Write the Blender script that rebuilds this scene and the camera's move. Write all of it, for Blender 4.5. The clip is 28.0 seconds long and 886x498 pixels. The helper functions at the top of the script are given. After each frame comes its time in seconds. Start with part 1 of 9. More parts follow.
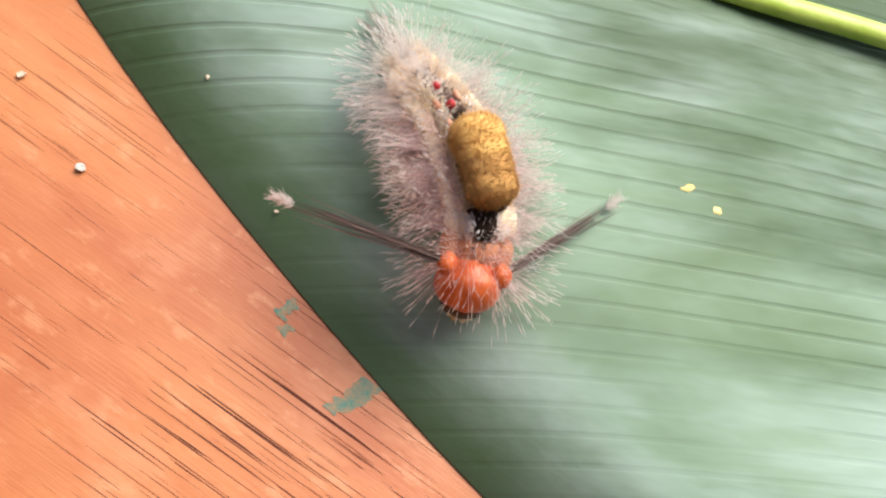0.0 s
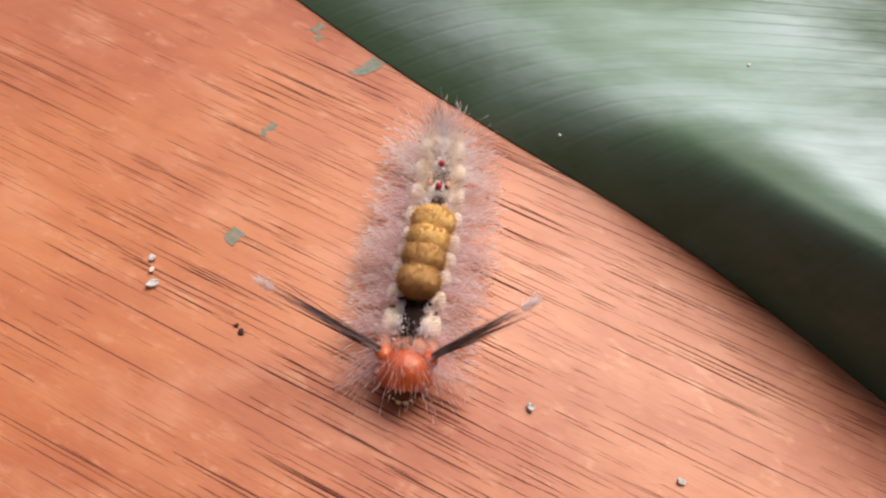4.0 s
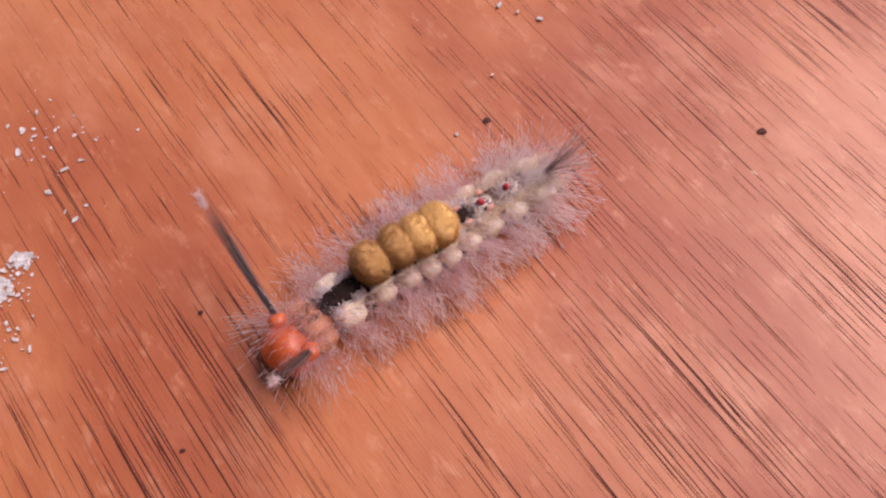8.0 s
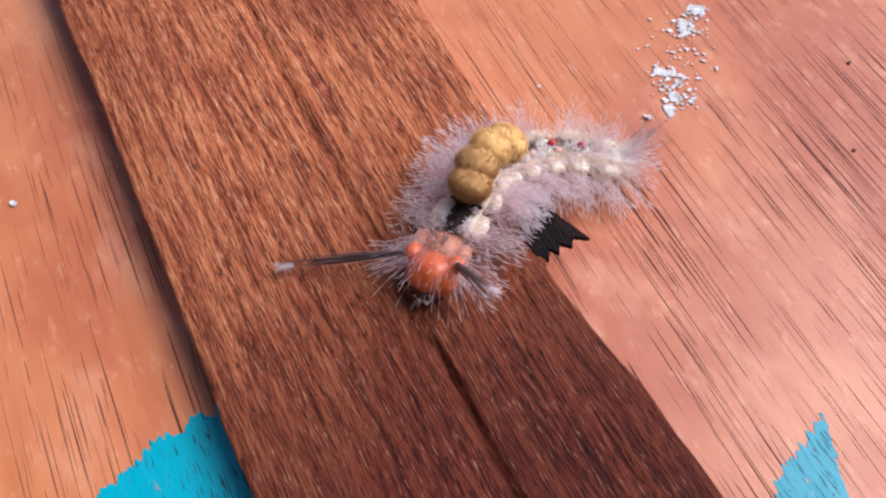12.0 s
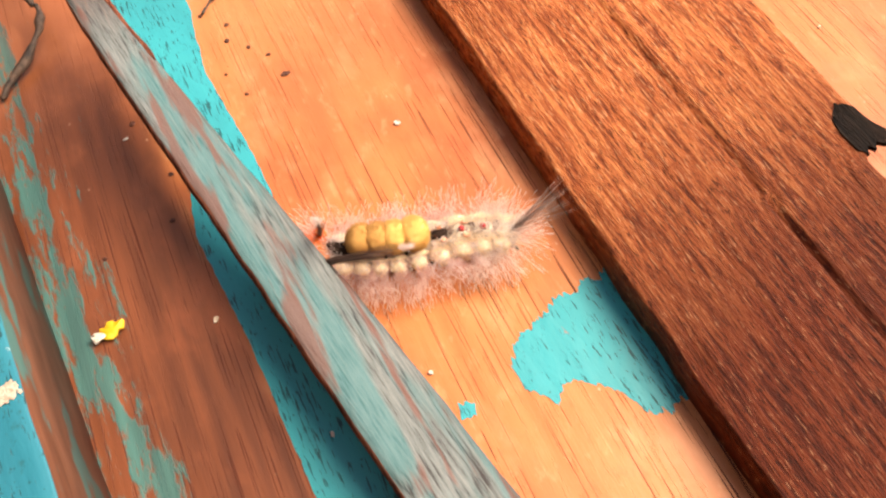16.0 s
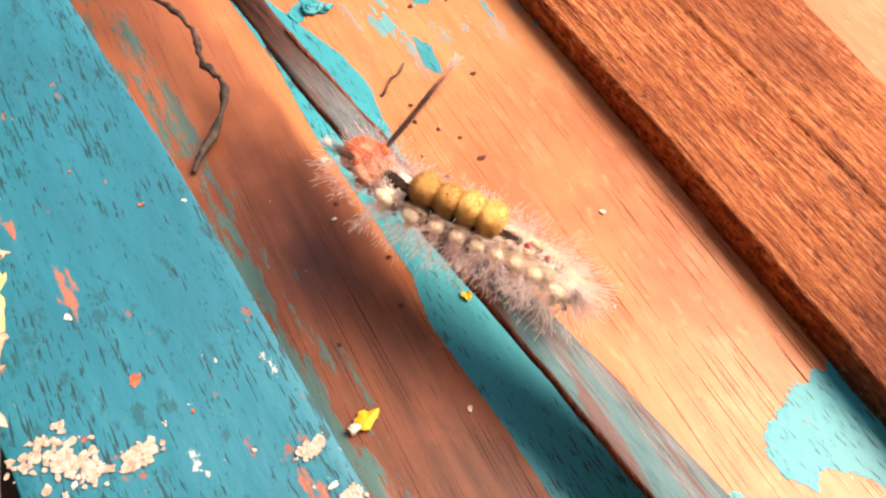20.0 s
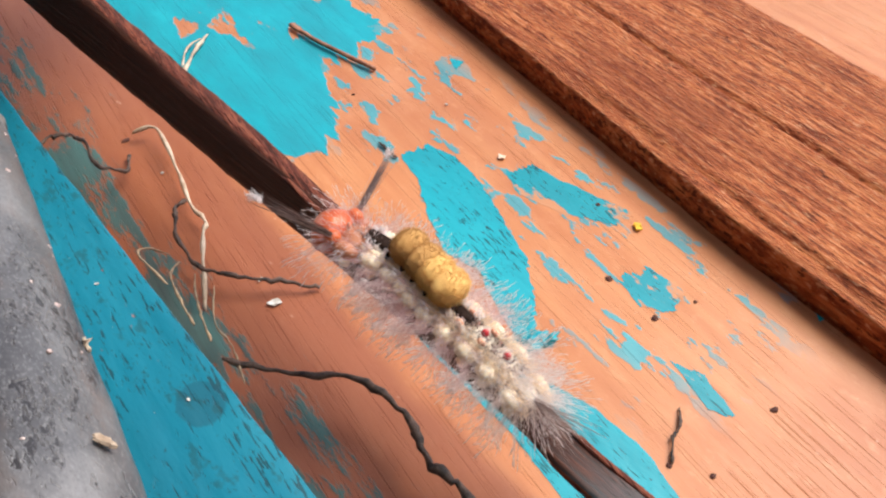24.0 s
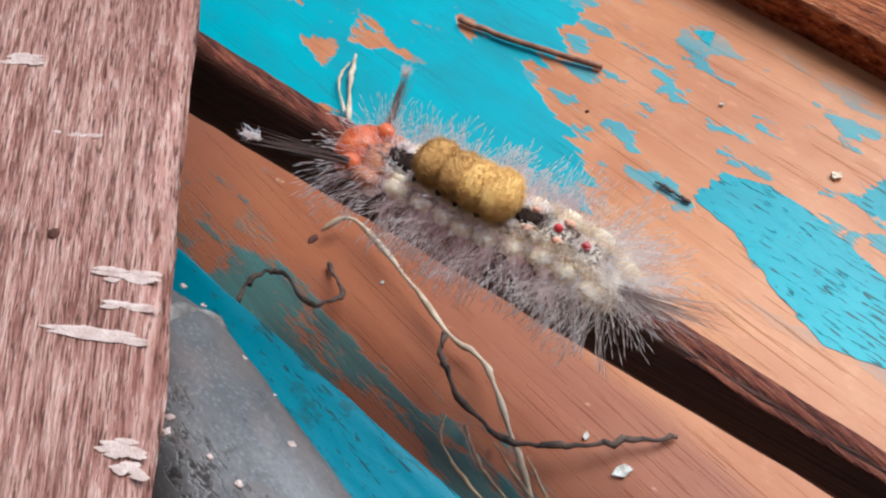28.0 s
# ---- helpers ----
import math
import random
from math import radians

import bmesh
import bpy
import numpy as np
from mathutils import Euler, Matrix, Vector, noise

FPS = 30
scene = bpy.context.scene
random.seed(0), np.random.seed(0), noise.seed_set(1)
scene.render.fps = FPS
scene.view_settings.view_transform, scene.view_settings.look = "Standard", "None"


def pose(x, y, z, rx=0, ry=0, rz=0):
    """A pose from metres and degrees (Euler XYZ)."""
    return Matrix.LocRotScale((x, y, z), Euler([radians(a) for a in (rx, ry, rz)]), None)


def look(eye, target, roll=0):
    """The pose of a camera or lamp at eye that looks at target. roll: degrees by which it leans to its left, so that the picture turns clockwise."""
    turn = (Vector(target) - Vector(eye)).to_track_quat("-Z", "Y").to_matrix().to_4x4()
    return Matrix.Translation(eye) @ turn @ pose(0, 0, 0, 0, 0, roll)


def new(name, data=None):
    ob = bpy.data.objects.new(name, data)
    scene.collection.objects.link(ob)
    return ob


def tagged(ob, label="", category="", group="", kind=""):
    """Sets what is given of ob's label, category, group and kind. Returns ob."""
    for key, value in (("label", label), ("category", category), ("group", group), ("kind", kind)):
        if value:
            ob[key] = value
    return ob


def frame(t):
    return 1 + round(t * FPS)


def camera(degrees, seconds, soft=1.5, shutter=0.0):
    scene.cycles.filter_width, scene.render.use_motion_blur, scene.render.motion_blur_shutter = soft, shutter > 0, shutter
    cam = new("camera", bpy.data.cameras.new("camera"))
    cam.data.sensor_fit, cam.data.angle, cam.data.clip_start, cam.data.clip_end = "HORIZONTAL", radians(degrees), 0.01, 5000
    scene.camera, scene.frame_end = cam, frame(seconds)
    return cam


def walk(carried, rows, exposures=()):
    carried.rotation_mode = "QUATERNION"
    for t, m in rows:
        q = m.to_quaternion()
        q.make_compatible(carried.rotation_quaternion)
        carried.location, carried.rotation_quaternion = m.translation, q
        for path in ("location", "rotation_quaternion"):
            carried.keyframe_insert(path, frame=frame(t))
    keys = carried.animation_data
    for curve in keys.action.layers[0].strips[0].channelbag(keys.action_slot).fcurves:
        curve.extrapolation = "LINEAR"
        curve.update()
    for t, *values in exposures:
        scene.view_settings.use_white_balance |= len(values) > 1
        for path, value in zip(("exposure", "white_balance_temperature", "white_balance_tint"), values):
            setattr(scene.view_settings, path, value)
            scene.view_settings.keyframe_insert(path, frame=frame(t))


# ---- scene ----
cam = camera(55.56, 28.0, soft=2.3)
PATH = [
    (0.0, pose(0.14188, -0.00355, 0.05977, 22.115, -15.375, -62.171)),
    (0.5, pose(0.14224, -0.00334, 0.06342, 19.195, -15.546, -61.863)),
    (1.0, pose(0.13831, -0.00998, 0.06572, 20.783, -15.341, -63.721)),
    (1.5, pose(0.13135, -0.01614, 0.06381, 26.035, -14.006, -66.104)),
    (2.0, pose(0.11916, -0.01675, 0.06882, 29.095, -15.743, -69.024)),
    (2.5, pose(0.11685, -0.02034, 0.07286, 26.749, -14.599, -68.038)),
    (3.0, pose(0.10871, -0.02778, 0.06890, 31.351, -11.482, -70.166)),
    (3.5, pose(0.09897, -0.02758, 0.06701, 33.605, -9.443, -70.808)),
    (5.5, pose(0.08563, -0.05067, 0.06233, 32.411, 4.289, -55.091)),
    (6.0, pose(0.07412, -0.04878, 0.06352, 31.836, 4.754, -51.375)),
    (6.5, pose(0.06801, -0.05004, 0.06372, 30.107, 3.659, -48.740)),
    (7.0, pose(0.06361, -0.05279, 0.06487, 28.610, 3.728, -44.873)),
    (7.5, pose(0.05510, -0.05195, 0.06659, 29.493, 6.102, -41.752)),
    (8.0, pose(0.04545, -0.04336, 0.06651, 25.147, 0.631, -41.371)),
    (8.5, pose(0.03675, -0.04759, 0.06812, 28.634, 3.019, -37.917)),
    (9.0, pose(0.02620, -0.04560, 0.06790, 27.297, 2.615, -36.305)),
    (9.5, pose(0.01945, -0.04684, 0.06621, 26.039, 2.504, -34.240)),
    (10.0, pose(0.01089, -0.04267, 0.06800, 27.783, 1.649, -33.031)),
    (10.5, pose(0.00319, -0.03735, 0.06748, 26.378, 1.496, -32.779)),
    (11.0, pose(-0.00381, -0.03556, 0.06934, 27.136, 2.305, -31.900)),
    (11.5, pose(-0.00743, -0.03899, 0.06859, 27.553, 1.968, -31.949)),
    (12.0, pose(-0.02143, -0.04109, 0.06970, 29.068, 0.855, -30.803)),
    (12.5, pose(-0.02696, -0.04683, 0.06880, 29.235, 0.623, -32.100)),
    (13.0, pose(-0.03117, -0.05159, 0.06689, 31.565, 1.913, -31.509)),
    (13.5, pose(-0.03903, -0.04718, 0.06811, 31.765, 2.381, -30.327)),
    (15.5, pose(-0.05729, -0.04476, 0.07737, 29.515, 3.168, -29.542)),
    (16.0, pose(-0.05912, -0.04223, 0.07935, 30.553, 3.309, -29.532)),
    (16.5, pose(-0.06533, -0.04036, 0.07663, 31.095, 3.950, -29.713)),
    (17.0, pose(-0.06845, -0.03406, 0.08135, 31.109, 2.822, -30.979)),
    (17.5, pose(-0.07190, -0.03339, 0.08530, 31.514, 3.452, -31.358)),
    (18.0, pose(-0.07358, -0.03400, 0.08722, 31.573, 3.628, -30.907)),
    (18.5, pose(-0.08920, -0.02122, 0.08439, 32.739, -4.034, -33.598)),
    (19.0, pose(-0.08948, -0.01984, 0.08701, 33.188, -4.789, -32.881)),
    (19.5, pose(-0.09102, -0.01805, 0.08693, 33.931, -5.147, -33.259)),
    (20.0, pose(-0.09144, -0.01913, 0.08309, 33.740, -4.104, -32.792)),
    (20.5, pose(-0.09810, -0.01271, 0.08318, 36.840, -2.499, -33.464)),
    (22.5, pose(-0.09321, 0.01050, 0.07358, 40.126, 0.083, -36.643)),
    (23.0, pose(-0.09382, 0.02061, 0.07462, 40.939, 1.214, -35.846)),
    (23.5, pose(-0.09151, 0.02379, 0.07253, 42.526, -0.174, -36.981)),
    (24.0, pose(-0.09106, 0.02953, 0.07561, 43.101, 1.640, -38.048)),
    (24.5, pose(-0.09439, 0.03489, 0.07381, 40.768, 4.425, -36.729)),
    (25.0, pose(-0.09347, 0.03862, 0.07078, 37.965, 8.903, -36.976)),
    (25.5, pose(-0.08962, 0.04789, 0.07121, 39.061, 9.273, -38.117)),
    (26.0, pose(-0.08530, 0.05264, 0.07030, 37.878, 10.535, -36.859)),
    (26.5, pose(-0.08798, 0.05902, 0.07070, 36.697, 10.902, -39.956)),
    (27.0, pose(-0.08924, 0.06637, 0.07076, 33.177, 10.555, -43.692)),
    (27.5, pose(-0.08939, 0.07134, 0.07240, 34.628, 11.215, -43.501)),
    (28.0, pose(-0.08889, 0.07836, 0.07098, 33.477, 9.425, -45.625)),
]
EXPOSURES = [
    (0.0, 0.88, 6700, 7), (2.0, 0.62, 6700, 10), (3.5, 0.45, 6700, 13), (5.5, 0.3, 6000, 26), (9.0, 0.12, 6600, 37), (11.0, 0.2, 6400, 32), (12.0, 0.55, 5500, 18), (12.5, 0.85, 4800, 4), (13.0, 1.35, 3050, -24),
    (13.5, 1.2, 3700, -12), (14.5, 1.25, 8600, 13), (15.5, 1.3, 8800, 15), (18.0, 1.3, 8700, 20), (20.5, 1.25, 8400, 23), (22.5, 1.05, 7100, 14), (25.0, 0.7, 6100, 6), (26.0, 0.7, 5850, 3), (28.0, 0.5, 5650, 2),
]

walk(cam, PATH, EXPOSURES)

# ---- light ----
world = bpy.data.worlds.new("sky")
scene.world = world
world.use_nodes = True
wn = world.node_tree.nodes
sky = wn.new("ShaderNodeTexSky")
sky.sky_type, sky.sun_disc, sky.sun_elevation, sky.sun_rotation = "NISHITA", False, radians(53), radians(103)
world.node_tree.links.new(sky.outputs[0], wn["Background"].inputs[0])
wn["Background"].inputs[1].default_value = 0.12
sun_data = bpy.data.lights.new("sun", "SUN")
sun_data.energy, sun_data.angle, sun_data.color = 3.3, radians(42), (1, 0.93, 0.84)
sun = new("sun", sun_data)
sun.matrix_world = look((3.0, -0.7, 4.1), (0, 0, 0))


# ---- materials ----
class Mat:
    """A node material with small builders; textures use object space in centimetres."""

    def __init__(self, name, rough=0.6, spec=0.4):
        self.m = bpy.data.materials.new(name)
        self.m.use_nodes = True
        self.nt = self.m.node_tree
        self.p = self.nt.nodes["Principled BSDF"]
        self.p.inputs["Roughness"].default_value = rough
        self.p.inputs["Specular IOR Level"].default_value = spec
        self.tc = self.nt.nodes.new("ShaderNodeTexCoord").outputs["Object"]

    def link(self, a, b):
        self.nt.links.new(a, b)

    def vec(self, sx=1.0, sy=1.0, sz=1.0, turn=0.0, move=(0, 0, 0)):
        n = self.nt.nodes.new("ShaderNodeMapping")
        n.inputs["Scale"].default_value = (100 * sx, 100 * sy, 100 * sz)
        n.inputs["Location"].default_value = move
        if turn:
            r = self.nt.nodes.new("ShaderNodeMapping")
            r.inputs["Rotation"].default_value = (0, 0, radians(turn))
            self.link(self.tc, r.inputs["Vector"])
            self.link(r.outputs[0], n.inputs["Vector"])
        else:
            self.link(self.tc, n.inputs["Vector"])
        return n.outputs[0]

    def noise(self, v, scale=1.0, detail=3.0, rough=0.55, distort=0.0):
        n = self.nt.nodes.new("ShaderNodeTexNoise")
        n.inputs["Scale"].default_value, n.inputs["Detail"].default_value = scale, detail
        n.inputs["Roughness"].default_value, n.inputs["Distortion"].default_value = rough, distort
        self.link(v, n.inputs["Vector"])
        return n.outputs["Fac"]

    def ramp(self, fac, *stops):
        n = self.nt.nodes.new("ShaderNodeValToRGB")
        e = n.color_ramp.elements
        while len(e) < len(stops):
            e.new(0.5)
        for k, (at, c) in enumerate(stops):
            e[k].position = at
            e[k].color = (*c, 1) if isinstance(c, tuple) else (c, c, c, 1)
        self.link(fac, n.inputs[0])
        return n.outputs[0]

    def mix(self, fac, a, b, how="MIX"):
        n = self.nt.nodes.new("ShaderNodeMix")
        n.data_type, n.blend_type = "RGBA", how
        for value, socket in ((fac, n.inputs[0]), (a, n.inputs[6]), (b, n.inputs[7])):
            if isinstance(value, tuple):
                socket.default_value = (*value, 1)
            elif isinstance(value, (int, float)):
                socket.default_value = value
            else:
                self.link(value, socket)
        return n.outputs[2]

    def math(self, how, a, b=0.0, c=0.0):
        n = self.nt.nodes.new("ShaderNodeMath")
        n.operation = how
        for k, value in enumerate((a, b, c)):
            if isinstance(value, (int, float)):
                n.inputs[k].default_value = value
            else:
                self.link(value, n.inputs[k])
        return n.outputs[0]

    def axes(self):
        n = self.nt.nodes.new("ShaderNodeSeparateXYZ")
        self.link(self.vec(), n.inputs[0])
        return n.outputs

    def span(self, value, a, b, lo=0.0, hi=1.0):
        n = self.nt.nodes.new("ShaderNodeMapRange")
        n.interpolation_type = "SMOOTHSTEP"
        for k, q in ((1, a), (2, b), (3, lo), (4, hi)):
            n.inputs[k].default_value = q
        self.link(value, n.inputs[0])
        return n.outputs[0]

    def chance(self):
        return self.nt.nodes.new("ShaderNodeObjectInfo").outputs["Random"]

    def island(self):
        return self.nt.nodes.new("ShaderNodeNewGeometry").outputs["Random Per Island"]

    def bump(self, height, strength=0.4, dist=0.0002):
        n = self.nt.nodes.new("ShaderNodeBump")
        n.inputs["Strength"].default_value, n.inputs["Distance"].default_value = strength, dist
        self.link(height, n.inputs["Height"])
        self.link(n.outputs[0], self.p.inputs["Normal"])

    def done(self, colour, rough=None):
        if isinstance(colour, tuple):
            self.p.inputs["Base Color"].default_value = (*colour, 1)
        else:
            self.link(colour, self.p.inputs["Base Color"])
        if rough is not None:
            self.link(rough, self.p.inputs["Roughness"])
        return self.m


TEAL = (0.005, 0.31, 0.37)


def make_tabletop():
    m = Mat("bare_wood", 0.5, 0.4)
    fib = m.noise(m.vec(5, 0.35, 1, turn=5), 1, 3, 0.5)
    fine = m.noise(m.vec(60, 2.2, 1, turn=5), 1, 3)
    blotch = m.noise(m.vec(0.35, 0.22, 1), 1, 4, 0.6)
    smudge = m.noise(m.vec(1.3, 0.8, 1, move=(2, 5, 1)), 1, 4, 0.6)
    col = m.ramp(fib, (0.25, (0.46, 0.142, 0.047)), (0.5, (0.52, 0.178, 0.063)), (0.8, (0.56, 0.21, 0.08)))
    col = m.mix(m.span(blotch, 0.4, 0.66), col, (0.38, 0.1, 0.036), "MIX")
    col = m.mix(m.span(smudge, 0.5, 0.75, 0, 0.5), col, (0.64, 0.29, 0.15))
    col = m.mix(m.span(fine, 0.52, 0.75, 0, 0.1), col, (0.66, 0.32, 0.16))
    # rubbed spots, a few millimetres across
    mottle = m.noise(m.vec(6, 2.6, 1, turn=5, move=(4, 1, 2)), 1, 4, 0.65)
    col = m.mix(m.span(mottle, 0.55, 0.7, 0, 0.35), col, (0.68, 0.33, 0.17))
    col = m.mix(m.span(mottle, 0.45, 0.32, 0, 0.3), col, (0.38, 0.1, 0.034))
    x, y, _ = m.axes()
    col = m.mix(m.span(y, 1.0, 6.0, 0, 0.4), col, m.ramp(fib, (0.25, (0.47, 0.19, 0.075)), (0.8, (0.6, 0.31, 0.14))))
    # strip beside the painted board: stained, the lath's shade painted in, smeared with paint
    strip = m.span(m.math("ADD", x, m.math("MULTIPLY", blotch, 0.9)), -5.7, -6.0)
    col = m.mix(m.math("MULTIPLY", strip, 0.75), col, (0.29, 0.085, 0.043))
    stain_shade = m.math("MULTIPLY", strip, m.span(m.math("ADD", y, m.math("MULTIPLY", smudge, 4.0)), 8.6, 5.6, 0.2, 1.0))
    stain_shade = m.math("MULTIPLY", stain_shade, m.span(smudge, 0.25, 0.5, 0.55, 1.0))
    col = m.mix(stain_shade, col, m.ramp(fib, (0.3, (0.085, 0.024, 0.01)), (0.7, (0.19, 0.056, 0.023))))
    # pores: short dark dashes along the grain, denser in some bands
    band = m.math("ADD", m.noise(m.vec(0.9, 0.16, 1, turn=5), 1, 3, 0.6), m.math("MULTIPLY", m.span(x, 0.0, 4.0), m.span(y, 0.5, -2.0, 0, 0.1)))
    p1 = m.noise(m.vec(62, 0.9, 1, turn=5), 1, 1.0, 0.5)
    p2 = m.noise(m.vec(140, 2.6, 1, turn=5, move=(7, 3, 1)), 1, 1, 0.5)
    p3 = m.noise(m.vec(58, 0.4, 1, turn=5, move=(1, 8, 3)), 1, 1.0, 0.5)
    dash = m.math("MAXIMUM", m.span(m.math("ADD", p1, m.math("MULTIPLY", band, 0.22)), 0.806, 0.814),
                  m.math("MULTIPLY", m.span(m.math("ADD", p2, m.math("MULTIPLY", band, 0.15)), 0.745, 0.77), 0.12))
    dash = m.math("MAXIMUM", dash, m.math("MULTIPLY", m.span(m.math("ADD", p3, m.math("MULTIPLY", band, 0.22)), 0.775, 0.784), 0.95))
    smooth = m.span(y, 0.5, 5.0, 1.0, 0.4)
    col = m.mix(m.math("MULTIPLY", dash, smooth), col, (0.06, 0.01, 0.004))
    # pale dust and flecks
    dust = m.noise(m.vec(7, 3.5, 1, move=(3, 9, 0)), 1, 3, 0.6)
    col = m.mix(m.span(dust, 0.7, 0.8, 0, 0.55), col, (0.75, 0.5, 0.36))
    # worn turquoise paint, thick towards the far end, thin and torn elsewhere
    tear = m.noise(m.vec(1.1, 0.38, 1, turn=4), 1, 5, 0.62, 0.3)
    small = m.noise(m.vec(3.6, 1.1, 1, turn=4, move=(5, 2, 0)), 1, 4, 0.6)
    slope = m.math("ADD", y, m.math("MULTIPLY", x, -0.75))
    far = m.span(slope, 13.6, 16.6, -0.2, 0.16)
    edge = m.span(x, -6.6, -5.9, -0.35, 0.0)
    right = m.span(x, -2.6, -1.6, 0.0, -0.5)
    mask = m.math("ADD", m.math("ADD", m.math("ADD", tear, far), edge), right)
    paint = m.span(mask, 0.535, 0.555)
    mid = m.math("MULTIPLY", m.span(y, 4.6, 6.0), m.math("MULTIPLY", m.span(x, -5.2, -4.2), m.span(x, -1.9, -2.7)))
    torn = m.math("MULTIPLY", m.span(small, 0.555, 0.585), mid)
    paint = m.math("MAXIMUM", m.math("MULTIPLY", paint, m.span(y, 6, 8.5)), m.math("MULTIPLY", torn, 0.85))
    smear = m.noise(m.vec(3.4, 0.6, 1, turn=3, move=(9, 4, 0)), 1, 6, 0.75)
    smear = m.span(m.math("ADD", smear, m.span(x, -7.05, -7.8, -0.1, 0.08)), 0.53, 0.6)
    paint = m.math("MAXIMUM", paint, m.math("MULTIPLY", m.math("MULTIPLY", smear, m.span(x, -6.5, -6.9)), 0.8))
    hue = m.ramp(m.noise(m.vec(2, 0.7, 1), 1, 4), (0.3, (0.01, 0.24, 0.29)), (0.6, TEAL), (0.8, (0.012, 0.38, 0.44)))
    hue = m.mix(m.math("MULTIPLY", dash, 0.35), hue, (0.05, 0.1, 0.11))
    hue = m.mix(m.span(x, -6.6, -6.9), hue, m.ramp(fib, (0.3, (0.008, 0.08, 0.08)), (0.7, (0.016, 0.18, 0.175))))
    col = m.mix(paint, col, hue)
    m.bump(m.math("ADD", m.math("SUBTRACT", m.math("ADD", m.math("MULTIPLY", fib, 0.15), m.math("ADD", m.math("MULTIPLY", fine, 0.25), m.math("MULTIPLY", mottle, 0.3))), m.math("MULTIPLY", dash, 0.5)), m.math("MULTIPLY", paint, 0.6)), 0.5, 0.00018)
    return m.done(col, m.math("ADD", m.span(blotch, 0.3, 0.7, 0.34, 0.48), m.math("ADD", m.math("MULTIPLY", paint, 0.1), m.math("MULTIPLY", dash, 0.45))))


def make_paint(name, flaky=0.0, deep=1.0, thin=0.0, blue=1.0):
    """Old turquoise paint with dark grain showing through."""
    m = Mat(name, 0.45, 0.4)
    tone = m.noise(m.vec(0.9, 0.4, 1), 1, 5, 0.6)
    col = m.ramp(tone, (0.3, (0.008 * deep, 0.25 * deep, 0.3 * deep * blue)), (0.55, (TEAL[0] * deep, TEAL[1] * deep, TEAL[2] * deep * blue)), (0.8, (0.016 * deep, 0.37 * deep, 0.42 * deep * blue)))
    g = m.noise(m.vec(40, 4.0, 1, turn=3), 1, 2, 0.55)
    patch = m.noise(m.vec(0.9, 0.45, 1, move=(4, 1, 0)), 1, 3)
    dark = m.span(m.math("ADD", g, m.math("MULTIPLY", patch, 0.5)), 0.85, 0.89)
    col = m.mix(m.math("MULTIPLY", dark, 0.8), col, (0.008, 0.035, 0.04))
    speck = m.noise(m.vec(26, 14, 1, move=(5, 5, 1)), 1, 2)
    col = m.mix(m.span(speck, 0.67, 0.72, 0, 0.7), col, (0.01, 0.045, 0.05))
    bare = m.noise(m.vec(2.4, 0.9, 1, move=(8, 0, 2)), 1, 4, 0.65)
    col = m.mix(m.span(bare, 0.7 - flaky - thin, 0.74 - flaky - thin), col, (0.5, 0.22, 0.1) if thin else (0.33, 0.13, 0.09))
    pale = m.noise(m.vec(3.1, 2.2, 1, move=(1, 6, 2)), 1, 4, 0.6)
    col = m.mix(m.span(pale, 0.72, 0.76, 0, 0.4), col, (0.35, 0.5, 0.5))
    if flaky:
        # crusty whitish and rust-red wear, mostly towards the near end
        near = m.span(m.math("ABSOLUTE", m.math("SUBTRACT", m.axes()[1], 0.9)), 0.3, 1.6, 0.02, -0.05)
        scab = m.math("ADD", m.noise(m.vec(4.2, 2.6, 1, move=(6, 1, 9)), 1, 5, 0.7), near)
        col = m.mix(m.span(scab, 0.63, 0.67, 0, 0.8), col, (0.3, 0.1, 0.06))
        crust = m.math("ADD", m.noise(m.vec(5.5, 4.0, 1, move=(2, 8, 4)), 1, 5, 0.7), near)
        col = m.mix(m.span(crust, 0.66, 0.7, 0, 0.8), col, (0.55, 0.56, 0.53))
    if flaky:
        # a round damp stain
        ax, ay, _ = m.axes()
        dx, dy = m.math("ADD", ax, 8.43), m.math("SUBTRACT", ay, 7.5)
        far = m.math("ADD", m.math("ADD", m.math("MULTIPLY", dx, dx), m.math("MULTIPLY", m.math("MULTIPLY", dy, dy), 0.7)), m.math("MULTIPLY", m.noise(m.vec(5, 5, 1), 1, 3), 0.03))
        col = m.mix(m.span(far, 0.062, 0.05, 0, 0.5), col, (0.01, 0.06, 0.085))
    blot = m.noise(m.vec(4.5, 2.2, 1, move=(3, 3, 7)), 1, 5, 0.7)
    col = m.mix(m.span(blot, 0.58, 0.66, 0, min(1.0, flaky * 12)), col, (0.01, 0.07, 0.08))
    m.bump(m.math("SUBTRACT", m.noise(m.vec(5, 1.4, 5), 1, 5), m.math("MULTIPLY", dark, 0.7)), 0.45, 0.0003)
    return m.done(col)


def make_side():
    """The sawn side of the painted board: brown, smeared with paint."""
    m = Mat("board_side", 0.6)
    fib = m.noise(m.vec(5, 0.5, 6), 1, 5)
    col = m.ramp(fib, (0.3, (0.09, 0.03, 0.016)), (0.7, (0.22, 0.085, 0.05)))
    smear = m.noise(m.vec(1.6, 0.45, 1.6), 1, 4, 0.6)
    col = m.mix(m.span(smear, 0.5, 0.56, 0, 0.75), col, (0.02, 0.17, 0.17))
    m.bump(fib, 0.4, 0.0002)
    return m.done(col)


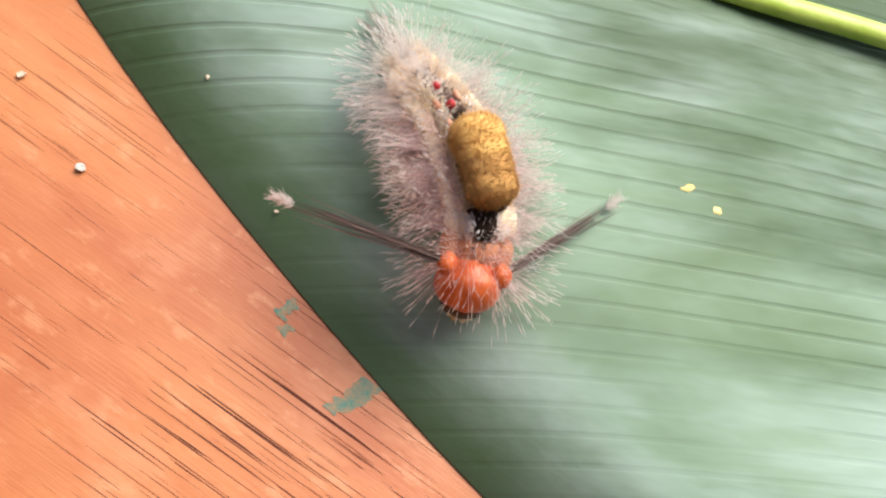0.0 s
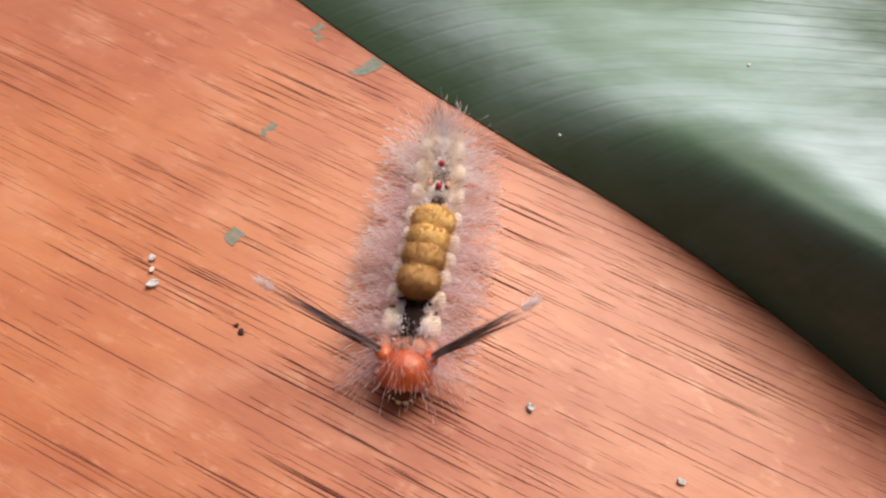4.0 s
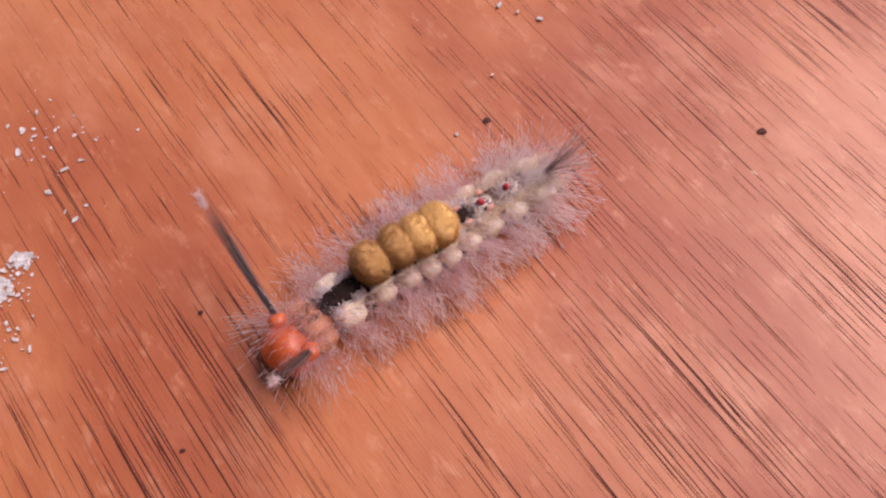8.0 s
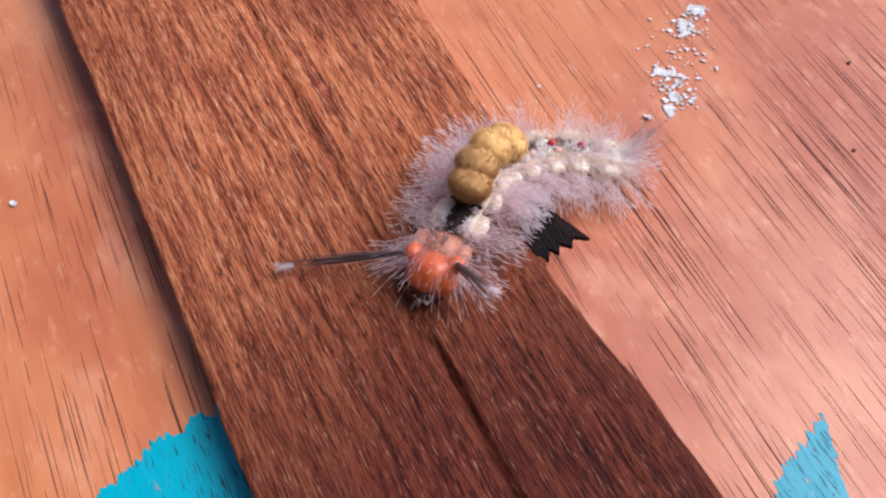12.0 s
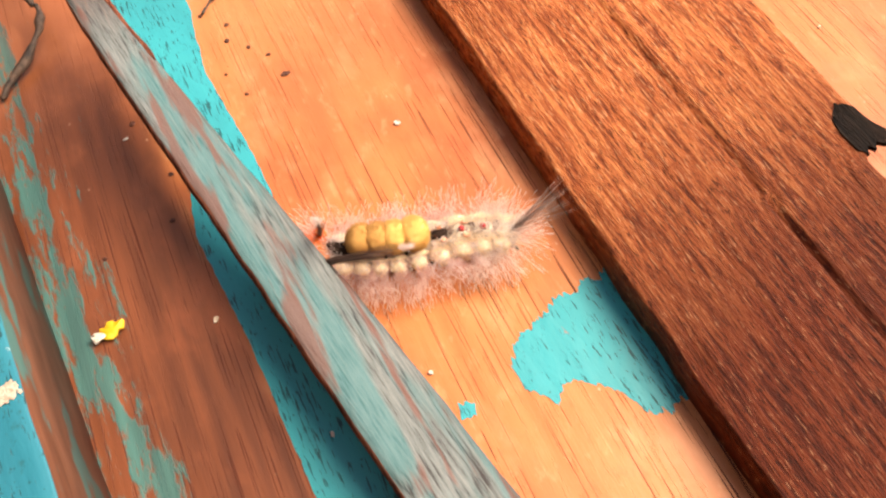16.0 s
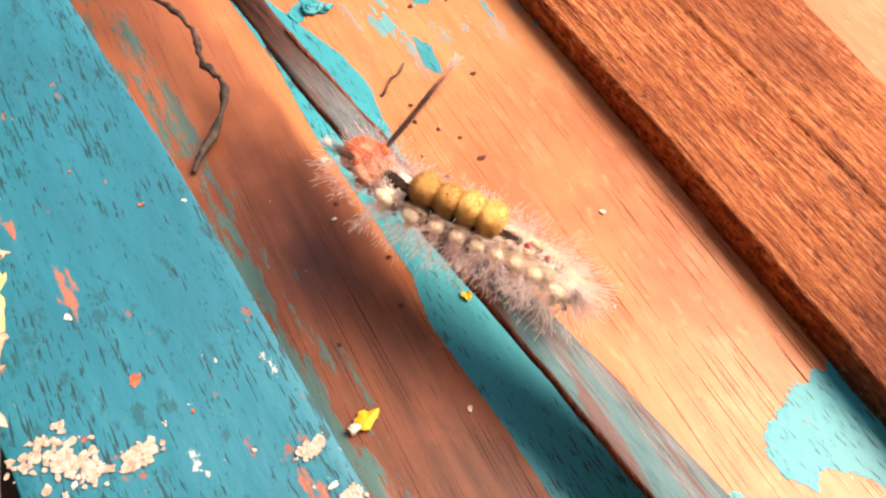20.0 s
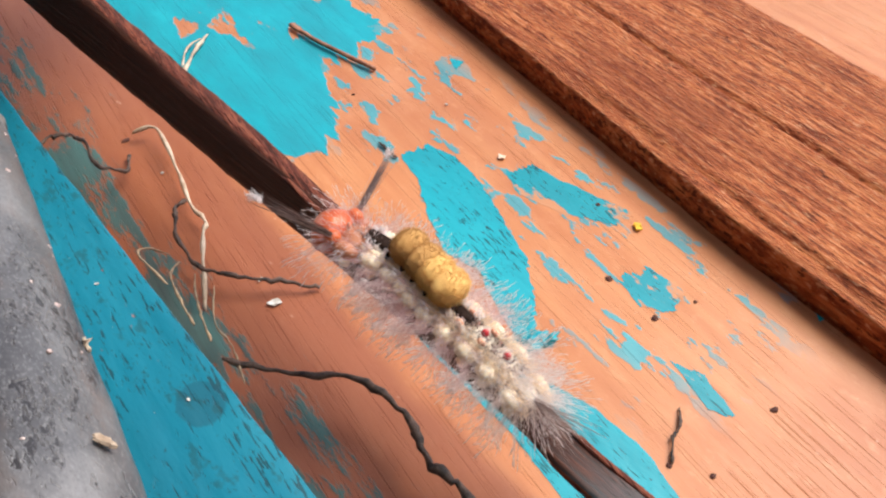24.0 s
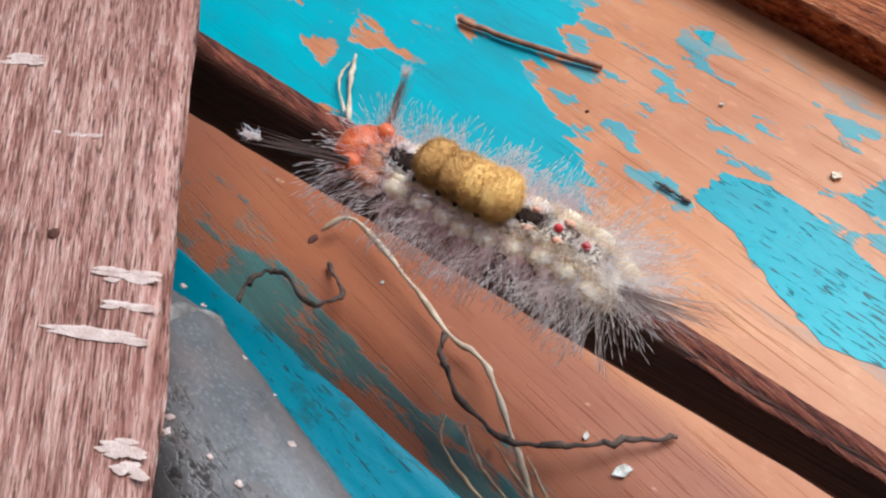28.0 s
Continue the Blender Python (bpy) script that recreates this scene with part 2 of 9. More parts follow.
def make_rough(name, lo, mid, hi, pale, turn=0.0, streak=0.35, end_shade=0.0):
    """Rough sawn, fibrous timber."""
    m = Mat(name, 0.66, 0.14)
    f1 = m.noise(m.vec(24, 1.7, 8, turn=turn), 1, 5, 0.66)
    f2 = m.noise(m.vec(64, 7.0, 14, turn=turn), 1, 2, 0.6)
    f3 = m.noise(m.vec(9, 0.5, 6, turn=turn, move=(4, 4, 4)), 1, 3, 0.55)
    b = m.noise(m.vec(0.9, 0.3, 1), 1, 4)
    col = m.ramp(f1, (0.38, lo), (0.5, mid), (0.62, hi))
    col = m.mix(m.span(f2, 0.58, 0.68, 0, streak), col, pale)
    col = m.mix(m.span(f2, 0.45, 0.36, 0, 0.85), col, tuple(v * 0.35 for v in lo))
    col = m.mix(m.span(b, 0.45, 0.7, 0, 0.5), col, lo)
    col = m.mix(m.span(f3, 0.58, 0.7, 0, 0.5), col, hi)
    col = m.mix(m.span(f3, 0.4, 0.3, 0, 0.6), col, lo)
    if end_shade:
        # uneven light painted in: the colour darkens towards one end
        dimmed = m.span(m.math("ADD", m.axes()[1], m.math("MULTIPLY", b, 3.0)), 2.6, -1.5, 0, end_shade)
        col = m.mix(dimmed, col, (0.25, 0.15, 0.15), "MULTIPLY")
        col = m.mix(m.math("MULTIPLY", dimmed, m.span(f2, 0.64, 0.72, 0, 0.18)), col, pale)
    m.bump(m.math("ADD", f1, m.math("MULTIPLY", f2, 0.6)), 0.8, 0.0005)
    return m.done(col)


def make_lath():
    m = Mat("weathered_lath", 0.55, 0.3)
    x, y, _ = m.axes()
    fib = m.noise(m.vec(34, 0.9, 34, turn=-6), 1, 5, 0.65)
    grey = m.ramp(fib, (0.36, (0.028, 0.026, 0.028)), (0.45, (0.105, 0.125, 0.13)), (0.68, (0.19, 0.215, 0.22)))
    wash = m.noise(m.vec(2.5, 0.4, 2.5), 1, 3)
    grey = m.mix(m.span(wash, 0.42, 0.58, 0, 0.6), grey, (0.03, 0.17, 0.19))
    rust = m.noise(m.vec(4, 0.5, 4, move=(3, 3, 3)), 1, 3)
    grey = m.mix(m.span(rust, 0.54, 0.62, 0, 0.75), grey, (0.15, 0.055, 0.042))
    brown = m.ramp(fib, (0.3, (0.025, 0.009, 0.006)), (0.55, (0.075, 0.024, 0.014)), (0.75, (0.16, 0.06, 0.035)))
    col = m.mix(m.span(m.math("ADD", y, m.math("MULTIPLY", fib, 1.5)), 4.3, 6.2), grey, brown)
    m.bump(fib, 0.7, 0.0004)
    return m.done(col)


def make_bark():
    m = Mat("grey_bark", 0.45, 0.5)
    a = m.noise(m.vec(1.4, 0.8, 1.4), 1, 5, 0.6)
    col = m.ramp(a, (0.36, (0.062, 0.058, 0.06)), (0.5, (0.105, 0.1, 0.102)), (0.64, (0.18, 0.17, 0.168)))
    pit = m.noise(m.vec(20, 8, 20), 1, 3, 0.6)
    cluster = m.noise(m.vec(1.6, 1.0, 1.6, move=(5, 5, 5)), 1, 3)
    pit = m.math("ADD", pit, m.span(cluster, 0.42, 0.62, -0.1, 0.11))
    col = m.mix(m.span(pit, 0.65, 0.69, 0, 0.85), col, (0.018, 0.014, 0.014))
    grit = m.noise(m.vec(46, 22, 46, move=(8, 1, 1)), 1, 3, 0.6)
    col = m.mix(m.span(grit, 0.52, 0.68, 0, 0.35), col, (0.26, 0.25, 0.25))
    col = m.mix(m.span(grit, 0.44, 0.34, 0, 0.3), col, (0.04, 0.037, 0.037))
    warm = m.noise(m.vec(3, 1.4, 3, move=(2, 2, 2)), 1, 4)
    col = m.mix(m.span(warm, 0.5, 0.66, 0, 0.4), col, (0.15, 0.108, 0.092))
    m.bump(m.math("SUBTRACT", a, m.math("MULTIPLY", m.span(pit, 0.55, 0.66), 0.6)), 0.5, 0.0004)
    return m.done(col)


def make_leaf():
    m = Mat("waxy_leaf", 0.6, 0.18)
    bend = m.noise(m.vec(0.22, 0.22, 1), 1, 2)
    st = m.noise(m.vec(0.8, 0.25, 1, turn=-24), 1, 5, 0.6, 0.25)
    fine = m.noise(m.vec(9, 0.5, 1, turn=-24), 1, 3)
    bloom = m.math("ADD", m.math("ADD", m.math("MULTIPLY", st, 0.62), m.math("MULTIPLY", bend, 0.5)), m.span(m.axes()[1], 0.5, -5.0, -0.03, 0.07))
    col = m.ramp(bloom, (0.4, (0.13, 0.195, 0.105)), (0.52, (0.22, 0.31, 0.225)), (0.6, (0.31, 0.405, 0.345)), (0.74, (0.43, 0.52, 0.48)))
    w = m.nt.nodes.new("ShaderNodeTexWave")
    w.wave_type, w.bands_direction, w.wave_profile = "BANDS", "X", "SIN"
    w.inputs["Scale"].default_value, w.inputs["Distortion"].default_value = 0.8, 3.4
    w.inputs["Detail"].default_value, w.inputs["Detail Scale"].default_value = 1.0, 0.35
    m.link(m.vec(2.0, 0.28, 1, turn=-24), w.inputs["Vector"])
    line = m.math("MULTIPLY", m.span(w.outputs["Fac"], 0.16, 0.0), m.math("MULTIPLY", m.span(m.noise(m.vec(0.7, 0.25, 1, turn=-24), 1, 3), 0.34, 0.52), m.span(m.axes()[0], 16.6, 18.6, 0.15, 1.0)))
    col = m.mix(m.math("MULTIPLY", line, 0.34), col, (0.07, 0.11, 0.06))
    col = m.mix(m.span(fine, 0.5, 0.8, 0, 0.3), col, (0.14, 0.22, 0.1))
    # shade painted along the curled margin with its rubbed wax; wax gone in patches
    inward = m.math("SUBTRACT", m.axes()[0], m.math("ADD", m.math("MULTIPLY", m.axes()[1], 0.35), m.math("ADD", 16.25, m.span(m.math("ABSOLUTE", m.math("ADD", m.axes()[1], 4.2)), 0.0, 2.4, 0.35, 0.0))))
    low = m.span(m.axes()[1], -2.5, -6.0)
    rub_shade = m.span(m.math("SUBTRACT", m.math("ADD", inward, m.math("MULTIPLY", st, 0.5)), m.math("MULTIPLY", low, 0.7)), 1.0, 0.3)
    col = m.mix(m.math("MULTIPLY", rub_shade, 0.85), col, m.mix(low, (0.065, 0.125, 0.048), (0.035, 0.07, 0.027)))
    worn = m.noise(m.vec(1.3, 0.3, 1, turn=-26, move=(4, 7, 0)), 1, 4, 0.6)
    col = m.mix(m.span(m.math("ADD", worn, m.span(inward, 1.4, 4.8, -0.06, 0.22)), 0.4, 0.86, 0, 0.9), col, (0.045, 0.085, 0.03))
    m.bump(m.math("SUBTRACT", st, m.math("MULTIPLY", line, 0.5)), 0.35, 0.0005)
    m.p.inputs["Subsurface Weight"].default_value = 0.08
    m.p.inputs["Subsurface Radius"].default_value = (0.0006, 0.001, 0.0004)
    return m.done(col)


def make_spotted(name, a, b, scale=3.0, rough=0.6, relief=0.4):
    """Two tones in soft blots with a fine relief."""
    m = Mat(name, rough)
    n = m.noise(m.vec(scale, scale, scale), 1, 5, 0.6)
    col = m.ramp(n, (0.35, a), (0.65, b))
    f = m.noise(m.vec(scale * 7, scale * 7, scale * 7), 1, 3)
    m.bump(m.math("ADD", n, f), relief, 0.0002)
    return m.done(col)


def make_hair(name, root, tip, glow=0.45, rough=0.35, sheer=0.0):
    """Fine setae: part of the light goes through them."""
    m = Mat(name, rough, 0.5)
    col = m.ramp(m.island(), (0.1, root), (0.8, tip))
    m.link(col, m.p.inputs["Base Color"])
    t = m.nt.nodes.new("ShaderNodeBsdfTranslucent")
    m.link(col, t.inputs["Color"])
    mixer = m.nt.nodes.new("ShaderNodeMixShader")
    mixer.inputs[0].default_value = glow
    m.link(m.p.outputs[0], mixer.inputs[1])
    m.link(t.outputs[0], mixer.inputs[2])
    clear = m.nt.nodes.new("ShaderNodeBsdfTransparent")
    thin = m.nt.nodes.new("ShaderNodeMixShader")
    thin.inputs[0].default_value = sheer
    m.link(mixer.outputs[0], thin.inputs[1])
    m.link(clear.outputs[0], thin.inputs[2])
    m.link(thin.outputs[0], m.nt.nodes["Material Output"].inputs["Surface"])
    return m.m


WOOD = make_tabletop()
PAINT = make_paint("turquoise_paint")
PAINT_THIN = make_paint("thin_turquoise_paint", 0.0, 0.85, 0.17)
PAINT_OLD = make_paint("worn_turquoise_paint", 0.05, 0.5, 0.0, 1.2)

SIDE = make_side()
BATTEN = make_rough("dark_fibrous_wood", (0.16, 0.034, 0.012), (0.38, 0.102, 0.035), (0.54, 0.19, 0.07), (0.72, 0.42, 0.23), turn=3, streak=0.5, end_shade=1.0)
POST = make_rough("pink_sawn_wood", (0.23, 0.093, 0.07), (0.44, 0.215, 0.17), (0.6, 0.355, 0.295), (0.75, 0.57, 0.5), turn=43, streak=0.5)
LATH = make_lath()
LATH_EDGE = make_rough("dark_red_brown_edge", (0.05, 0.014, 0.009), (0.14, 0.036, 0.022), (0.24, 0.075, 0.042), (0.32, 0.14, 0.09), turn=7)
BARK = make_bark()
LEAF = make_leaf()
RIB = make_spotted("lime_midrib", (0.4, 0.55, 0.06), (0.6, 0.72, 0.16), 1.5, 0.4)
SCAR = make_spotted("yellow_scar", (0.75, 0.52, 0.12), (0.85, 0.7, 0.3), 6)
CHAR = make_rough("blackened_wood", (0.005, 0.004, 0.004), (0.012, 0.008, 0.007), (0.028, 0.017, 0.013), (0.05, 0.03, 0.024), turn=3, streak=0.15)
CHAR.node_tree.nodes["Principled BSDF"].inputs["Specular IOR Level"].default_value = 0.06
WHITE = make_spotted("white_crust", (0.48, 0.44, 0.38), (0.78, 0.75, 0.7), 11, 0.8, 0.7)
SCAB = make_spotted("pinkish_filler", (0.36, 0.26, 0.2), (0.66, 0.54, 0.46), 14, 0.8, 0.6)
WART = make_spotted("pinkish_lenticel", (0.42, 0.3, 0.27), (0.68, 0.55, 0.5), 14, 0.7)
CREAM = make_spotted("cream_husk", (0.62, 0.47, 0.33), (0.82, 0.7, 0.56), 7, 0.6)
DIRT = make_spotted("dark_dirt", (0.05, 0.016, 0.01), (0.12, 0.04, 0.025), 12, 0.8)
RUST = make_spotted("rust_red_fleck", (0.3, 0.06, 0.03), (0.5, 0.15, 0.08), 9, 0.7)
SCRATCH = make_spotted("pale_scuffed_wood", (0.5, 0.34, 0.29), (0.7, 0.54, 0.48), 9, 0.85)
YELLOW = make_spotted("yellow_petal", (0.75, 0.4, 0.02), (0.85, 0.58, 0.06), 4, 0.5)
TWIG = make_spotted("dark_twig_bark", (0.024, 0.016, 0.013), (0.13, 0.08, 0.058), 9, 0.6, 0.7)
STRAW = make_spotted("dry_straw", (0.38, 0.27, 0.18), (0.62, 0.5, 0.38), 5, 0.55)
PAINT_DULL = make_spotted("dull_green_paint", (0.07, 0.2, 0.16), (0.32, 0.2, 0.11), 12, 0.6)
GRASS = make_spotted("dry_grass", (0.2, 0.13, 0.08), (0.4, 0.29, 0.18), 5, 0.6)
COLLAR = make_spotted("grey_bark_collar", (0.13, 0.115, 0.105), (0.34, 0.31, 0.29), 7, 0.7, 0.9)
CRUMBLE = make_spotted("crumbly_wood", (0.36, 0.225, 0.155), (0.74, 0.54, 0.41), 6, 0.8, 0.9)
LICHEN = make_spotted("yellow_green_bark_flake", (0.2, 0.17, 0.06), (0.42, 0.37, 0.18), 9, 0.7, 0.8)
HUSK = make_spotted("cream_inner_bark", (0.5, 0.37, 0.27), (0.72, 0.58, 0.46), 5, 0.6, 0.7)
GREEN_BARK = make_spotted("pale_green_inner_bark", (0.3, 0.33, 0.12), (0.52, 0.52, 0.25), 5, 0.6, 0.6)
TAN = make_spotted("pale_bark_curl", (0.3, 0.21, 0.14), (0.55, 0.43, 0.32), 7, 0.7, 0.7)
SOIL = make_spotted("dark_soil", (0.02, 0.016, 0.012), (0.05, 0.04, 0.03), 0.3, 0.9)
SKIN_GREY = make_spotted("grey_cream_skin", (0.34, 0.28, 0.23), (0.78, 0.68, 0.55), 14, 0.5)
SKIN_CREAM = make_spotted("cream_skin", (0.74, 0.58, 0.38), (0.95, 0.84, 0.64), 18, 0.6, 0.6)
SKIN_ORANGE = make_spotted("orange_collar_skin", (0.36, 0.13, 0.065), (0.5, 0.21, 0.11), 9, 0.6, 0.2)
SKIN_BLACK = make_spotted("velvet_black_skin", (0.012, 0.007, 0.006), (0.04, 0.024, 0.018), 10, 0.95)
SKIN_BLACK.node_tree.nodes["Principled BSDF"].inputs["Specular IOR Level"].default_value = 0.08
SPIRACLE = make_spotted("dark_grey_spiracle", (0.03, 0.026, 0.024), (0.12, 0.1, 0.085), 16, 0.5)
HEAD_RED = make_spotted("orange_red_head", (0.38, 0.055, 0.012), (0.6, 0.13, 0.03), 9, 0.3, 0.2)
FACE = make_spotted("dark_brown_face", (0.03, 0.012, 0.008), (0.09, 0.03, 0.016), 12, 0.25, 0.2)
JAW = make_spotted("cream_mouthpart", (0.7, 0.55, 0.25), (0.85, 0.75, 0.5), 12, 0.4)
RED = make_spotted("red_wart", (0.36, 0.012, 0.02), (0.5, 0.03, 0.035), 14, 0.35, 0.2)
PINK = make_spotted("pink_wart", (0.6, 0.25, 0.16), (0.72, 0.4, 0.27), 9)
BRUSH_CORE = make_spotted("tan_brush_core", (0.74, 0.44, 0.14), (0.78, 0.49, 0.165), 20, 0.9, 0.04)
BRUSH_CORE_DARK = make_spotted("brown_brush_core", (0.5, 0.265, 0.085), (0.56, 0.31, 0.1), 20, 0.9, 0.04)
HAIR_PALE = make_hair("pale_hair", (0.95, 0.72, 0.72), (1.0, 0.92, 0.91), 0.85, 0.3, 0.48)
HAIR_WHITE = make_hair("white_hair", (1.0, 0.9, 0.87), (1.0, 0.97, 0.95), 0.9, 0.3, 0.35)
HAIR_WOOL = make_hair("cream_wool_hair", (0.9, 0.74, 0.56), (1.0, 0.92, 0.8), 0.6, 0.5)
HAIR_TAN = make_hair("tan_brush_hair", (0.74, 0.44, 0.14), (0.82, 0.52, 0.19), 0.3, 0.75)
HAIR_BROWN = make_hair("brown_brush_hair", (0.5, 0.265, 0.085), (0.6, 0.33, 0.11), 0.3, 0.75)
HAIR_DARK = make_hair("grey_brown_hair", (0.14, 0.08, 0.07), (0.4, 0.28, 0.25), 0.45)
HAIR_DUSTY = make_hair("dusty_brown_hair", (0.42, 0.31, 0.28), (0.75, 0.63, 0.58), 0.5, 0.35, 0.3)


# ---- builders: all sizes in centimetres ----
def mesh(name, verts, faces, mats, smooth=True, slots=None):
    me = bpy.data.meshes.new(name)
    me.from_pydata([tuple(c * 0.01 for c in v) for v in verts], [], [tuple(int(i) for i in f) for f in faces])
    for q in mats if isinstance(mats, (list, tuple)) else [mats]:
        me.materials.append(q)
    if slots is not None:
        me.polygons.foreach_set("material_index", np.asarray(slots, dtype=np.int32))
    me.polygons.foreach_set("use_smooth", np.full(len(me.polygons), smooth))
    me.update()
    return me


def part(name, data, parent, label="", at=None, kind=""):
    ob = new(name, data)
    ob.parent = parent
    if at is not None:
        ob.matrix_basis = at
    return tagged(ob, label=label, kind=kind)


def group_thing(name, label, category, at=None, group="", kind=""):
    ob = new(name)
    if at is not None:
        ob.matrix_basis = at
    return tagged(ob, label, category, group, kind)


def lone(name, data, label, category, group="", kind="", at=None):
    ob = new(name, data)
    if at is not None:
        ob.matrix_basis = at
    return tagged(ob, label, category, group, kind)


def cm(x, y, z, rx=0, ry=0, rz=0):
    return pose(x / 100, y / 100, z / 100, rx, ry, rz)


def rnd(seed):
    return np.random.default_rng(seed)


def wobble(x, y, z=0.0):
    return noise.noise(Vector((x, y, z)))


def slab(name, left, right, y0, y1, z0, top, nx, ny, mats, worn=0.06, ragged=0.03, seed=0.0):
    """A board along y: left(y), right(y), top(x, y); edges worn round; slots: 0 the top, 1 the sides."""
    verts, faces, slots = [], [], []
    prof = [-1.0, -0.98, -0.93] + list(np.linspace(-0.86, 0.86, nx)) + [0.93, 0.98, 1.0]
    n = len(prof) + 2
    for j in range(ny + 1):
        y = y0 + (y1 - y0) * j / ny
        a = left(y) + ragged * wobble(y * 1.7, seed) + ragged * 0.5 * wobble(y * 6.1, seed + 3)
        b = right(y) + ragged * wobble(y * 1.9, seed + 7) + ragged * 0.5 * wobble(y * 5.3, seed + 9)
        verts.append((a, y, z0))
        half = (b - a) / 2
        for k, u in enumerate(prof):
            edge = min(k, len(prof) - 1 - k)
            inset = [0.0, worn * 0.3, worn][edge] if edge < 3 else None
            x = (a + inset if k < 3 else b - inset) if inset is not None else a + half * (1 + u)
            drop = [worn, worn * 0.3, 0.0][edge] if edge < 3 else 0.0
            verts.append((x, y, top(x, y) - drop))
        verts.append((b, y, z0))
    for j in range(ny):
        for i in range(n - 1):
            p = j * n + i
            faces.append((p, p + 1, p + n + 1, p + n))
            slots.append(0 if 1 <= i < n - 2 else 1)
    faces.append(tuple(range(n))[::-1])
    faces.append(tuple(ny * n + i for i in range(n)))
    for j in range(ny):
        faces.append((j * n, (j + 1) * n, (j + 1) * n + n - 1, j * n + n - 1))
    slots += [1, 1] + [1] * ny
    return mesh(name, verts, faces, mats, True, slots)


def tube(points, radii, sides=8, squash=1.0):
    """A round stalk through points; a closed tip at both ends."""
    pts = [Vector(p) for p in points]
    verts, faces = [], []
    for k, p in enumerate(pts):
        d = (pts[min(k + 1, len(pts) - 1)] - pts[max(k - 1, 0)]).normalized()
        u = d.cross(Vector((0.03, 0.02, 1))).normalized()
        v = u.cross(d).normalized()
        for s in range(sides):
            a = 2 * math.pi * s / sides
            verts.append(p + u * (math.cos(a) * radii[k]) + v * (math.sin(a) * radii[k] * squash))
    for k in range(len(pts) - 1):
        for s in range(sides):
            q = (s + 1) % sides
            faces.append((k * sides + s, k * sides + q, (k + 1) * sides + q, (k + 1) * sides + s))
    faces.append(tuple(range(sides))[::-1])
    faces.append(tuple((len(pts) - 1) * sides + s for s in range(sides)))
    return verts, faces


def smooth_path(points, per=6, jitter=0.0, seed=1):
    """More points along a bent line, with small kinks."""
    pts, g, out = [np.array(p, float) for p in points], rnd(seed), []
    for k in range(len(pts) - 1):
        a, b, c, d = pts[max(k - 1, 0)], pts[k], pts[k + 1], pts[min(k + 2, len(pts) - 1)]
        for i in range(per):
            s = i / per
            q = 0.5 * (2 * b + (c - a) * s + (2 * a - 5 * b + 4 * c - d) * s * s + (3 * b - a - 3 * c + d) * s ** 3)
            out.append(q + g.normal(0, jitter, 3))
    out.append(pts[-1])
    return out


def blob(rx, ry, rz, rough=0.0, seed=0, nu=14, nv=9, flat_bottom=None):
    """An uneven round body about the origin."""
    verts, faces = [], []
    for j in range(nv + 1):
        th = math.pi * j / nv
        for i in range(nu):
            ph = 2 * math.pi * i / nu
            d = (math.sin(th) * math.cos(ph), math.sin(th) * math.sin(ph), math.cos(th))
            r = 1 + rough * wobble(d[0] * 2 + seed, d[1] * 2 + seed * 1.7, d[2] * 2)
            z = d[2] * rz * r
            verts.append((d[0] * rx * r, d[1] * ry * r, max(z, flat_bottom) if flat_bottom is not None else z))
    for j in range(nv):
        for i in range(nu):
            q = (i + 1) % nu
            faces.append((j * nu + i, (j + 1) * nu + i, (j + 1) * nu + q, j * nu + q))
    return verts, faces


def join(*pieces):
    verts, faces = [], []
    for v, f in pieces:
        n = len(verts)
        verts += list(v)
        faces += [tuple(i + n for i in q) for q in f]
    return verts, faces


def moved(piece, x=0, y=0, z=0, turn=None):
    v, f = piece
    m = Matrix.Translation((x, y, z)) @ (turn or Matrix.Identity(4))
    return [m @ Vector(p) for p in v], f


def flake(size, long=1.0, thick=0.012, seed=0, curl=0.15, corners=9):
    """A small torn plate, a little curled."""
    g = rnd(seed)
    rim = [(math.cos(a) * size * r, math.sin(a) * size * long * r) for a, r in
           zip(np.linspace(0, 2 * math.pi, corners, endpoint=False), g.uniform(0.55, 1.1, corners))]
    lift = [curl * size * abs(g.normal()) for _ in rim]
    verts = [(0, 0, thick * 1.3), (0, 0, 0)]
    for (x, y), h in zip(rim, lift):
        verts += [(x, y, h + thick), (x * 1.03, y * 1.03, h * 0.6)]
    faces = []
    for k in range(corners):
        q = (k + 1) % corners
        faces += [(0, 2 + 2 * k, 2 + 2 * q), (1, 3 + 2 * q, 3 + 2 * k), (2 + 2 * k, 3 + 2 * k, 3 + 2 * q, 2 + 2 * q)]
    return verts, faces


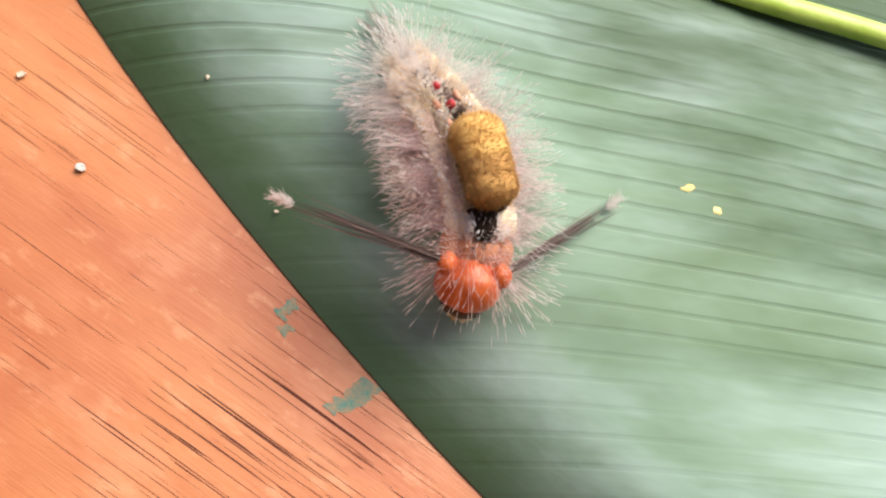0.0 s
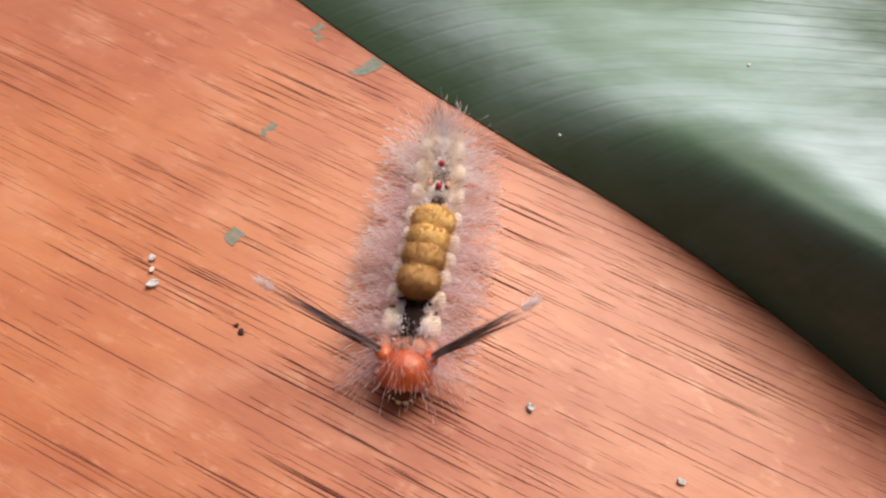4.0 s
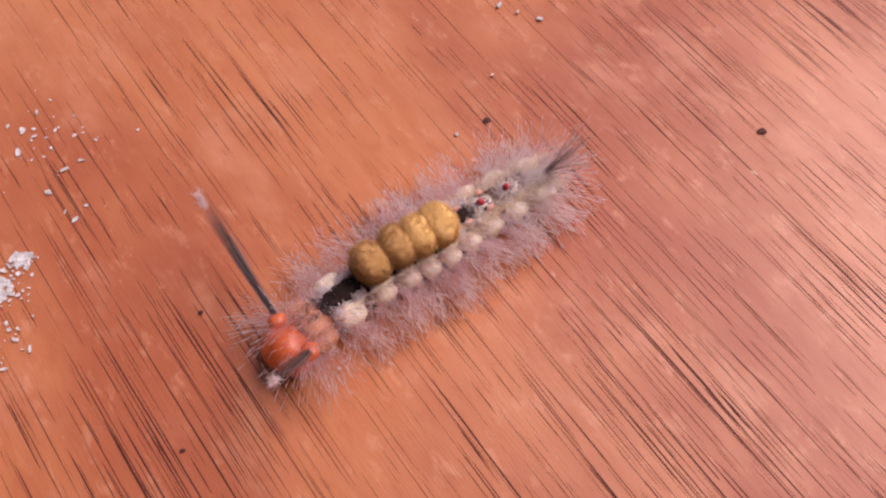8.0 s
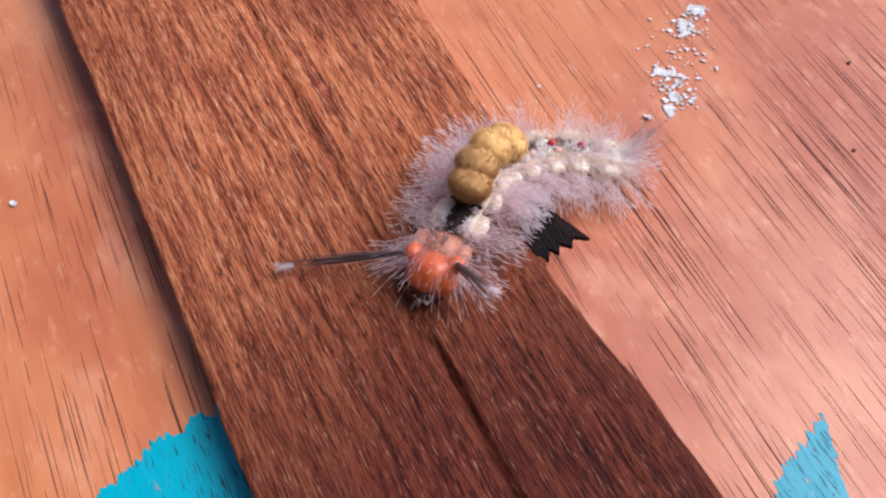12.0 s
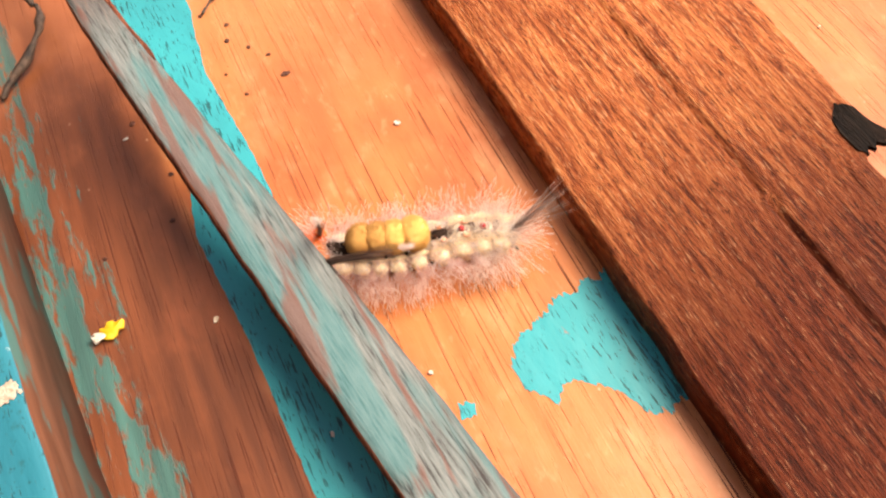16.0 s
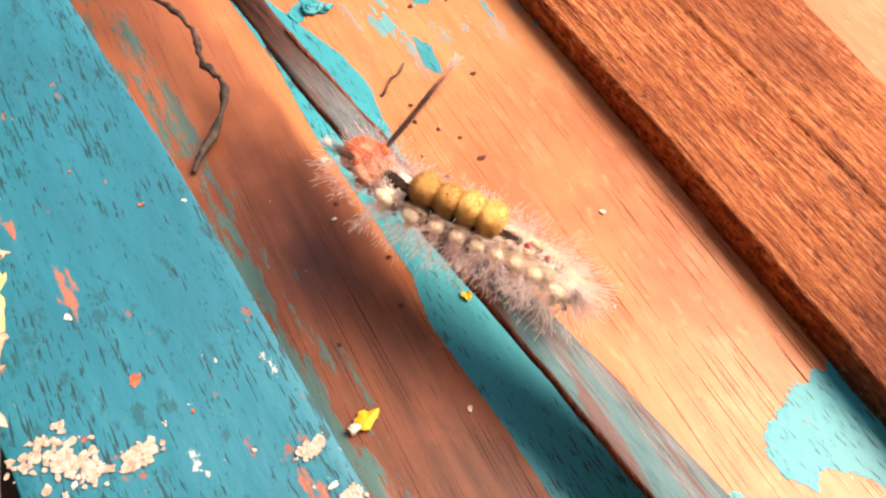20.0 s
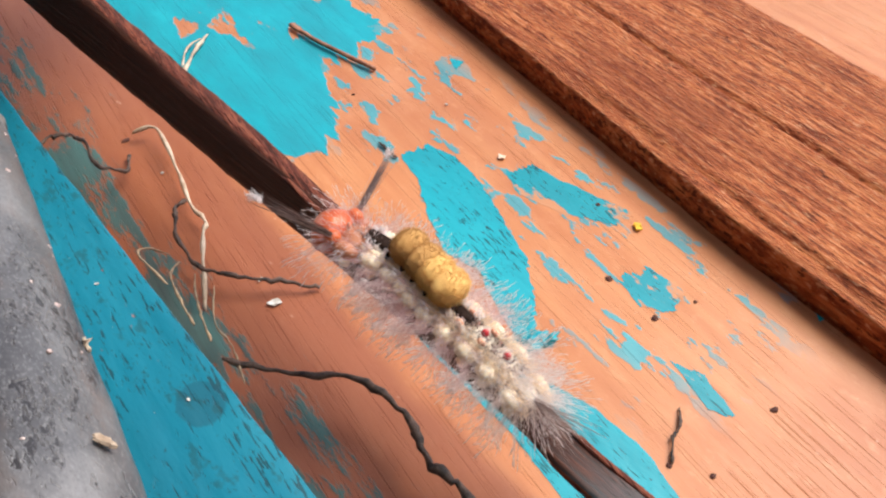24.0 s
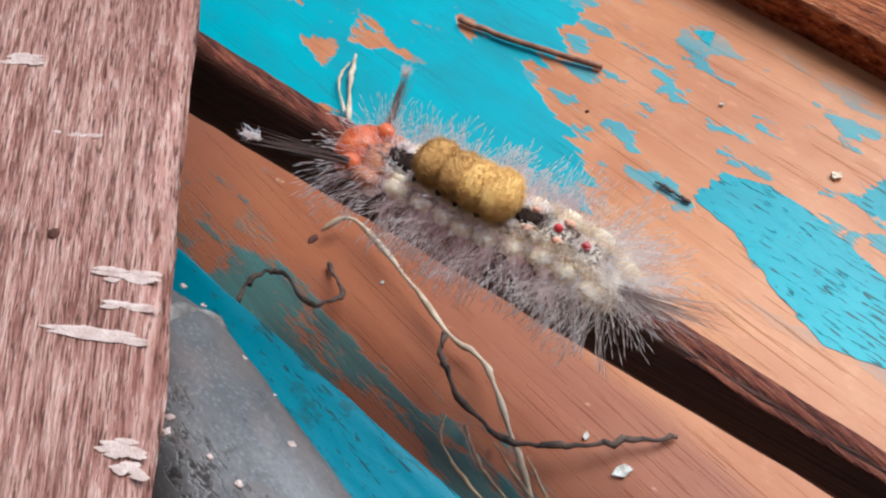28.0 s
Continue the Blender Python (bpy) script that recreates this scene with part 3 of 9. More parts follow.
def paint_skin(outline, seed=0, ragged=0.06, thick=0.014):
    """A film of paint: an outline torn along the grain, a hair's breadth thick."""
    g, rim = rnd(seed), []
    n = len(outline)
    for k in range(n):
        a, b = np.array(outline[k], float), np.array(outline[(k + 1) % n], float)
        steps = max(3, int(np.linalg.norm(b - a) / 0.016))
        for i in range(steps):
            p = a + (b - a) * i / steps
            across = abs(b[0] - a[0]) / (np.linalg.norm(b - a) + 1e-6)
            p = p + np.array([ragged * 0.35 * wobble(p[0] * 6, p[1] * 6, seed), ragged * (0.5 + across) * (wobble(p[0] * 26, p[1] * 4, seed + 5) * 1.1 + wobble(p[0] * 7, p[1] * 2, seed + 8) * 0.9 + g.normal(0, 0.14))])
            rim.append(p)
    bm = bmesh.new()
    vs = [bm.verts.new((p[0] * 0.01, p[1] * 0.01, thick * 0.01)) for p in rim]
    es = [bm.edges.new((vs[k], vs[(k + 1) % len(vs)])) for k in range(len(vs))]
    bmesh.ops.triangle_fill(bm, use_beauty=True, edges=es, normal=(0, 0, 1))
    low = [bm.verts.new((v.co.x, v.co.y, 0.00002)) for v in vs]
    for k in range(len(vs)):
        q = (k + 1) % len(vs)
        bm.faces.new((low[k], low[q], vs[q], vs[k]))
    bmesh.ops.recalc_face_normals(bm, faces=bm.faces)
    me = bpy.data.meshes.new("paint_patch")
    bm.to_mesh(me)
    bm.free()
    return me


# ---- the setting ----
lone("ground", mesh("ground", [(-3000, -3000, -1.6), (3000, -3000, -1.6), (3000, 3000, -1.6), (-3000, 3000, -1.6)], [(0, 1, 2, 3)], SOIL),
     "dark bare soil under the bench", "ground", kind="structure")

def along(*stops):
    ys, xs = [s[0] for s in stops], [s[1] for s in stops]
    return lambda y: float(np.interp(y, ys, xs))


# the dark batten that lies on the bench


# unseen dark panels, added only to cut the sky's fill from two sides
SKY_BLOCK = make_spotted("dark_sky_blocker", (0.05, 0.035, 0.025), (0.09, 0.06, 0.045), 0.05, 0.8)


def wall(name, x0, x1, y0, y1, label):
    v = [(x, y, z) for z in (-1.6, 210) for x, y in ((x0, y0), (x1, y0), (x1, y1), (x0, y1))]
    f = [(0, 1, 2, 3), (7, 6, 5, 4), (0, 4, 5, 1), (1, 5, 6, 2), (2, 6, 7, 3), (3, 7, 4, 0)]
    return lone(name, mesh(name, v, f, SKY_BLOCK, False), label, "wall", kind="structure")


wall("sky_blocker_west", -60, -50, -120, 200, "unseen dark panel added beside the bench to block sky light")
wall("sky_blocker_south", -60, 60, -130, -120, "unseen dark panel added behind the bench to block sky light")

bench = group_thing("bench_top", "orange-brown wooden bench top with worn turquoise paint", "bench top", kind="structure")
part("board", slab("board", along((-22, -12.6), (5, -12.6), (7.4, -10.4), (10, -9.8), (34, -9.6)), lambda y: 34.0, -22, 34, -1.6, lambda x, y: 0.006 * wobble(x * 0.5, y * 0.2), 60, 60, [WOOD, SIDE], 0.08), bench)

PATCHES = (
    [(-2.55, -1.05), (-3.28, -1.1), (-3.78, -1.2), (-4.08, -1.42), (-4.1, -1.75), (-3.9, -2.03), (-3.63, -1.9), (-3.3, -2.25), (-3.2, -2.6), (-2.5, -2.7)],
    [(1.7, -3.78), (1.06, -3.97), (0.6, -4.26), (0.74, -4.56), (0.55, -5.3), (0.9, -5.5), (1.25, -4.73), (1.46, -4.23)],
    [(-6.38, -7), (-6.36, -1.5), (-6.28, 0.2), (-6.3, 1.7), (-6.14, 2.3), (-6.1, 4.8), (-5.97, 6.2), (-5.97, 8.3), (-5.75, 8.4), (-5.55, 7.9), (-5.5, 7.4), (-5.35, 6.8),
     (-5.1, 5.9), (-5.05, 5.3), (-5.3, 4.0), (-5.29, 2.5), (-5.32, 1.8), (-5.5, 0.6), (-5.3, -1.5), (-5.1, -4), (-5.0, -7)],
    [(-3.84, 10.39), (-4.3, 10.4), (-4.38, 9.9), (-4.7, 9.25), (-4.93, 8.6), (-4.8, 8.1), (-5.02, 7.5), (-5.1, 7.15), (-5.4, 6.95), (-5.35, 6.75), (-5.05, 6.85),
     (-4.6, 7.3), (-4.22, 7.9), (-4.0, 8.6), (-3.78, 9.3), (-3.72, 9.9)],
    [(-3.4, 9.2), (-3.02, 9.15), (-2.94, 8.63), (-2.66, 7.6), (-3.0, 7.6), (-3.35, 8.15), (-3.55, 8.8)],
    [(-3.62, 6.95), (-3.2, 6.85), (-3.17, 6.36), (-3.48, 6.2), (-3.73, 6.5)],
    [(-4.05, 5.75), (-3.9, 5.45), (-4.05, 4.85), (-4.2, 5.1)],
    [(-2.33, 11.8), (-2.2, 11.6), (-2.45, 11.5)],
    [(-2.2, 5.3), (-2.15, 5.1), (-2.35, 5.1)],
    [(-4.75, -1.55), (-4.6, -1.6), (-4.65, -1.75), (-4.8, -1.7)],
    [(-4.95, -2.5), (-4.75, -2.45), (-4.8, -2.75), (-4.95, -2.7)],
    [(16.02, 0.2), (16.2, 0.16), (16.15, 0.08), (16.0, 0.12)],
    [(15.93, 0.1), (16.0, 0.09), (15.99, 0.0), (15.9, 0.03)],
    [(15.62, -0.48), (15.95, -0.6), (15.95, -0.8), (15.8, -0.72), (15.6, -0.56)],
    [(14.42, -0.02), (14.62, -0.06), (14.58, -0.12), (14.4, -0.08)],
    [(13.12, -0.34), (13.3, -0.36), (13.25, -0.5), (13.1, -0.44)],
    [(4.02, -3.22), (4.2, -3.24), (4.16, -3.34), (4.05, -3.32)],
)
for k, outline in enumerate(PATCHES):
    me = paint_skin(outline, k, 0.055 if k < 7 else 0.03, 0.004)
    me.materials.append(PAINT_DULL if k > 10 else PAINT_THIN if k in (1, 4, 5, 6) else PAINT)
    part("paint_patch", me, bench, "patch of flaking turquoise paint" if k < 7 else "")


def batten_top(x, y):
    z = 0.45 + 0.02 * wobble(x * 1.2, y * 0.25) + 0.012 * wobble(x * 13, y * 0.9) + 0.008 * wobble(x * 31, y * 2.2)
    for x0, lean, deep, wide in ((-0.8, 0.06, 0.13, 0.035), (-2.42, 0.08, 0.13, 0.035), (-1.6, 0.05, 0.03, 0.025), (0.1, 0.07, 0.03, 0.025)):
        d = x - (x0 + lean * y + 0.05 * wobble(y * 0.8, x0))
        z -= deep * math.exp(-(d / wide) ** 2) * (0.6 + 0.4 * wobble(y * 0.7, x0 + 4))
    return z


batten = group_thing("wooden_batten", "dark brown rough fibrous wooden batten lying on the bench", "batten")
part("timber", slab("timber", along((-14, -3.4), (-6, -2.86), (-3.3, -2.82), (-1.3, -2.68), (2, -2.44), (6.6, -2.2), (10.7, -1.76), (24, -0.4)),
                    along((-14, 0.25), (-4.4, 0.36), (-3.0, 0.37), (-1.75, 0.3), (-1.5, 0.32), (-1.28, 0.62), (-0.9, 0.68), (-0.3, 0.73), (0.2, 0.8), (1.7, 0.94), (2.8, 1.14), (6, 1.5), (24, 2.9)),
                    -14, 24, 0.0, batten_top, 96, 260, [BATTEN, BATTEN], 0.03, 0.022, 3.0), batten)


def torn_plate(outline, z, thick, seed):
    """A torn plate of wood with a ragged rim, bowed a little."""
    me = paint_skin(outline, seed, 0.018, thick)
    for v in me.vertices:
        v.co.z += (z + 0.03 * wobble(v.co.x * 300, v.co.y * 300, seed)) * 0.01
    me.materials.append(CHAR)
    return me


part("splinter", torn_plate([(0.34, -1.02), (0.42, -0.9), (0.54, -0.82), (0.67, -0.93), (0.7, -1.22), (0.8, -1.53), (0.67, -1.44), (0.62, -1.52), (0.55, -1.43), (0.49, -1.52), (0.43, -1.43), (0.37, -1.52), (0.3, -1.42), (0.3, -1.2)], 0.41, 0.06, 4), batten, "blackened torn splinter")

# the painted board beside it
painted = group_thing("painted_board", "turquoise-painted weathered board with chipped edges on the bench", "board")
part("plank", slab("plank", along((-14, -10.45), (6, -10.45), (8, -10.0), (10, -9.55), (30, -9.4)), along((-14, -8.02), (0, -8.07), (4, -8.05), (8, -8.17), (13, -8.28), (30, -8.4)), -14, 30, 0.0,
                   lambda x, y: 1.4 + 0.012 * wobble(x * 3, y * 0.7) + 0.006 * wobble(x * 12, y * 2), 40, 220, [PAINT_OLD, SIDE], 0.02, 0.014, 8.0), painted)

# the twisted lath that rests on the bench and rises over it
LY = (-6, -4, -2, 0, 2, 4, 6, 8, 10, 12, 15)
lath_lx = along(*zip(LY, (-5.2, -5.45, -5.68, -5.88, -6.1, -6.35, -6.45, -6.58, -6.82, -7.05, -7.35)), (22, -7.95))
lath_rx = along(*zip(LY, (-4.2, -4.5, -4.83, -5.1, -5.52, -5.88, -6.23, -6.52, -6.7, -6.84, -7.0)), (22, -7.5))
lath_lz = along((-6, 0.25), (-4, 0.5), (0, 1.0), (4, 1.35), (8, 1.25), (12, 1.4), (16, 1.5), (22, 1.6))
lath_rz = along((-6, 0.02), (-4, 0.1), (0, 0.45), (4, 1.1), (8, 1.9), (12, 2.1), (16, 2.2), (22, 2.3))


def soft(fn, y):
    return (fn(y - 1.2) + fn(y - 0.5) + 2 * fn(y) + fn(y + 0.5) + fn(y + 1.2)) / 6


def make_strip():
    """A split strip of wood: broad face up at its near end, on edge at the far end."""
    verts, faces, rings, across = [], [], 170, 9
    for j in range(rings + 1):
        y = -6 + 28 * j / rings
        a = Vector((soft(lath_lx, y), y, soft(lath_lz, y)))
        b = Vector((soft(lath_rx, y), y, soft(lath_rz, y)))
        n = (b - a).cross(Vector((0, 1, 0))).normalized()
        n = -n if n.z < -0.2 or (abs(n.z) <= 0.2 and n.x > 0) else n
        ring = []
        for i in range(across):
            u = i / (across - 1)
            rag = 0.02 * wobble(y * 3, i * 0.2) if i in (0, across - 1) else 0
            p = a.lerp(b, u) + (b - a).normalized() * rag + n * (0.02 * wobble(u * 9, y * 0.4) + (-0.03 if i in (0, across - 1) else 0))
            ring.append(p)
        deep = 0.08 + 0.12 * min(max((y - 7.0) / 3.0, 0.0), 1.0)
        verts += ring + [p - n * deep for p in reversed(ring)]
    w = 2 * across
    for j in range(rings):
        for i in range(w):
            q = (i + 1) % w
            faces.append((j * w + i, j * w + q, (j + 1) * w + q, (j + 1) * w + i))
    faces += [tuple(range(w)), tuple(rings * w + i for i in range(w))[::-1]]
    slots = [0 if len(f) == 4 and f[0] % w < across - 1 else 1 for f in faces]
    return verts, faces, slots


lath = group_thing("wooden_lath", "grey-turquoise weathered wooden lath, dark brown further along, resting on the bench", "lath")
strip_v, strip_f, strip_s = make_strip()
part("strip", mesh("strip", strip_v, strip_f, [LATH, LATH_EDGE], True, strip_s), lath)
for k, (y, long) in enumerate(((3.4, 1.9), (7.4, 1.6))):
    pts = smooth_path([(soft(lath_rx, y + q) - 0.03, y + q, soft(lath_rz, y + q) + 0.015) for q in (0, long / 2, long)], 6, 0.005, k)
    part("splinter", mesh("splinter", *tube(pts, [0.006] + [0.03] * (len(pts) - 2) + [0.01], 6, 0.6), LATH_EDGE), lath, "dark split edge")

# the leaf
EDGE = along((-14, 11.4), (-6.8, 13.9), (-4.6, 14.95), (-1.3, 15.75), (1.0, 16.55), (2.8, 17.3), (6, 19.2), (9, 22))
WALL_H = along((-14, 1.9), (-7, 1.45), (-5.5, 1.1), (-3, 0.52), (0, 0.45), (3, 0.45), (9, 0.5))


def leaf_z(d, y):
    """The rolled margin stands up steeply; behind it the blade swells gently."""
    h = (WALL_H(y - 0.8) + WALL_H(y) + WALL_H(y + 0.8)) / 3
    s = min(max((d - 0.15) / 1.6, 0.0), 1.0)
    wide = min(max(0.5 + (y + 5.0) * 0.14, 0.5), 1.0)
    return h * (1 - (1 - min(max(d, 0.0) / wide, 1.0)) ** 2.2) + (0.78 - h) * s * s * (3 - 2 * s) - 0.03 * max(d - 2.4, 0.0)


def make_blade():
    verts, faces, ny, nx = [], [], 130, 60
    for j in range(ny + 1):
        y = -14 + 23 * j / ny
        for i in range(nx + 1):
            d = 12 * (i / nx) ** 2.6
            x = soft(EDGE, y) + d
            z = 0.02 + leaf_z(d, y) + min(d, 1.0) * (0.07 * wobble(x * 0.5, y * 0.32, 2) + 0.03 * wobble(x * 1.3 + y * 0.6, y * 0.5))
            z += min(d, 1.0) * 0.004 * math.sin((0.9 * x + 0.43 * y) * 26 + 4 * wobble(x * 0.3, y * 0.3))
            verts.append((x, y, z))
    n = nx + 1
    top = len(verts)
    verts += [(x, y, max(z - 0.045, 0.004)) for x, y, z in verts]
    for j in range(ny):
        for i in range(nx):
            p = j * n + i
            faces += [(p, p + 1, p + n + 1, p + n), (top + p, top + p + n, top + p + n + 1, top + p + 1)]
        p = j * n
        faces += [(p, p + n, top + p + n, top + p), (p + nx, top + p + nx, top + p + n + nx, p + n + nx)]
    for i in range(nx):
        q = ny * n + i
        faces += [(i, top + i, top + i + 1, i + 1), (q, q + 1, top + q + 1, top + q)]
    return verts, faces


leaf = group_thing("leaf", "large waxy grey-green leaf with curled edge lying on the bench", "leaf")
part("blade", mesh("blade", *make_blade(), LEAF), leaf)
rib = smooth_path([(19.3, 1.5, 0.72), (20.36, -1.4, 0.8), (20.6, -2.05, 0.82), (21.05, -3.2, 0.82), (21.33, -4.3, 0.82), (21.9, -9, 0.85)], 8)
part("midrib", mesh("midrib", *tube(rib, np.linspace(0.1, 0.13, len(rib)), 10, 0.8), RIB), leaf, "lime-yellow midrib")
for k, (x, y, s) in enumerate(((18.35, -2.02, 0.04), (18.7, -2.17, 0.055), (18.29, -2.26, 0.045))):
    part("yellow_spot", mesh("yellow_spot", *moved(flake(s, 2.2, 0.002, k, 0.0, 15), x, y, leaf_z(x - EDGE(y), y) + 0.04, Matrix.Rotation(0.5, 4, "Z")), SCAR), leaf)
for k, (x, y) in enumerate(((16.62, 0.58), (17.2, 1.55), (15.56, -2.84), (16.9, -4.4))):
    part("leaf_speck", mesh("leaf_speck", *moved(flake(0.02, 1.0, 0.004, 20 + k, 0.02), x, y, leaf_z(x - EDGE(y), y) + 0.03), CREAM), leaf)

# the grey log on the painted board
LOG_R = along((-8, 0.66), (6, 0.62), (12.4, 0.56))
LOG_EDGE = along((-6, -12.6), (1.9, -10.25), (3.8, -9.75), (6, -9.24), (9, -8.86), (12.4, -8.42))
log_x = lambda y: (LOG_EDGE(y - 0.8) + LOG_EDGE(y) + LOG_EDGE(y + 0.8)) / 3 - LOG_R(y)


def make_log():
    verts, faces, rings, sides = [], [], 150, 40
    for j in range(rings + 1):
        y = -6 + 18.4 * j / rings
        r0 = LOG_R(y) * (1 - 0.35 * max(0, (j - rings + 8) / 8) ** 2)
        for s in range(sides):
            a = 2 * math.pi * s / sides
            r = r0 * (1 + 0.05 * wobble(math.cos(a) * 1.2, y * 0.35, math.sin(a) * 1.2) + 0.018 * wobble(math.cos(a) * 4, y * 2.2, math.sin(a) * 4) + 0.01 * wobble(math.cos(a) * 10, y * 5, math.sin(a) * 10))
            verts.append((log_x(y) + r * math.cos(a), y, 1.41 + LOG_R(y) + r * math.sin(a)))
    for j in range(rings):
        for s in range(sides):
            q = (s + 1) % sides
            faces.append((j * sides + s, j * sides + q, (j + 1) * sides + q, (j + 1) * sides + s))
    faces += [tuple(range(sides))[::-1], tuple(rings * sides + s for s in range(sides))]
    return verts, faces


log = group_thing("branch", "smooth grey-barked cut branch lying on the turquoise board", "branch")
part("bark", mesh("bark", *make_log(), BARK), log)
g = rnd(11)
for k in range(46):
    y, a = g.uniform(1, 12), g.uniform(0.15, 2.2)
    r = LOG_R(y) * 0.99
    at = Matrix.Translation((log_x(y) + r * math.cos(a), y, 1.41 + LOG_R(y) + r * math.sin(a))) @ Matrix.Rotation(math.pi / 2 - a, 4, "Y") @ Matrix.Rotation(g.uniform(0, 3), 4, "Z")
    v, f = flake(g.choice([0.014, 0.02, 0.032]), g.uniform(0.8, 1.8), 0.012, 100 + k, 0.3)
    part("bark_wart", mesh("bark_wart", [at @ Vector(p) for p in v], f, WART), log)
for k in range(22):
    # small flakes of bark along the branch's flank
    y = 1.6 + 3.4 * (k / 14) if k < 14 else (5.0, 5.1, 6.2, 6.3, 5.5, 6.9, 8.0, 4.6)[k - 14]
    a = g.normal(0.32, 0.2)
    r = LOG_R(y) * g.uniform(0.98, 1.06)
    at = Matrix.Translation((log_x(y) + r * math.cos(a), y, 1.41 + LOG_R(y) + r * math.sin(a))) @ Matrix.Rotation(math.pi / 2 - a + g.normal(0, 0.5), 4, "Y") @ Matrix.Rotation(g.uniform(0, 3), 4, "Z")
    v, f = flake(g.uniform(0.05, 0.1), g.uniform(1.0, 2.0), 0.014, 160 + k, 0.5, 13)
    part("bark_flake", mesh("bark_flake", [at @ Vector(p) for p in v], f, LICHEN if k % 3 == 0 else TAN, False), log, "small peeling bark flake")


def bark_curl(long, wide, bow, seed):
    """A strip of bark peeled up along one side: a bowed sheet with torn ends."""
    verts, faces, nu, nv = [], [], 7, 9
    for side in (0.0, -0.014):
        for j in range(nv + 1):
            for i in range(nu + 1):
                u, v = i / nu - 0.5, j / nv - 0.5
                torn = 0.16 * wobble(u * 5 + seed, seed) if j in (0, nv) else 0.0
                rag = 0.12 * wobble(v * 6, seed + 3) if i in (0, nu) else 0.0
                th = bow * (u + 0.5 + rag)
                verts.append((wide * (math.sin(th) / bow - 0.5), long * (v + torn) + 0.05 * wobble(v * 3, u * 3, seed), wide * (1 - math.cos(th)) / bow + 0.06 * wobble(v * 4 + seed, u * 2) + side))
    n, top = nu + 1, (nu + 1) * (nv + 1)
    for j in range(nv):
        for i in range(nu):
            p = j * n + i
            faces += [(p, p + 1, p + n + 1, p + n), (top + p, top + p + n, top + p + n + 1, top + p + 1)]
    for i in range(nu):
        q = nv * n + i
        faces += [(i, top + i, top + i + 1, i + 1), (q, q + 1, top + q + 1, top + q)]
    for j in range(nv):
        p, q = j * n, j * n + nu
        faces += [(p, p + n, top + p + n, top + p), (q, top + q, top + q + n, q + n)]
    return verts, faces


CURLS = ((4.55, 0.7, 0.14, 0.5), (4.2, 0.45, 0.2, 0.35), (3.95, 0.6, 0.16, 0.75), (3.6, 0.5, 0.2, 0.2), (3.35, 0.55, 0.16, 0.65), (3.05, 0.4, 0.22, 0.4), (2.75, 0.6, 0.18, 0.1), (2.5, 0.5, 0.18, 0.55), (2.2, 0.5, 0.2, 0.3), (1.8, 0.5, 0.18, 0.5))
for k, (y, long, wide, a) in enumerate(CURLS):
    r = LOG_R(y) * 1.0
    at = Matrix.Translation((log_x(y) + r * math.cos(a), y, 1.41 + LOG_R(y) + r * math.sin(a))) @ Matrix.Rotation(-0.25 + 0.2 * g.normal(), 4, "Z") @ Matrix.Rotation(math.pi / 2 - a + g.normal(0, 0.35), 4, "Y") @ Matrix.Rotation(0.2 * g.normal(), 4, "X")
    v, f = bark_curl(long, wide, (1.3, 1.9, 1.1)[k % 3], 7.3 * k)
    part("bark_curl", mesh("bark_curl", [at @ Vector(p) for p in v], f, (TAN, HUSK, GREEN_BARK, HUSK)[k % 4]), log, ("tan peeled bark curl", "cream peeled bark curl", "pale green inner bark", "cream peeled bark curl")[k % 4])
ring = [(log_x(11.7) + 0.5 * math.cos(a), 11.7 + 0.05 * math.sin(3 * a), 2.0 + 0.5 * math.sin(a)) for a in np.linspace(-0.2, 2.6, 14)]
part("bark_collar", mesh("bark_collar", *tube(ring, [0.07 + 0.02 * math.sin(k * 1.7) for k in range(14)], 8), COLLAR), log, "pale ridged collar near the cut end")

# the sawn beam that leans over the branch
beam = group_thing("sawn_beam", "pinkish rough-sawn wooden beam with pale scratches, resting on the branch", "beam")
PX, PY = Vector((0.671, 0.716, 0.12)).normalized(), Vector((-0.73, 0.684, 0.0))


def beam_point(u, v, w):
    up = PX.cross(PY)
    return Vector((-8.45, 11.29, 3.45)) + PX * u + PY * v + up * w


def make_beam():
    verts, faces, nu, nv = [], [], 70, 26
    for j in range(nu + 1):
        u = -9 + 16 * j / nu
        ring = []
        for i in range(nv + 1):
            v = 4.2 * i / nv
            rim = 0.05 if i in (0, nv) else 0.0
            ring.append(beam_point(u, v + 0.04 * wobble(u * 1.6, v, 5) * (i == 0), -rim + 0.015 * wobble(u * 0.8, v * 9) + 0.01 * wobble(u * 2, v * 26)))
        ring += [beam_point(u, 4.2, -0.8), beam_point(u, 0.75, -0.8)]
        verts += ring
    w = nv + 3
    for j in range(nu):
        for i in range(w):
            q = (i + 1) % w
            faces.append((j * w + i, j * w + q, (j + 1) * w + q, (j + 1) * w + i))
    faces += [tuple(range(w))[::-1], tuple(nu * w + i for i in range(w))]
    return verts, faces


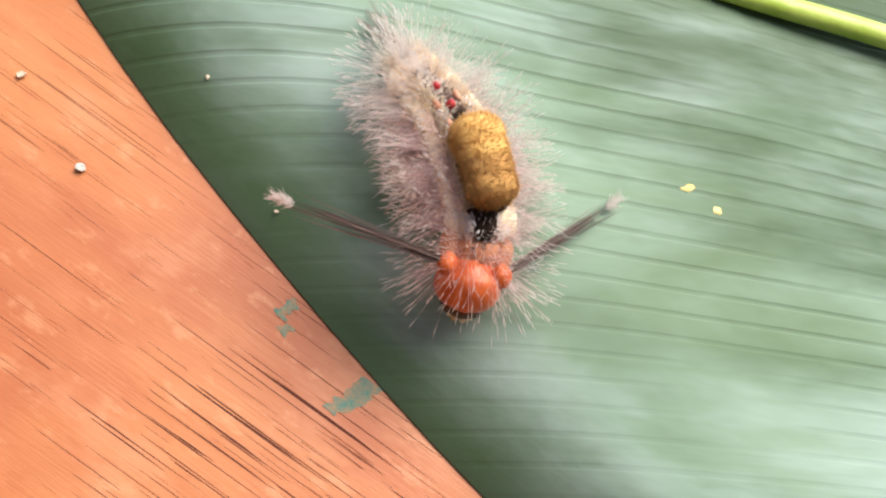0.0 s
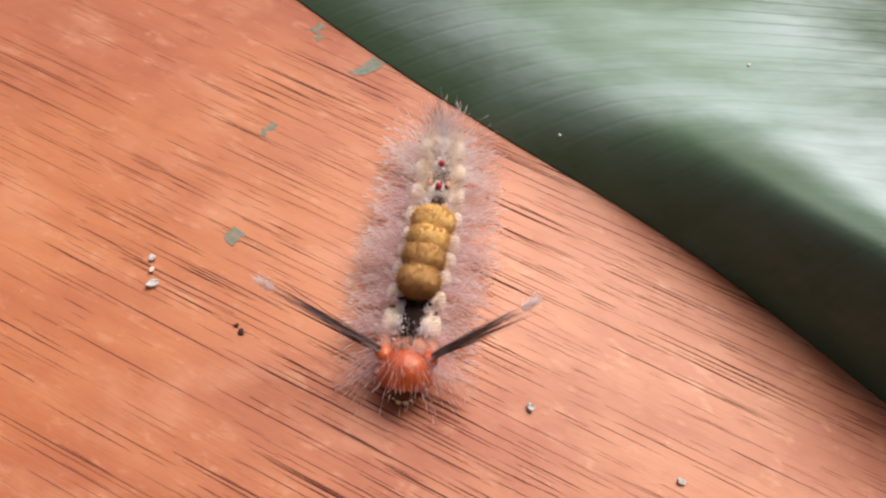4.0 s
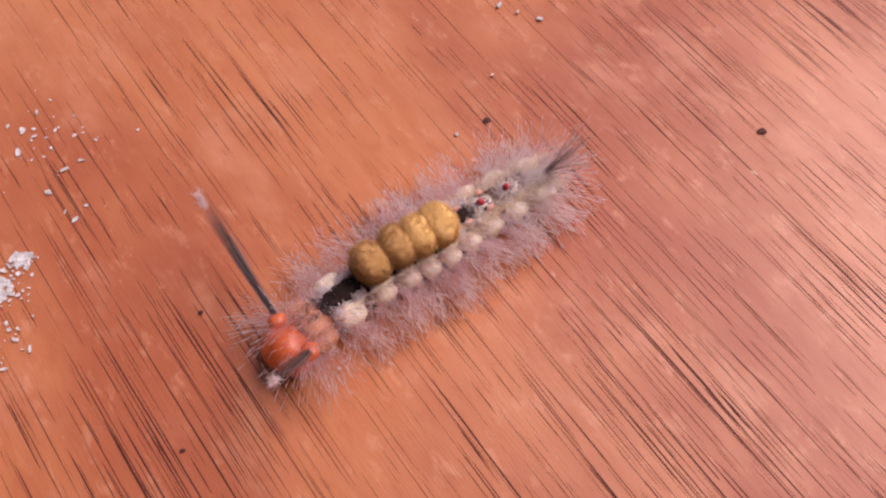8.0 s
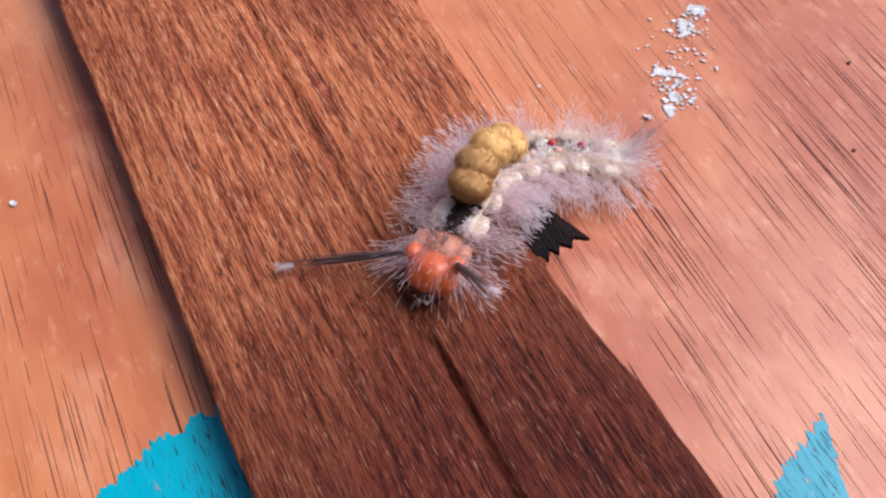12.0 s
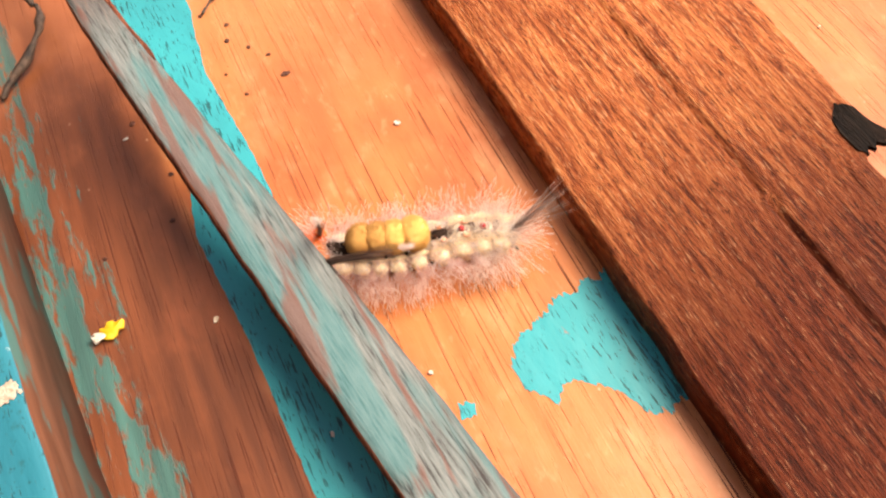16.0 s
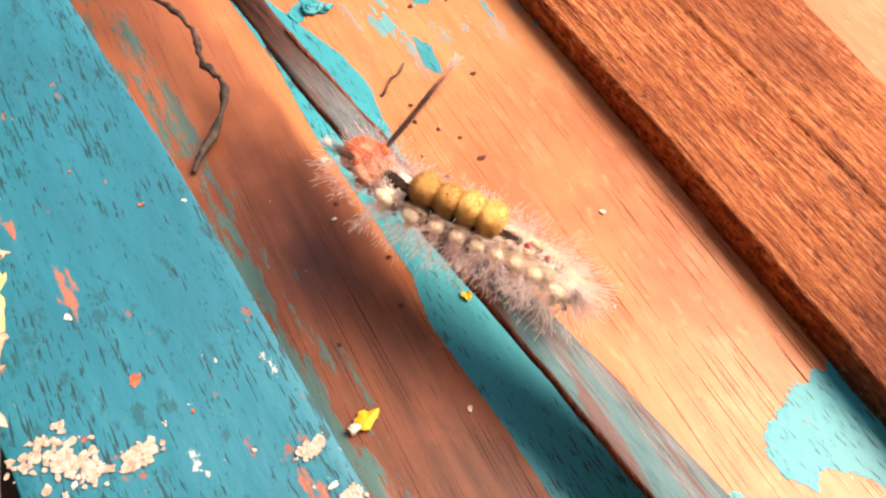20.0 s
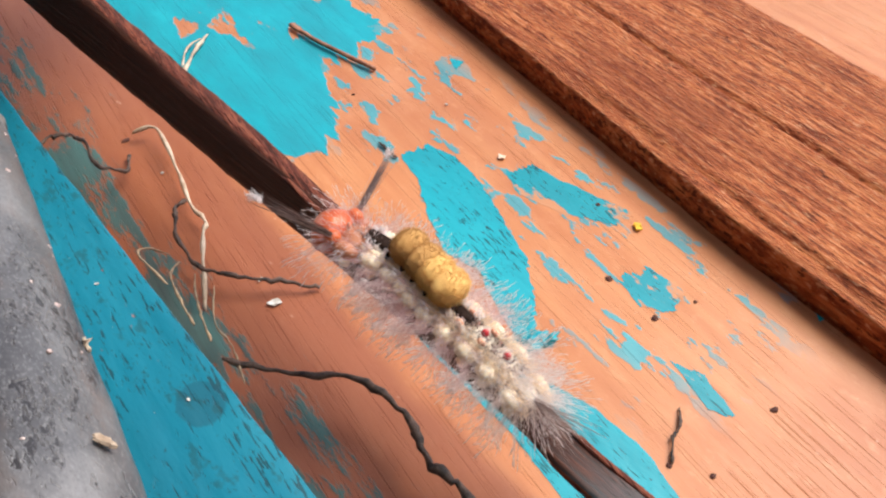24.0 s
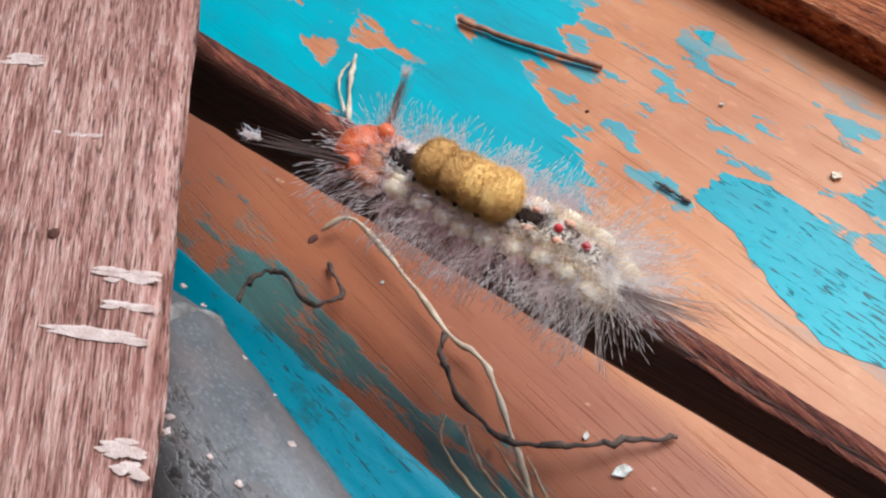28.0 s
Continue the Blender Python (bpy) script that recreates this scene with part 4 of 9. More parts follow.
part("timber", mesh("timber", *make_beam(), POST), beam)
SCUFFS = ((1.43, 1.0, 0.4, 0.06), (-0.3, 0.03, 0.5, 0.045), (-0.66, 0.03, 0.76, 0.04), (-1.26, 0.02, 0.32, 0.05), (-1.36, 0.0, 0.25, 0.04), (-0.48, 0.02, 0.5, 0.02), (-2.2, 0.1, 0.5, 0.04), (0.75, 0.5, 0.4, 0.02), (-3.0, 0.3, 0.5, 0.04))
for u, v, wide, thick in SCUFFS:
    # each scuff is a bundle of fine bruised fibres across the grain
    lines = []
    for _ in range(int(thick * 420)):
        a, uu, b = g.uniform(0, wide * 0.55), u + thick * g.uniform(-0.8, 0.8), g.uniform(0.2, 0.45) * wide
        lines.append(tube([beam_point(uu + 0.24 * (a + b * q) + 0.003 * g.normal(), v + a + b * q, 0.006) for q in (0, 0.3, 0.7, 1.0)], [0.003, 0.016, 0.015, 0.003], 4, 0.1))
    part("scratch", mesh("scratch", *join(*lines), SCRATCH, False), beam)
part("worm_hole", mesh("worm_hole", *moved(blob(0.04, 0.04, 0.02), *beam_point(0.1, 0.75, 0.0)), DIRT), beam)

# ---- small things on the bench ----
def lay(name, piece, mat, x, y, z, label, category, group, turn=0.0, tilt=0.0):
    return lone(name, mesh(name, *piece, mat, False), label, category, group, at=cm(x, y, z, tilt, 0, turn))


WHITES = ((12.67, 0.12, 0.06), (12.45, -0.03, 0.075), (12.56, 0.05, 0.04), (12.7, -3.49, 0.07), (12.59, -4.85, 0.05), (8.95, -0.69, 0.045), (9.79, 0.41, 0.035), (9.62, 0.2, 0.035),
          (9.54, 0.34, 0.04), (9.44, 0.08, 0.03), (8.77, -0.29, 0.04), (8.84, -0.48, 0.03), (8.13, -0.88, 0.035), (7.38, -1.6, 0.055), (7.42, -1.15, 0.03), (5.2, -2.2, 0.03),
          (2.35, -0.5, 0.05), (1.62, 0.42, 0.03), (5.79, -4.9, 0.07), (5.3, -4.9, 0.08), (-3.6, 1.9, 0.06), (-4.82, -1.12, 0.045), (-6.49, 0.58, 0.055), (-5.96, -1.19, 0.04),
          (-6.21, 4.32, 0.08), (-6.54, 3.45, 0.04), (-4.35, 0.76, 0.03), (-3.25, 9.48, 0.1), (-6.97, 9.22, 0.09), (-6.92, 9.64, 0.05), (-7.0, 12.2, 0.04), (-3.1, 10.9, 0.03), (16.58, 2.74, 0.05), (16.2, 1.95, 0.06))
for k, (x, y, s) in enumerate(WHITES):
    lay("white_crumb", flake(s * 0.6, (1.0, 1.7, 1.3)[k % 3], 0.012, 300 + k, 0.22), (WHITE, CREAM)[k % 5 == 2], x, y, 0.015, "small off-white husk crumb lying on the wood", "crumb", "crumbs on the wood", k * 47.0)
DARKS = ((12.34, -0.95, 0.05), (12.38, -0.88, 0.03), (11.11, -4.13, 0.06), (11.06, -4.56, 0.045), (9.57, -3.01, 0.055), (10.17, -0.03, 0.04), (10.16, -4.9, 0.04), (7.74, -1.22, 0.05),
         (6.18, -4.51, 0.09), (4.63, -1.03, 0.035), (3.86, -1.9, 0.03), (-3.7, 7.02, 0.085), (-3.73, 6.28, 0.065), (-3.68, 4.69, 0.05), (-4.86, 4.32, 0.065), (-4.66, 4.06, 0.05),
         (-4.44, 3.38, 0.07), (-4.99, 3.33, 0.05), (-3.19, 6.15, 0.035), (-4.49, 3.8, 0.04), (-5.09, 3.78, 0.035), (-5.0, 4.94, 0.05), (-4.76, 4.6, 0.04), (-6.25, 2.66, 0.06),
         (-6.4, 3.65, 0.065), (-6.46, 2.03, 0.04), (-7.3, 1.95, 0.05), (-2.9, 8.0, 0.05), (-7.1, 13.2, 0.07), (-4.0, 12.0, 0.04))
for k, (x, y, s) in enumerate(DARKS):
    lay("dirt_speck", blob(s * 0.62, s * (0.62, 0.85, 0.5)[k % 3], 0.016, 0.6, k, 9, 5), DIRT, x, y, 0.006, "tiny dark brown dirt speck stuck to the wood", "speck", "dirt specks on the wood", k * 61.0)

# dried white splash
pieces = []
for k in range(300):
    cx, cy, sp = ((3.45, 0.3, 0.1), (3.72, 0.4, 0.06), (2.9, -0.2, 0.12), (2.75, -0.45, 0.1), (4.4, 1.3, 0.3), (3.2, 0.05, 0.25))[k % 6]
    pieces.append(moved(flake(abs(g.normal(0.003, 0.009)) + 0.005, g.uniform(0.8, 2.4), 0.004, 500 + k, 0.12, 9), cx + g.normal(0, sp), cy + g.normal(0, sp), 0.012, Matrix.Rotation(g.uniform(0, 6), 4, "Z")))
for k in range(22):
    cx, cy = ((3.45, 0.3), (3.72, 0.4), (2.9, -0.2), (2.75, -0.45))[k % 4]
    pieces.append(moved(flake(g.uniform(0.03, 0.075), g.uniform(0.5, 1.6), 0.004, 900 + k, 0.05, 10), cx + g.normal(0, 0.05), cy + g.normal(0, 0.05), 0.006, Matrix.Rotation(g.uniform(0, 6), 4, "Z")))
lone("dried_splash", mesh("dried_splash", *join(*pieces), WHITE, False), "crusty white dried splash spattered on the wood", "splash", kind="stuff")

# flecks on the painted board
GFLECKS = ((-8.63, 1.72, 0.04, WHITE), (-8.16, 3.5, 0.05, WHITE), (-8.28, 0.19, 0.09, WHITE), (-8.37, 0.57, 0.07, WHITE), (-8.26, 0.03, 0.12, RUST), (-8.54, 3.66, 0.06, RUST),
           (-9.91, 1.45, 0.12, CREAM), (-10.15, 1.62, 0.1, CREAM), (-9.5, 1.25, 0.08, RUST), (-10.05, 1.27, 0.07, WHITE), (-8.99, 1.38, 0.05, RUST), (-9.58, 2.79, 0.09, WHITE), (-9.85, 1.6, 0.06, RUST),
           (-9.3, 1.9, 0.14, RUST), (-8.7, 0.8, 0.04, WHITE), (-8.5, -0.1, 0.05, WHITE), (-9.0, 4.4, 0.04, RUST), (-8.5, 7.6, 0.04, WHITE), (-8.6, 9.4, 0.04, WHITE))
for k, (x, y, s, q) in enumerate(GFLECKS):
    lay("paint_chip", flake(s * 0.42, 1.4, 0.005, 700 + k, 0.04, 13), q, x, y, 1.405, ("rust-red" if q is RUST else "off-white") + " loose paint chip on the turquoise board", "paint chip", "chips on the painted board", k * 53.0)

# scabs of old filler on the painted board
scabs = []
for k, (x, y, q) in enumerate(((-10.2, 1.66, 0.16), (-9.9, 1.33, 0.12), (-9.54, 1.24, 0.08), (-10.05, 1.5, 0.09), (-8.3, 0.55, 0.05), (-8.2, 0.02, 0.05))):
    scabs += [moved(flake(abs(g.normal(0.016, 0.016)) + 0.008, g.uniform(0.8, 1.8), 0.012, 1200 + 60 * k + i, 0.1, 9), x + q * g.normal(), y + q * 0.55 * g.normal(), 1.405, Matrix.Rotation(g.uniform(0, 6), 4, "Z")) for i in range(54)]
lone("filler_scabs", mesh("filler_scabs", *join(*scabs), SCAB, False), "cracked pinkish scabs of old filler on the turquoise board", "filler scabs", kind="stuff")

petal = group_thing("petal_scrap", "curled yellow petal scrap with a pale stub on the wood", "petal scrap", at=cm(-7.5, 1.03, 0.02))
part("petal", mesh("petal", *flake(0.15, 0.75, 0.008, 41, 0.45, 15), YELLOW), petal, "yellow petal")
part("stub", mesh("stub", *moved(flake(0.08, 0.8, 0.02, 47, 0.5, 11), -0.15, -0.03, 0.01), WHITE), petal)
lay("yellow_scrap", flake(0.06, 1.2, 0.015, 42, 0.4), YELLOW, -2.82, 7.39, 0.015, "tiny yellow petal scrap on the bench", "petal scrap", "")
lay("yellow_scrap", flake(0.07, 1.2, 0.015, 43, 0.4), YELLOW, -5.75, 1.75, 0.015, "tiny yellow petal scrap on the paint", "petal scrap", "")
lay("wood_fibre", tube([(0, 0, 0.02), (0.08, -0.02, 0.03), (0.17, -0.03, 0.02)], [0.012, 0.016, 0.01], 5), CREAM, 0.28, -1.44 - 0.25, 0.0, "short pale wood fibre beside the dark batten", "fibre", "")
knob = group_thing("dried_paint", "small lump of thick dried blue paint on the bench", "dried paint", at=cm(-5.0, 6.88, 0.02))
part("lump", mesh("lump", *join(blob(0.15, 0.1, 0.05, 1.1, 3, 20, 12), moved(blob(0.11, 0.06, 0.04, 1.1, 5, 18, 10), 0.13, -0.08, 0.01), moved(blob(0.06, 0.09, 0.05, 1.0, 9, 14, 10), -0.1, 0.06, 0.01)), PAINT), knob)

stick = smooth_path([(-3.78, 14.2, 0.06), (-3.66, 13.3, 0.07), (-3.42, 12.26, 0.06)], 6, 0.004, 3)
lone("brown_stick", mesh("brown_stick", *tube(stick, [0.036] * len(stick), 7), make_spotted("brown_stick_bark", (0.2, 0.075, 0.04), (0.42, 0.19, 0.11), 6)), "thin brown stick lying on the painted wood", "stick")

TWIGS = (
    ("dark_twig", [(-7.95, 8.3, 0.75), (-7.4, 7.75, 0.62), (-6.95, 7.42, 0.5), (-6.82, 6.75, 0.42), (-6.92, 6.26, 0.36), (-6.84, 5.85, 0.3), (-7.14, 5.4, 0.18), (-7.7, 4.9, 0.06)], 0.06, TWIG, "crooked dark dry twig on the wood"),
    ("dark_twig", [(-7.1, 11.15, 0.35), (-7.3, 10.95, 0.4), (-7.46, 10.6, 0.36), (-7.47, 10.09, 0.3), (-7.24, 9.74, 0.25), (-6.86, 9.39, 0.2), (-6.45, 9.05, 0.06)], 0.045, TWIG, "thin curled dark twig on the wood"),
    ("dark_twig", [(-8.2, 12.5, 1.0), (-7.95, 12.65, 0.9), (-7.74, 12.65, 0.7), (-7.7, 12.25, 0.5), (-7.4, 12.3, 0.25), (-7.2, 12.8, 0.06)], 0.04, TWIG, "hooked dark twig against the painted board"),
    ("dark_twig", [(-4.43, 5.31, 0.03), (-4.6, 5.16, 0.05), (-4.78, 5.1, 0.05), (-4.97, 4.93, 0.03)], 0.028, TWIG, "short thin dark twig on the wood"),
    ("dark_twig", [(-4.36, 10.83, 0.03), (-4.366, 10.6, 0.035), (-4.37, 10.39, 0.03)], 0.03, TWIG, "short thin dark twig on the painted wood"),
    ("straw", [(-7.0, 13.1, 0.15), (-6.72, 12.84, 0.25), (-6.88, 11.85, 0.24), (-7.03, 11.15, 0.2), (-7.03, 10.75, 0.22), (-7.2, 10.4, 0.4), (-7.4, 10.05, 0.3), (-7.66, 9.6, 0.06)], 0.045, STRAW, "bent pale dry straw on the wood"),
    ("straw", [(-5.75, 14.1, 0.05), (-5.35, 14.5, 0.08), (-4.95, 14.85, 0.05)], 0.05, STRAW, "short pale split straw on the painted wood"),
    ("straw", [(-5.7, 14.2, 0.1), (-5.4, 14.65, 0.09), (-5.1, 14.8, 0.06)], 0.03, STRAW, "short pale split straw on the painted wood"),
    ("grass_blade", [(-7.55, 10.5, 0.06), (-7.8, 10.0, 0.45), (-7.94, 9.3, 0.8), (-8.05, 8.5, 1.2)], 0.025, GRASS, "dry curled grass blade beside the board"),
    ("grass_blade", [(-7.5, 10.2, 0.06), (-7.7, 9.6, 0.4), (-7.85, 9.0, 0.7), (-8.0, 8.3, 1.1)], 0.022, GRASS, "dry curled grass blade beside the board"),
    ("grass_blade", [(-7.6, 10.7, 0.05), (-7.9, 10.3, 0.7), (-8.1, 9.6, 1.3), (-8.05, 9.0, 1.35)], 0.02, GRASS, "dry curled grass blade beside the board"),
    ("grass_blade", [(-7.4, 9.9, 0.04), (-7.7, 9.2, 0.25), (-7.75, 8.6, 0.5), (-7.95, 7.8, 0.9)], 0.02, GRASS, "dry curled grass blade beside the board"),
)
for k, (name, pts, r, q, label) in enumerate(TWIGS):
    line = smooth_path(pts, 7, 0.012 if q is TWIG and len(pts) > 4 else 0.004, 20 + k)
    radii = [r * 0.78 * (0.75 + 0.25 * math.sin(i * 0.9 + k)) * (0.55 if i in (0, len(line) - 1) else 1) * ((0.8 + 0.8 * i / len(line)) if k == 0 else 1) for i in range(len(line))]
    lone(name, mesh(name, *tube(line, radii, 7), q), label, name.replace("_", " "), "dry litter on the bench")

# crumbling wood beside the branch
HEAP = ((-10.42, 10.95, 1.5, 0.36), (-10.78, 10.2, 1.05, 0.4), (-11.15, 9.75, 0.8, 0.4), (-11.0, 9.3, 0.35, 0.3))
for k, (x, y, top, s) in enumerate(HEAP):
    chunk = group_thing("wood_chunk", "crumbly layered chunk of rotten pale wood beside the branch", "wood chunk", cm(x, y, -1.62, 0, 0, 25 * g.normal()), "rotten wood chunks")
    deep, core, across, rings = top + 1.62, [], 44, 64
    for j in range(rings + 1):
        for i in range(across):
            # ledges of harder wood stand out, the soft wood between is eaten away in pits
            z, a = deep * j / rings, 2 * math.pi * i / across
            cx, cy = math.cos(a), math.sin(a)
            dip = z + 0.05 * wobble(cx * 3 + k, cy * 3) + 0.1 * cx
            ledge = 0.13 * math.tanh(3 * math.sin(dip * 26)) + 0.08 * math.sin(dip * 61 + k)
            pit = -0.3 * max(0.0, wobble(cx * 9 + k * 2, cy * 9, z * 14) - 0.25)
            round_top = math.sqrt(max(0.0, 1 - max(0.0, (z - deep + 0.3) / 0.3) ** 3))
            rad = s * max(0.04, (1 + 0.3 * wobble(cx * 1.6 + k, cy * 1.6, z * 2.2) + ledge + pit)) * max(round_top, 0.04)
            core.append((rad * cx * 1.05, rad * cy, z + 0.03 * wobble(cx * 8, cy * 8, k)))
    faces = [(j * across + i, j * across + (i + 1) % across, (j + 1) * across + (i + 1) % across, (j + 1) * across + i) for j in range(rings) for i in range(across)]
    faces.append(tuple(rings * across + i for i in range(across)))
    part("core", mesh("core", core, faces, CRUMBLE, False), chunk)
    # loose splinters lie on its top and flanks
    for i in range(12):
        hx, hy, hz = s * g.uniform(0.06, 0.16), s * g.uniform(0.2, 0.5), s * g.uniform(0.03, 0.07)
        a, z = g.uniform(0, 2 * math.pi), deep - g.uniform(0.02, 0.5)
        box = [(sx * hx * g.uniform(0.55, 1.1), sy * hy * g.uniform(0.6, 1.1), sz * hz * g.uniform(0.7, 1.2)) for sz in (-1, 1) for sy in (-1, 1) for sx in (-1, 1)]
        turn = Matrix.Rotation(g.normal(0, 0.4), 4, "Z") @ Matrix.Rotation(g.normal(0, 0.2), 4, "Y") @ Matrix.Rotation(g.normal(0, 0.2), 4, "X")
        slat = moved((box, [(0, 2, 3, 1), (4, 5, 7, 6), (0, 1, 5, 4), (2, 6, 7, 3), (0, 4, 6, 2), (1, 3, 7, 5)]), 0.8 * s * math.cos(a), 0.8 * s * math.sin(a), z, turn)
        part("splinter", mesh("splinter", *slat, CRUMBLE, False), chunk)

# ---- the caterpillar ----
def hairs(name, roots, mat, r0=0.0028, seg=3, plume=False):
    """Setae: (root, direction, length, droop) each, thin tapering three-sided stalks; a plume swells before its tip."""
    verts, faces = [], []
    steps = [(0.0, 1.0), (0.45, 0.7), (0.8, 0.6), (0.92, 2.0)] if plume else [(k / seg, 1 - 0.55 * k / seg) for k in range(seg)]
    for root, d, length, droop in roots:
        d = Vector(d).normalized()
        u = d.cross(Vector((0.1, 0.2, 0.97))).normalized()
        v = d.cross(u)
        n = len(verts)
        for s, q in steps:
            c = Vector(root) + d * (length * s) + Vector((0, 0, -droop * length * s * s))
            for a in (0, 2.094, 4.189):
                verts.append(c + u * (r0 * q * math.cos(a)) + v * (r0 * q * math.sin(a)))
        verts.append(Vector(root) + d * length + Vector((0, 0, -droop * length)))
        m = len(steps)
        for k in range(m - 1):
            for i in range(3):
                q = (i + 1) % 3
                faces.append((n + 3 * k + i, n + 3 * k + q, n + 3 * k + 3 + q, n + 3 * k + 3 + i))
        for i in range(3):
            faces.append((n + 3 * (m - 1) + i, n + 3 * (m - 1) + (i + 1) % 3, n + 3 * m))
    if plume:
        # the swollen tip of each hair is white
        return mesh(name, verts, faces, (mat, HAIR_WHITE), True, ([0] * 6 + [1] * 6) * len(roots))
    return mesh(name, verts, faces, mat)


def pad(rx, ry, rz, square=0.6, rough=0.05, seed=0, nu=22, nv=14):
    """A cushion-like body: squarer than a ball."""
    faces, out = [], []
    for j in range(nv):
        for i in range(nu):
            q = (i + 1) % nu
            faces.append((j * nu + i, (j + 1) * nu + i, (j + 1) * nu + q, j * nu + q))
    faces += [tuple(range(nu)), tuple(nv * nu + i for i in range(nu))[::-1]]
    rings = [0.14 + (math.pi - 0.28) * j / nv for j in range(nv + 1)]
    for x, y, z in ((math.sin(a) * math.cos(2 * math.pi * i / nu), math.sin(a) * math.sin(2 * math.pi * i / nu), math.cos(a)) for a in rings for i in range(nu)):
        x, y, z = (math.copysign(abs(q) ** square, q) for q in (x, y, z))
        r = 1 + rough * wobble(x * 2.5 + seed, y * 2.5 + seed * 1.7, z * 2.5) + rough * 0.6 * wobble(x * 7 + seed, y * 7, z * 7)
        out.append((x * rx * r, y * ry * r, z * rz * r))
    return out, faces


caterpillar = group_thing("caterpillar", "hairy tussock caterpillar with tan back tufts and red head", "caterpillar")
g = rnd(77)
head = part("head", mesh("head", *blob(0.235, 0.2, 0.215, 0.06, 1, 24, 16), HEAD_RED), caterpillar, "glossy orange-red head")
part("face", mesh("face", *moved(blob(0.16, 0.105, 0.14, 0.05, 2, 16, 10), 0, 0.125, -0.05), FACE), head, "dark brown face")
for sx in (-1, 1):
    part("mouthpart", mesh("mouthpart", *join(moved(blob(0.026, 0.028, 0.022, 0.3, 3 + sx, 10, 7), 0.03 * sx, 0.222, -0.08), moved(blob(0.014, 0.016, 0.013, 0.3, 5, 8, 6), 0.07 * sx, 0.212, -0.05)), JAW), head, "cream mouthpart")
    part("collar_wart", mesh("collar_wart", *moved(blob(0.075, 0.085, 0.065, 0.15, 4, 14, 9), 0.19 * sx, -0.09, 0.12), HEAD_RED), head, "orange-red wart")
front = []
for k in range(20):
    # a thin mane over the head
    front.append(((0.13 * g.normal(), -0.16 + 0.05 * g.normal(), 0.15), (0.4 * g.normal(), 0.8 + 0.3 * g.normal(), 0.4 + 0.3 * g.normal()), g.uniform(0.2, 0.45), 0.35))
for k in range(100):
    a = g.choice([-1, 1]) * g.uniform(0.5, 1)
    front.append(((0.2 * a, g.uniform(-0.2, -0.08), 0.02 + 0.08 * g.random()), (1.4 * a + 0.3 * g.normal(), 0.8 + 0.5 * g.normal(), 0.25 + 0.4 * g.normal()), g.uniform(0.22, 0.55), 0.2))
part("head_hair", hairs("head_hair", front, HAIR_PALE, 0.0021, 3, True), head)

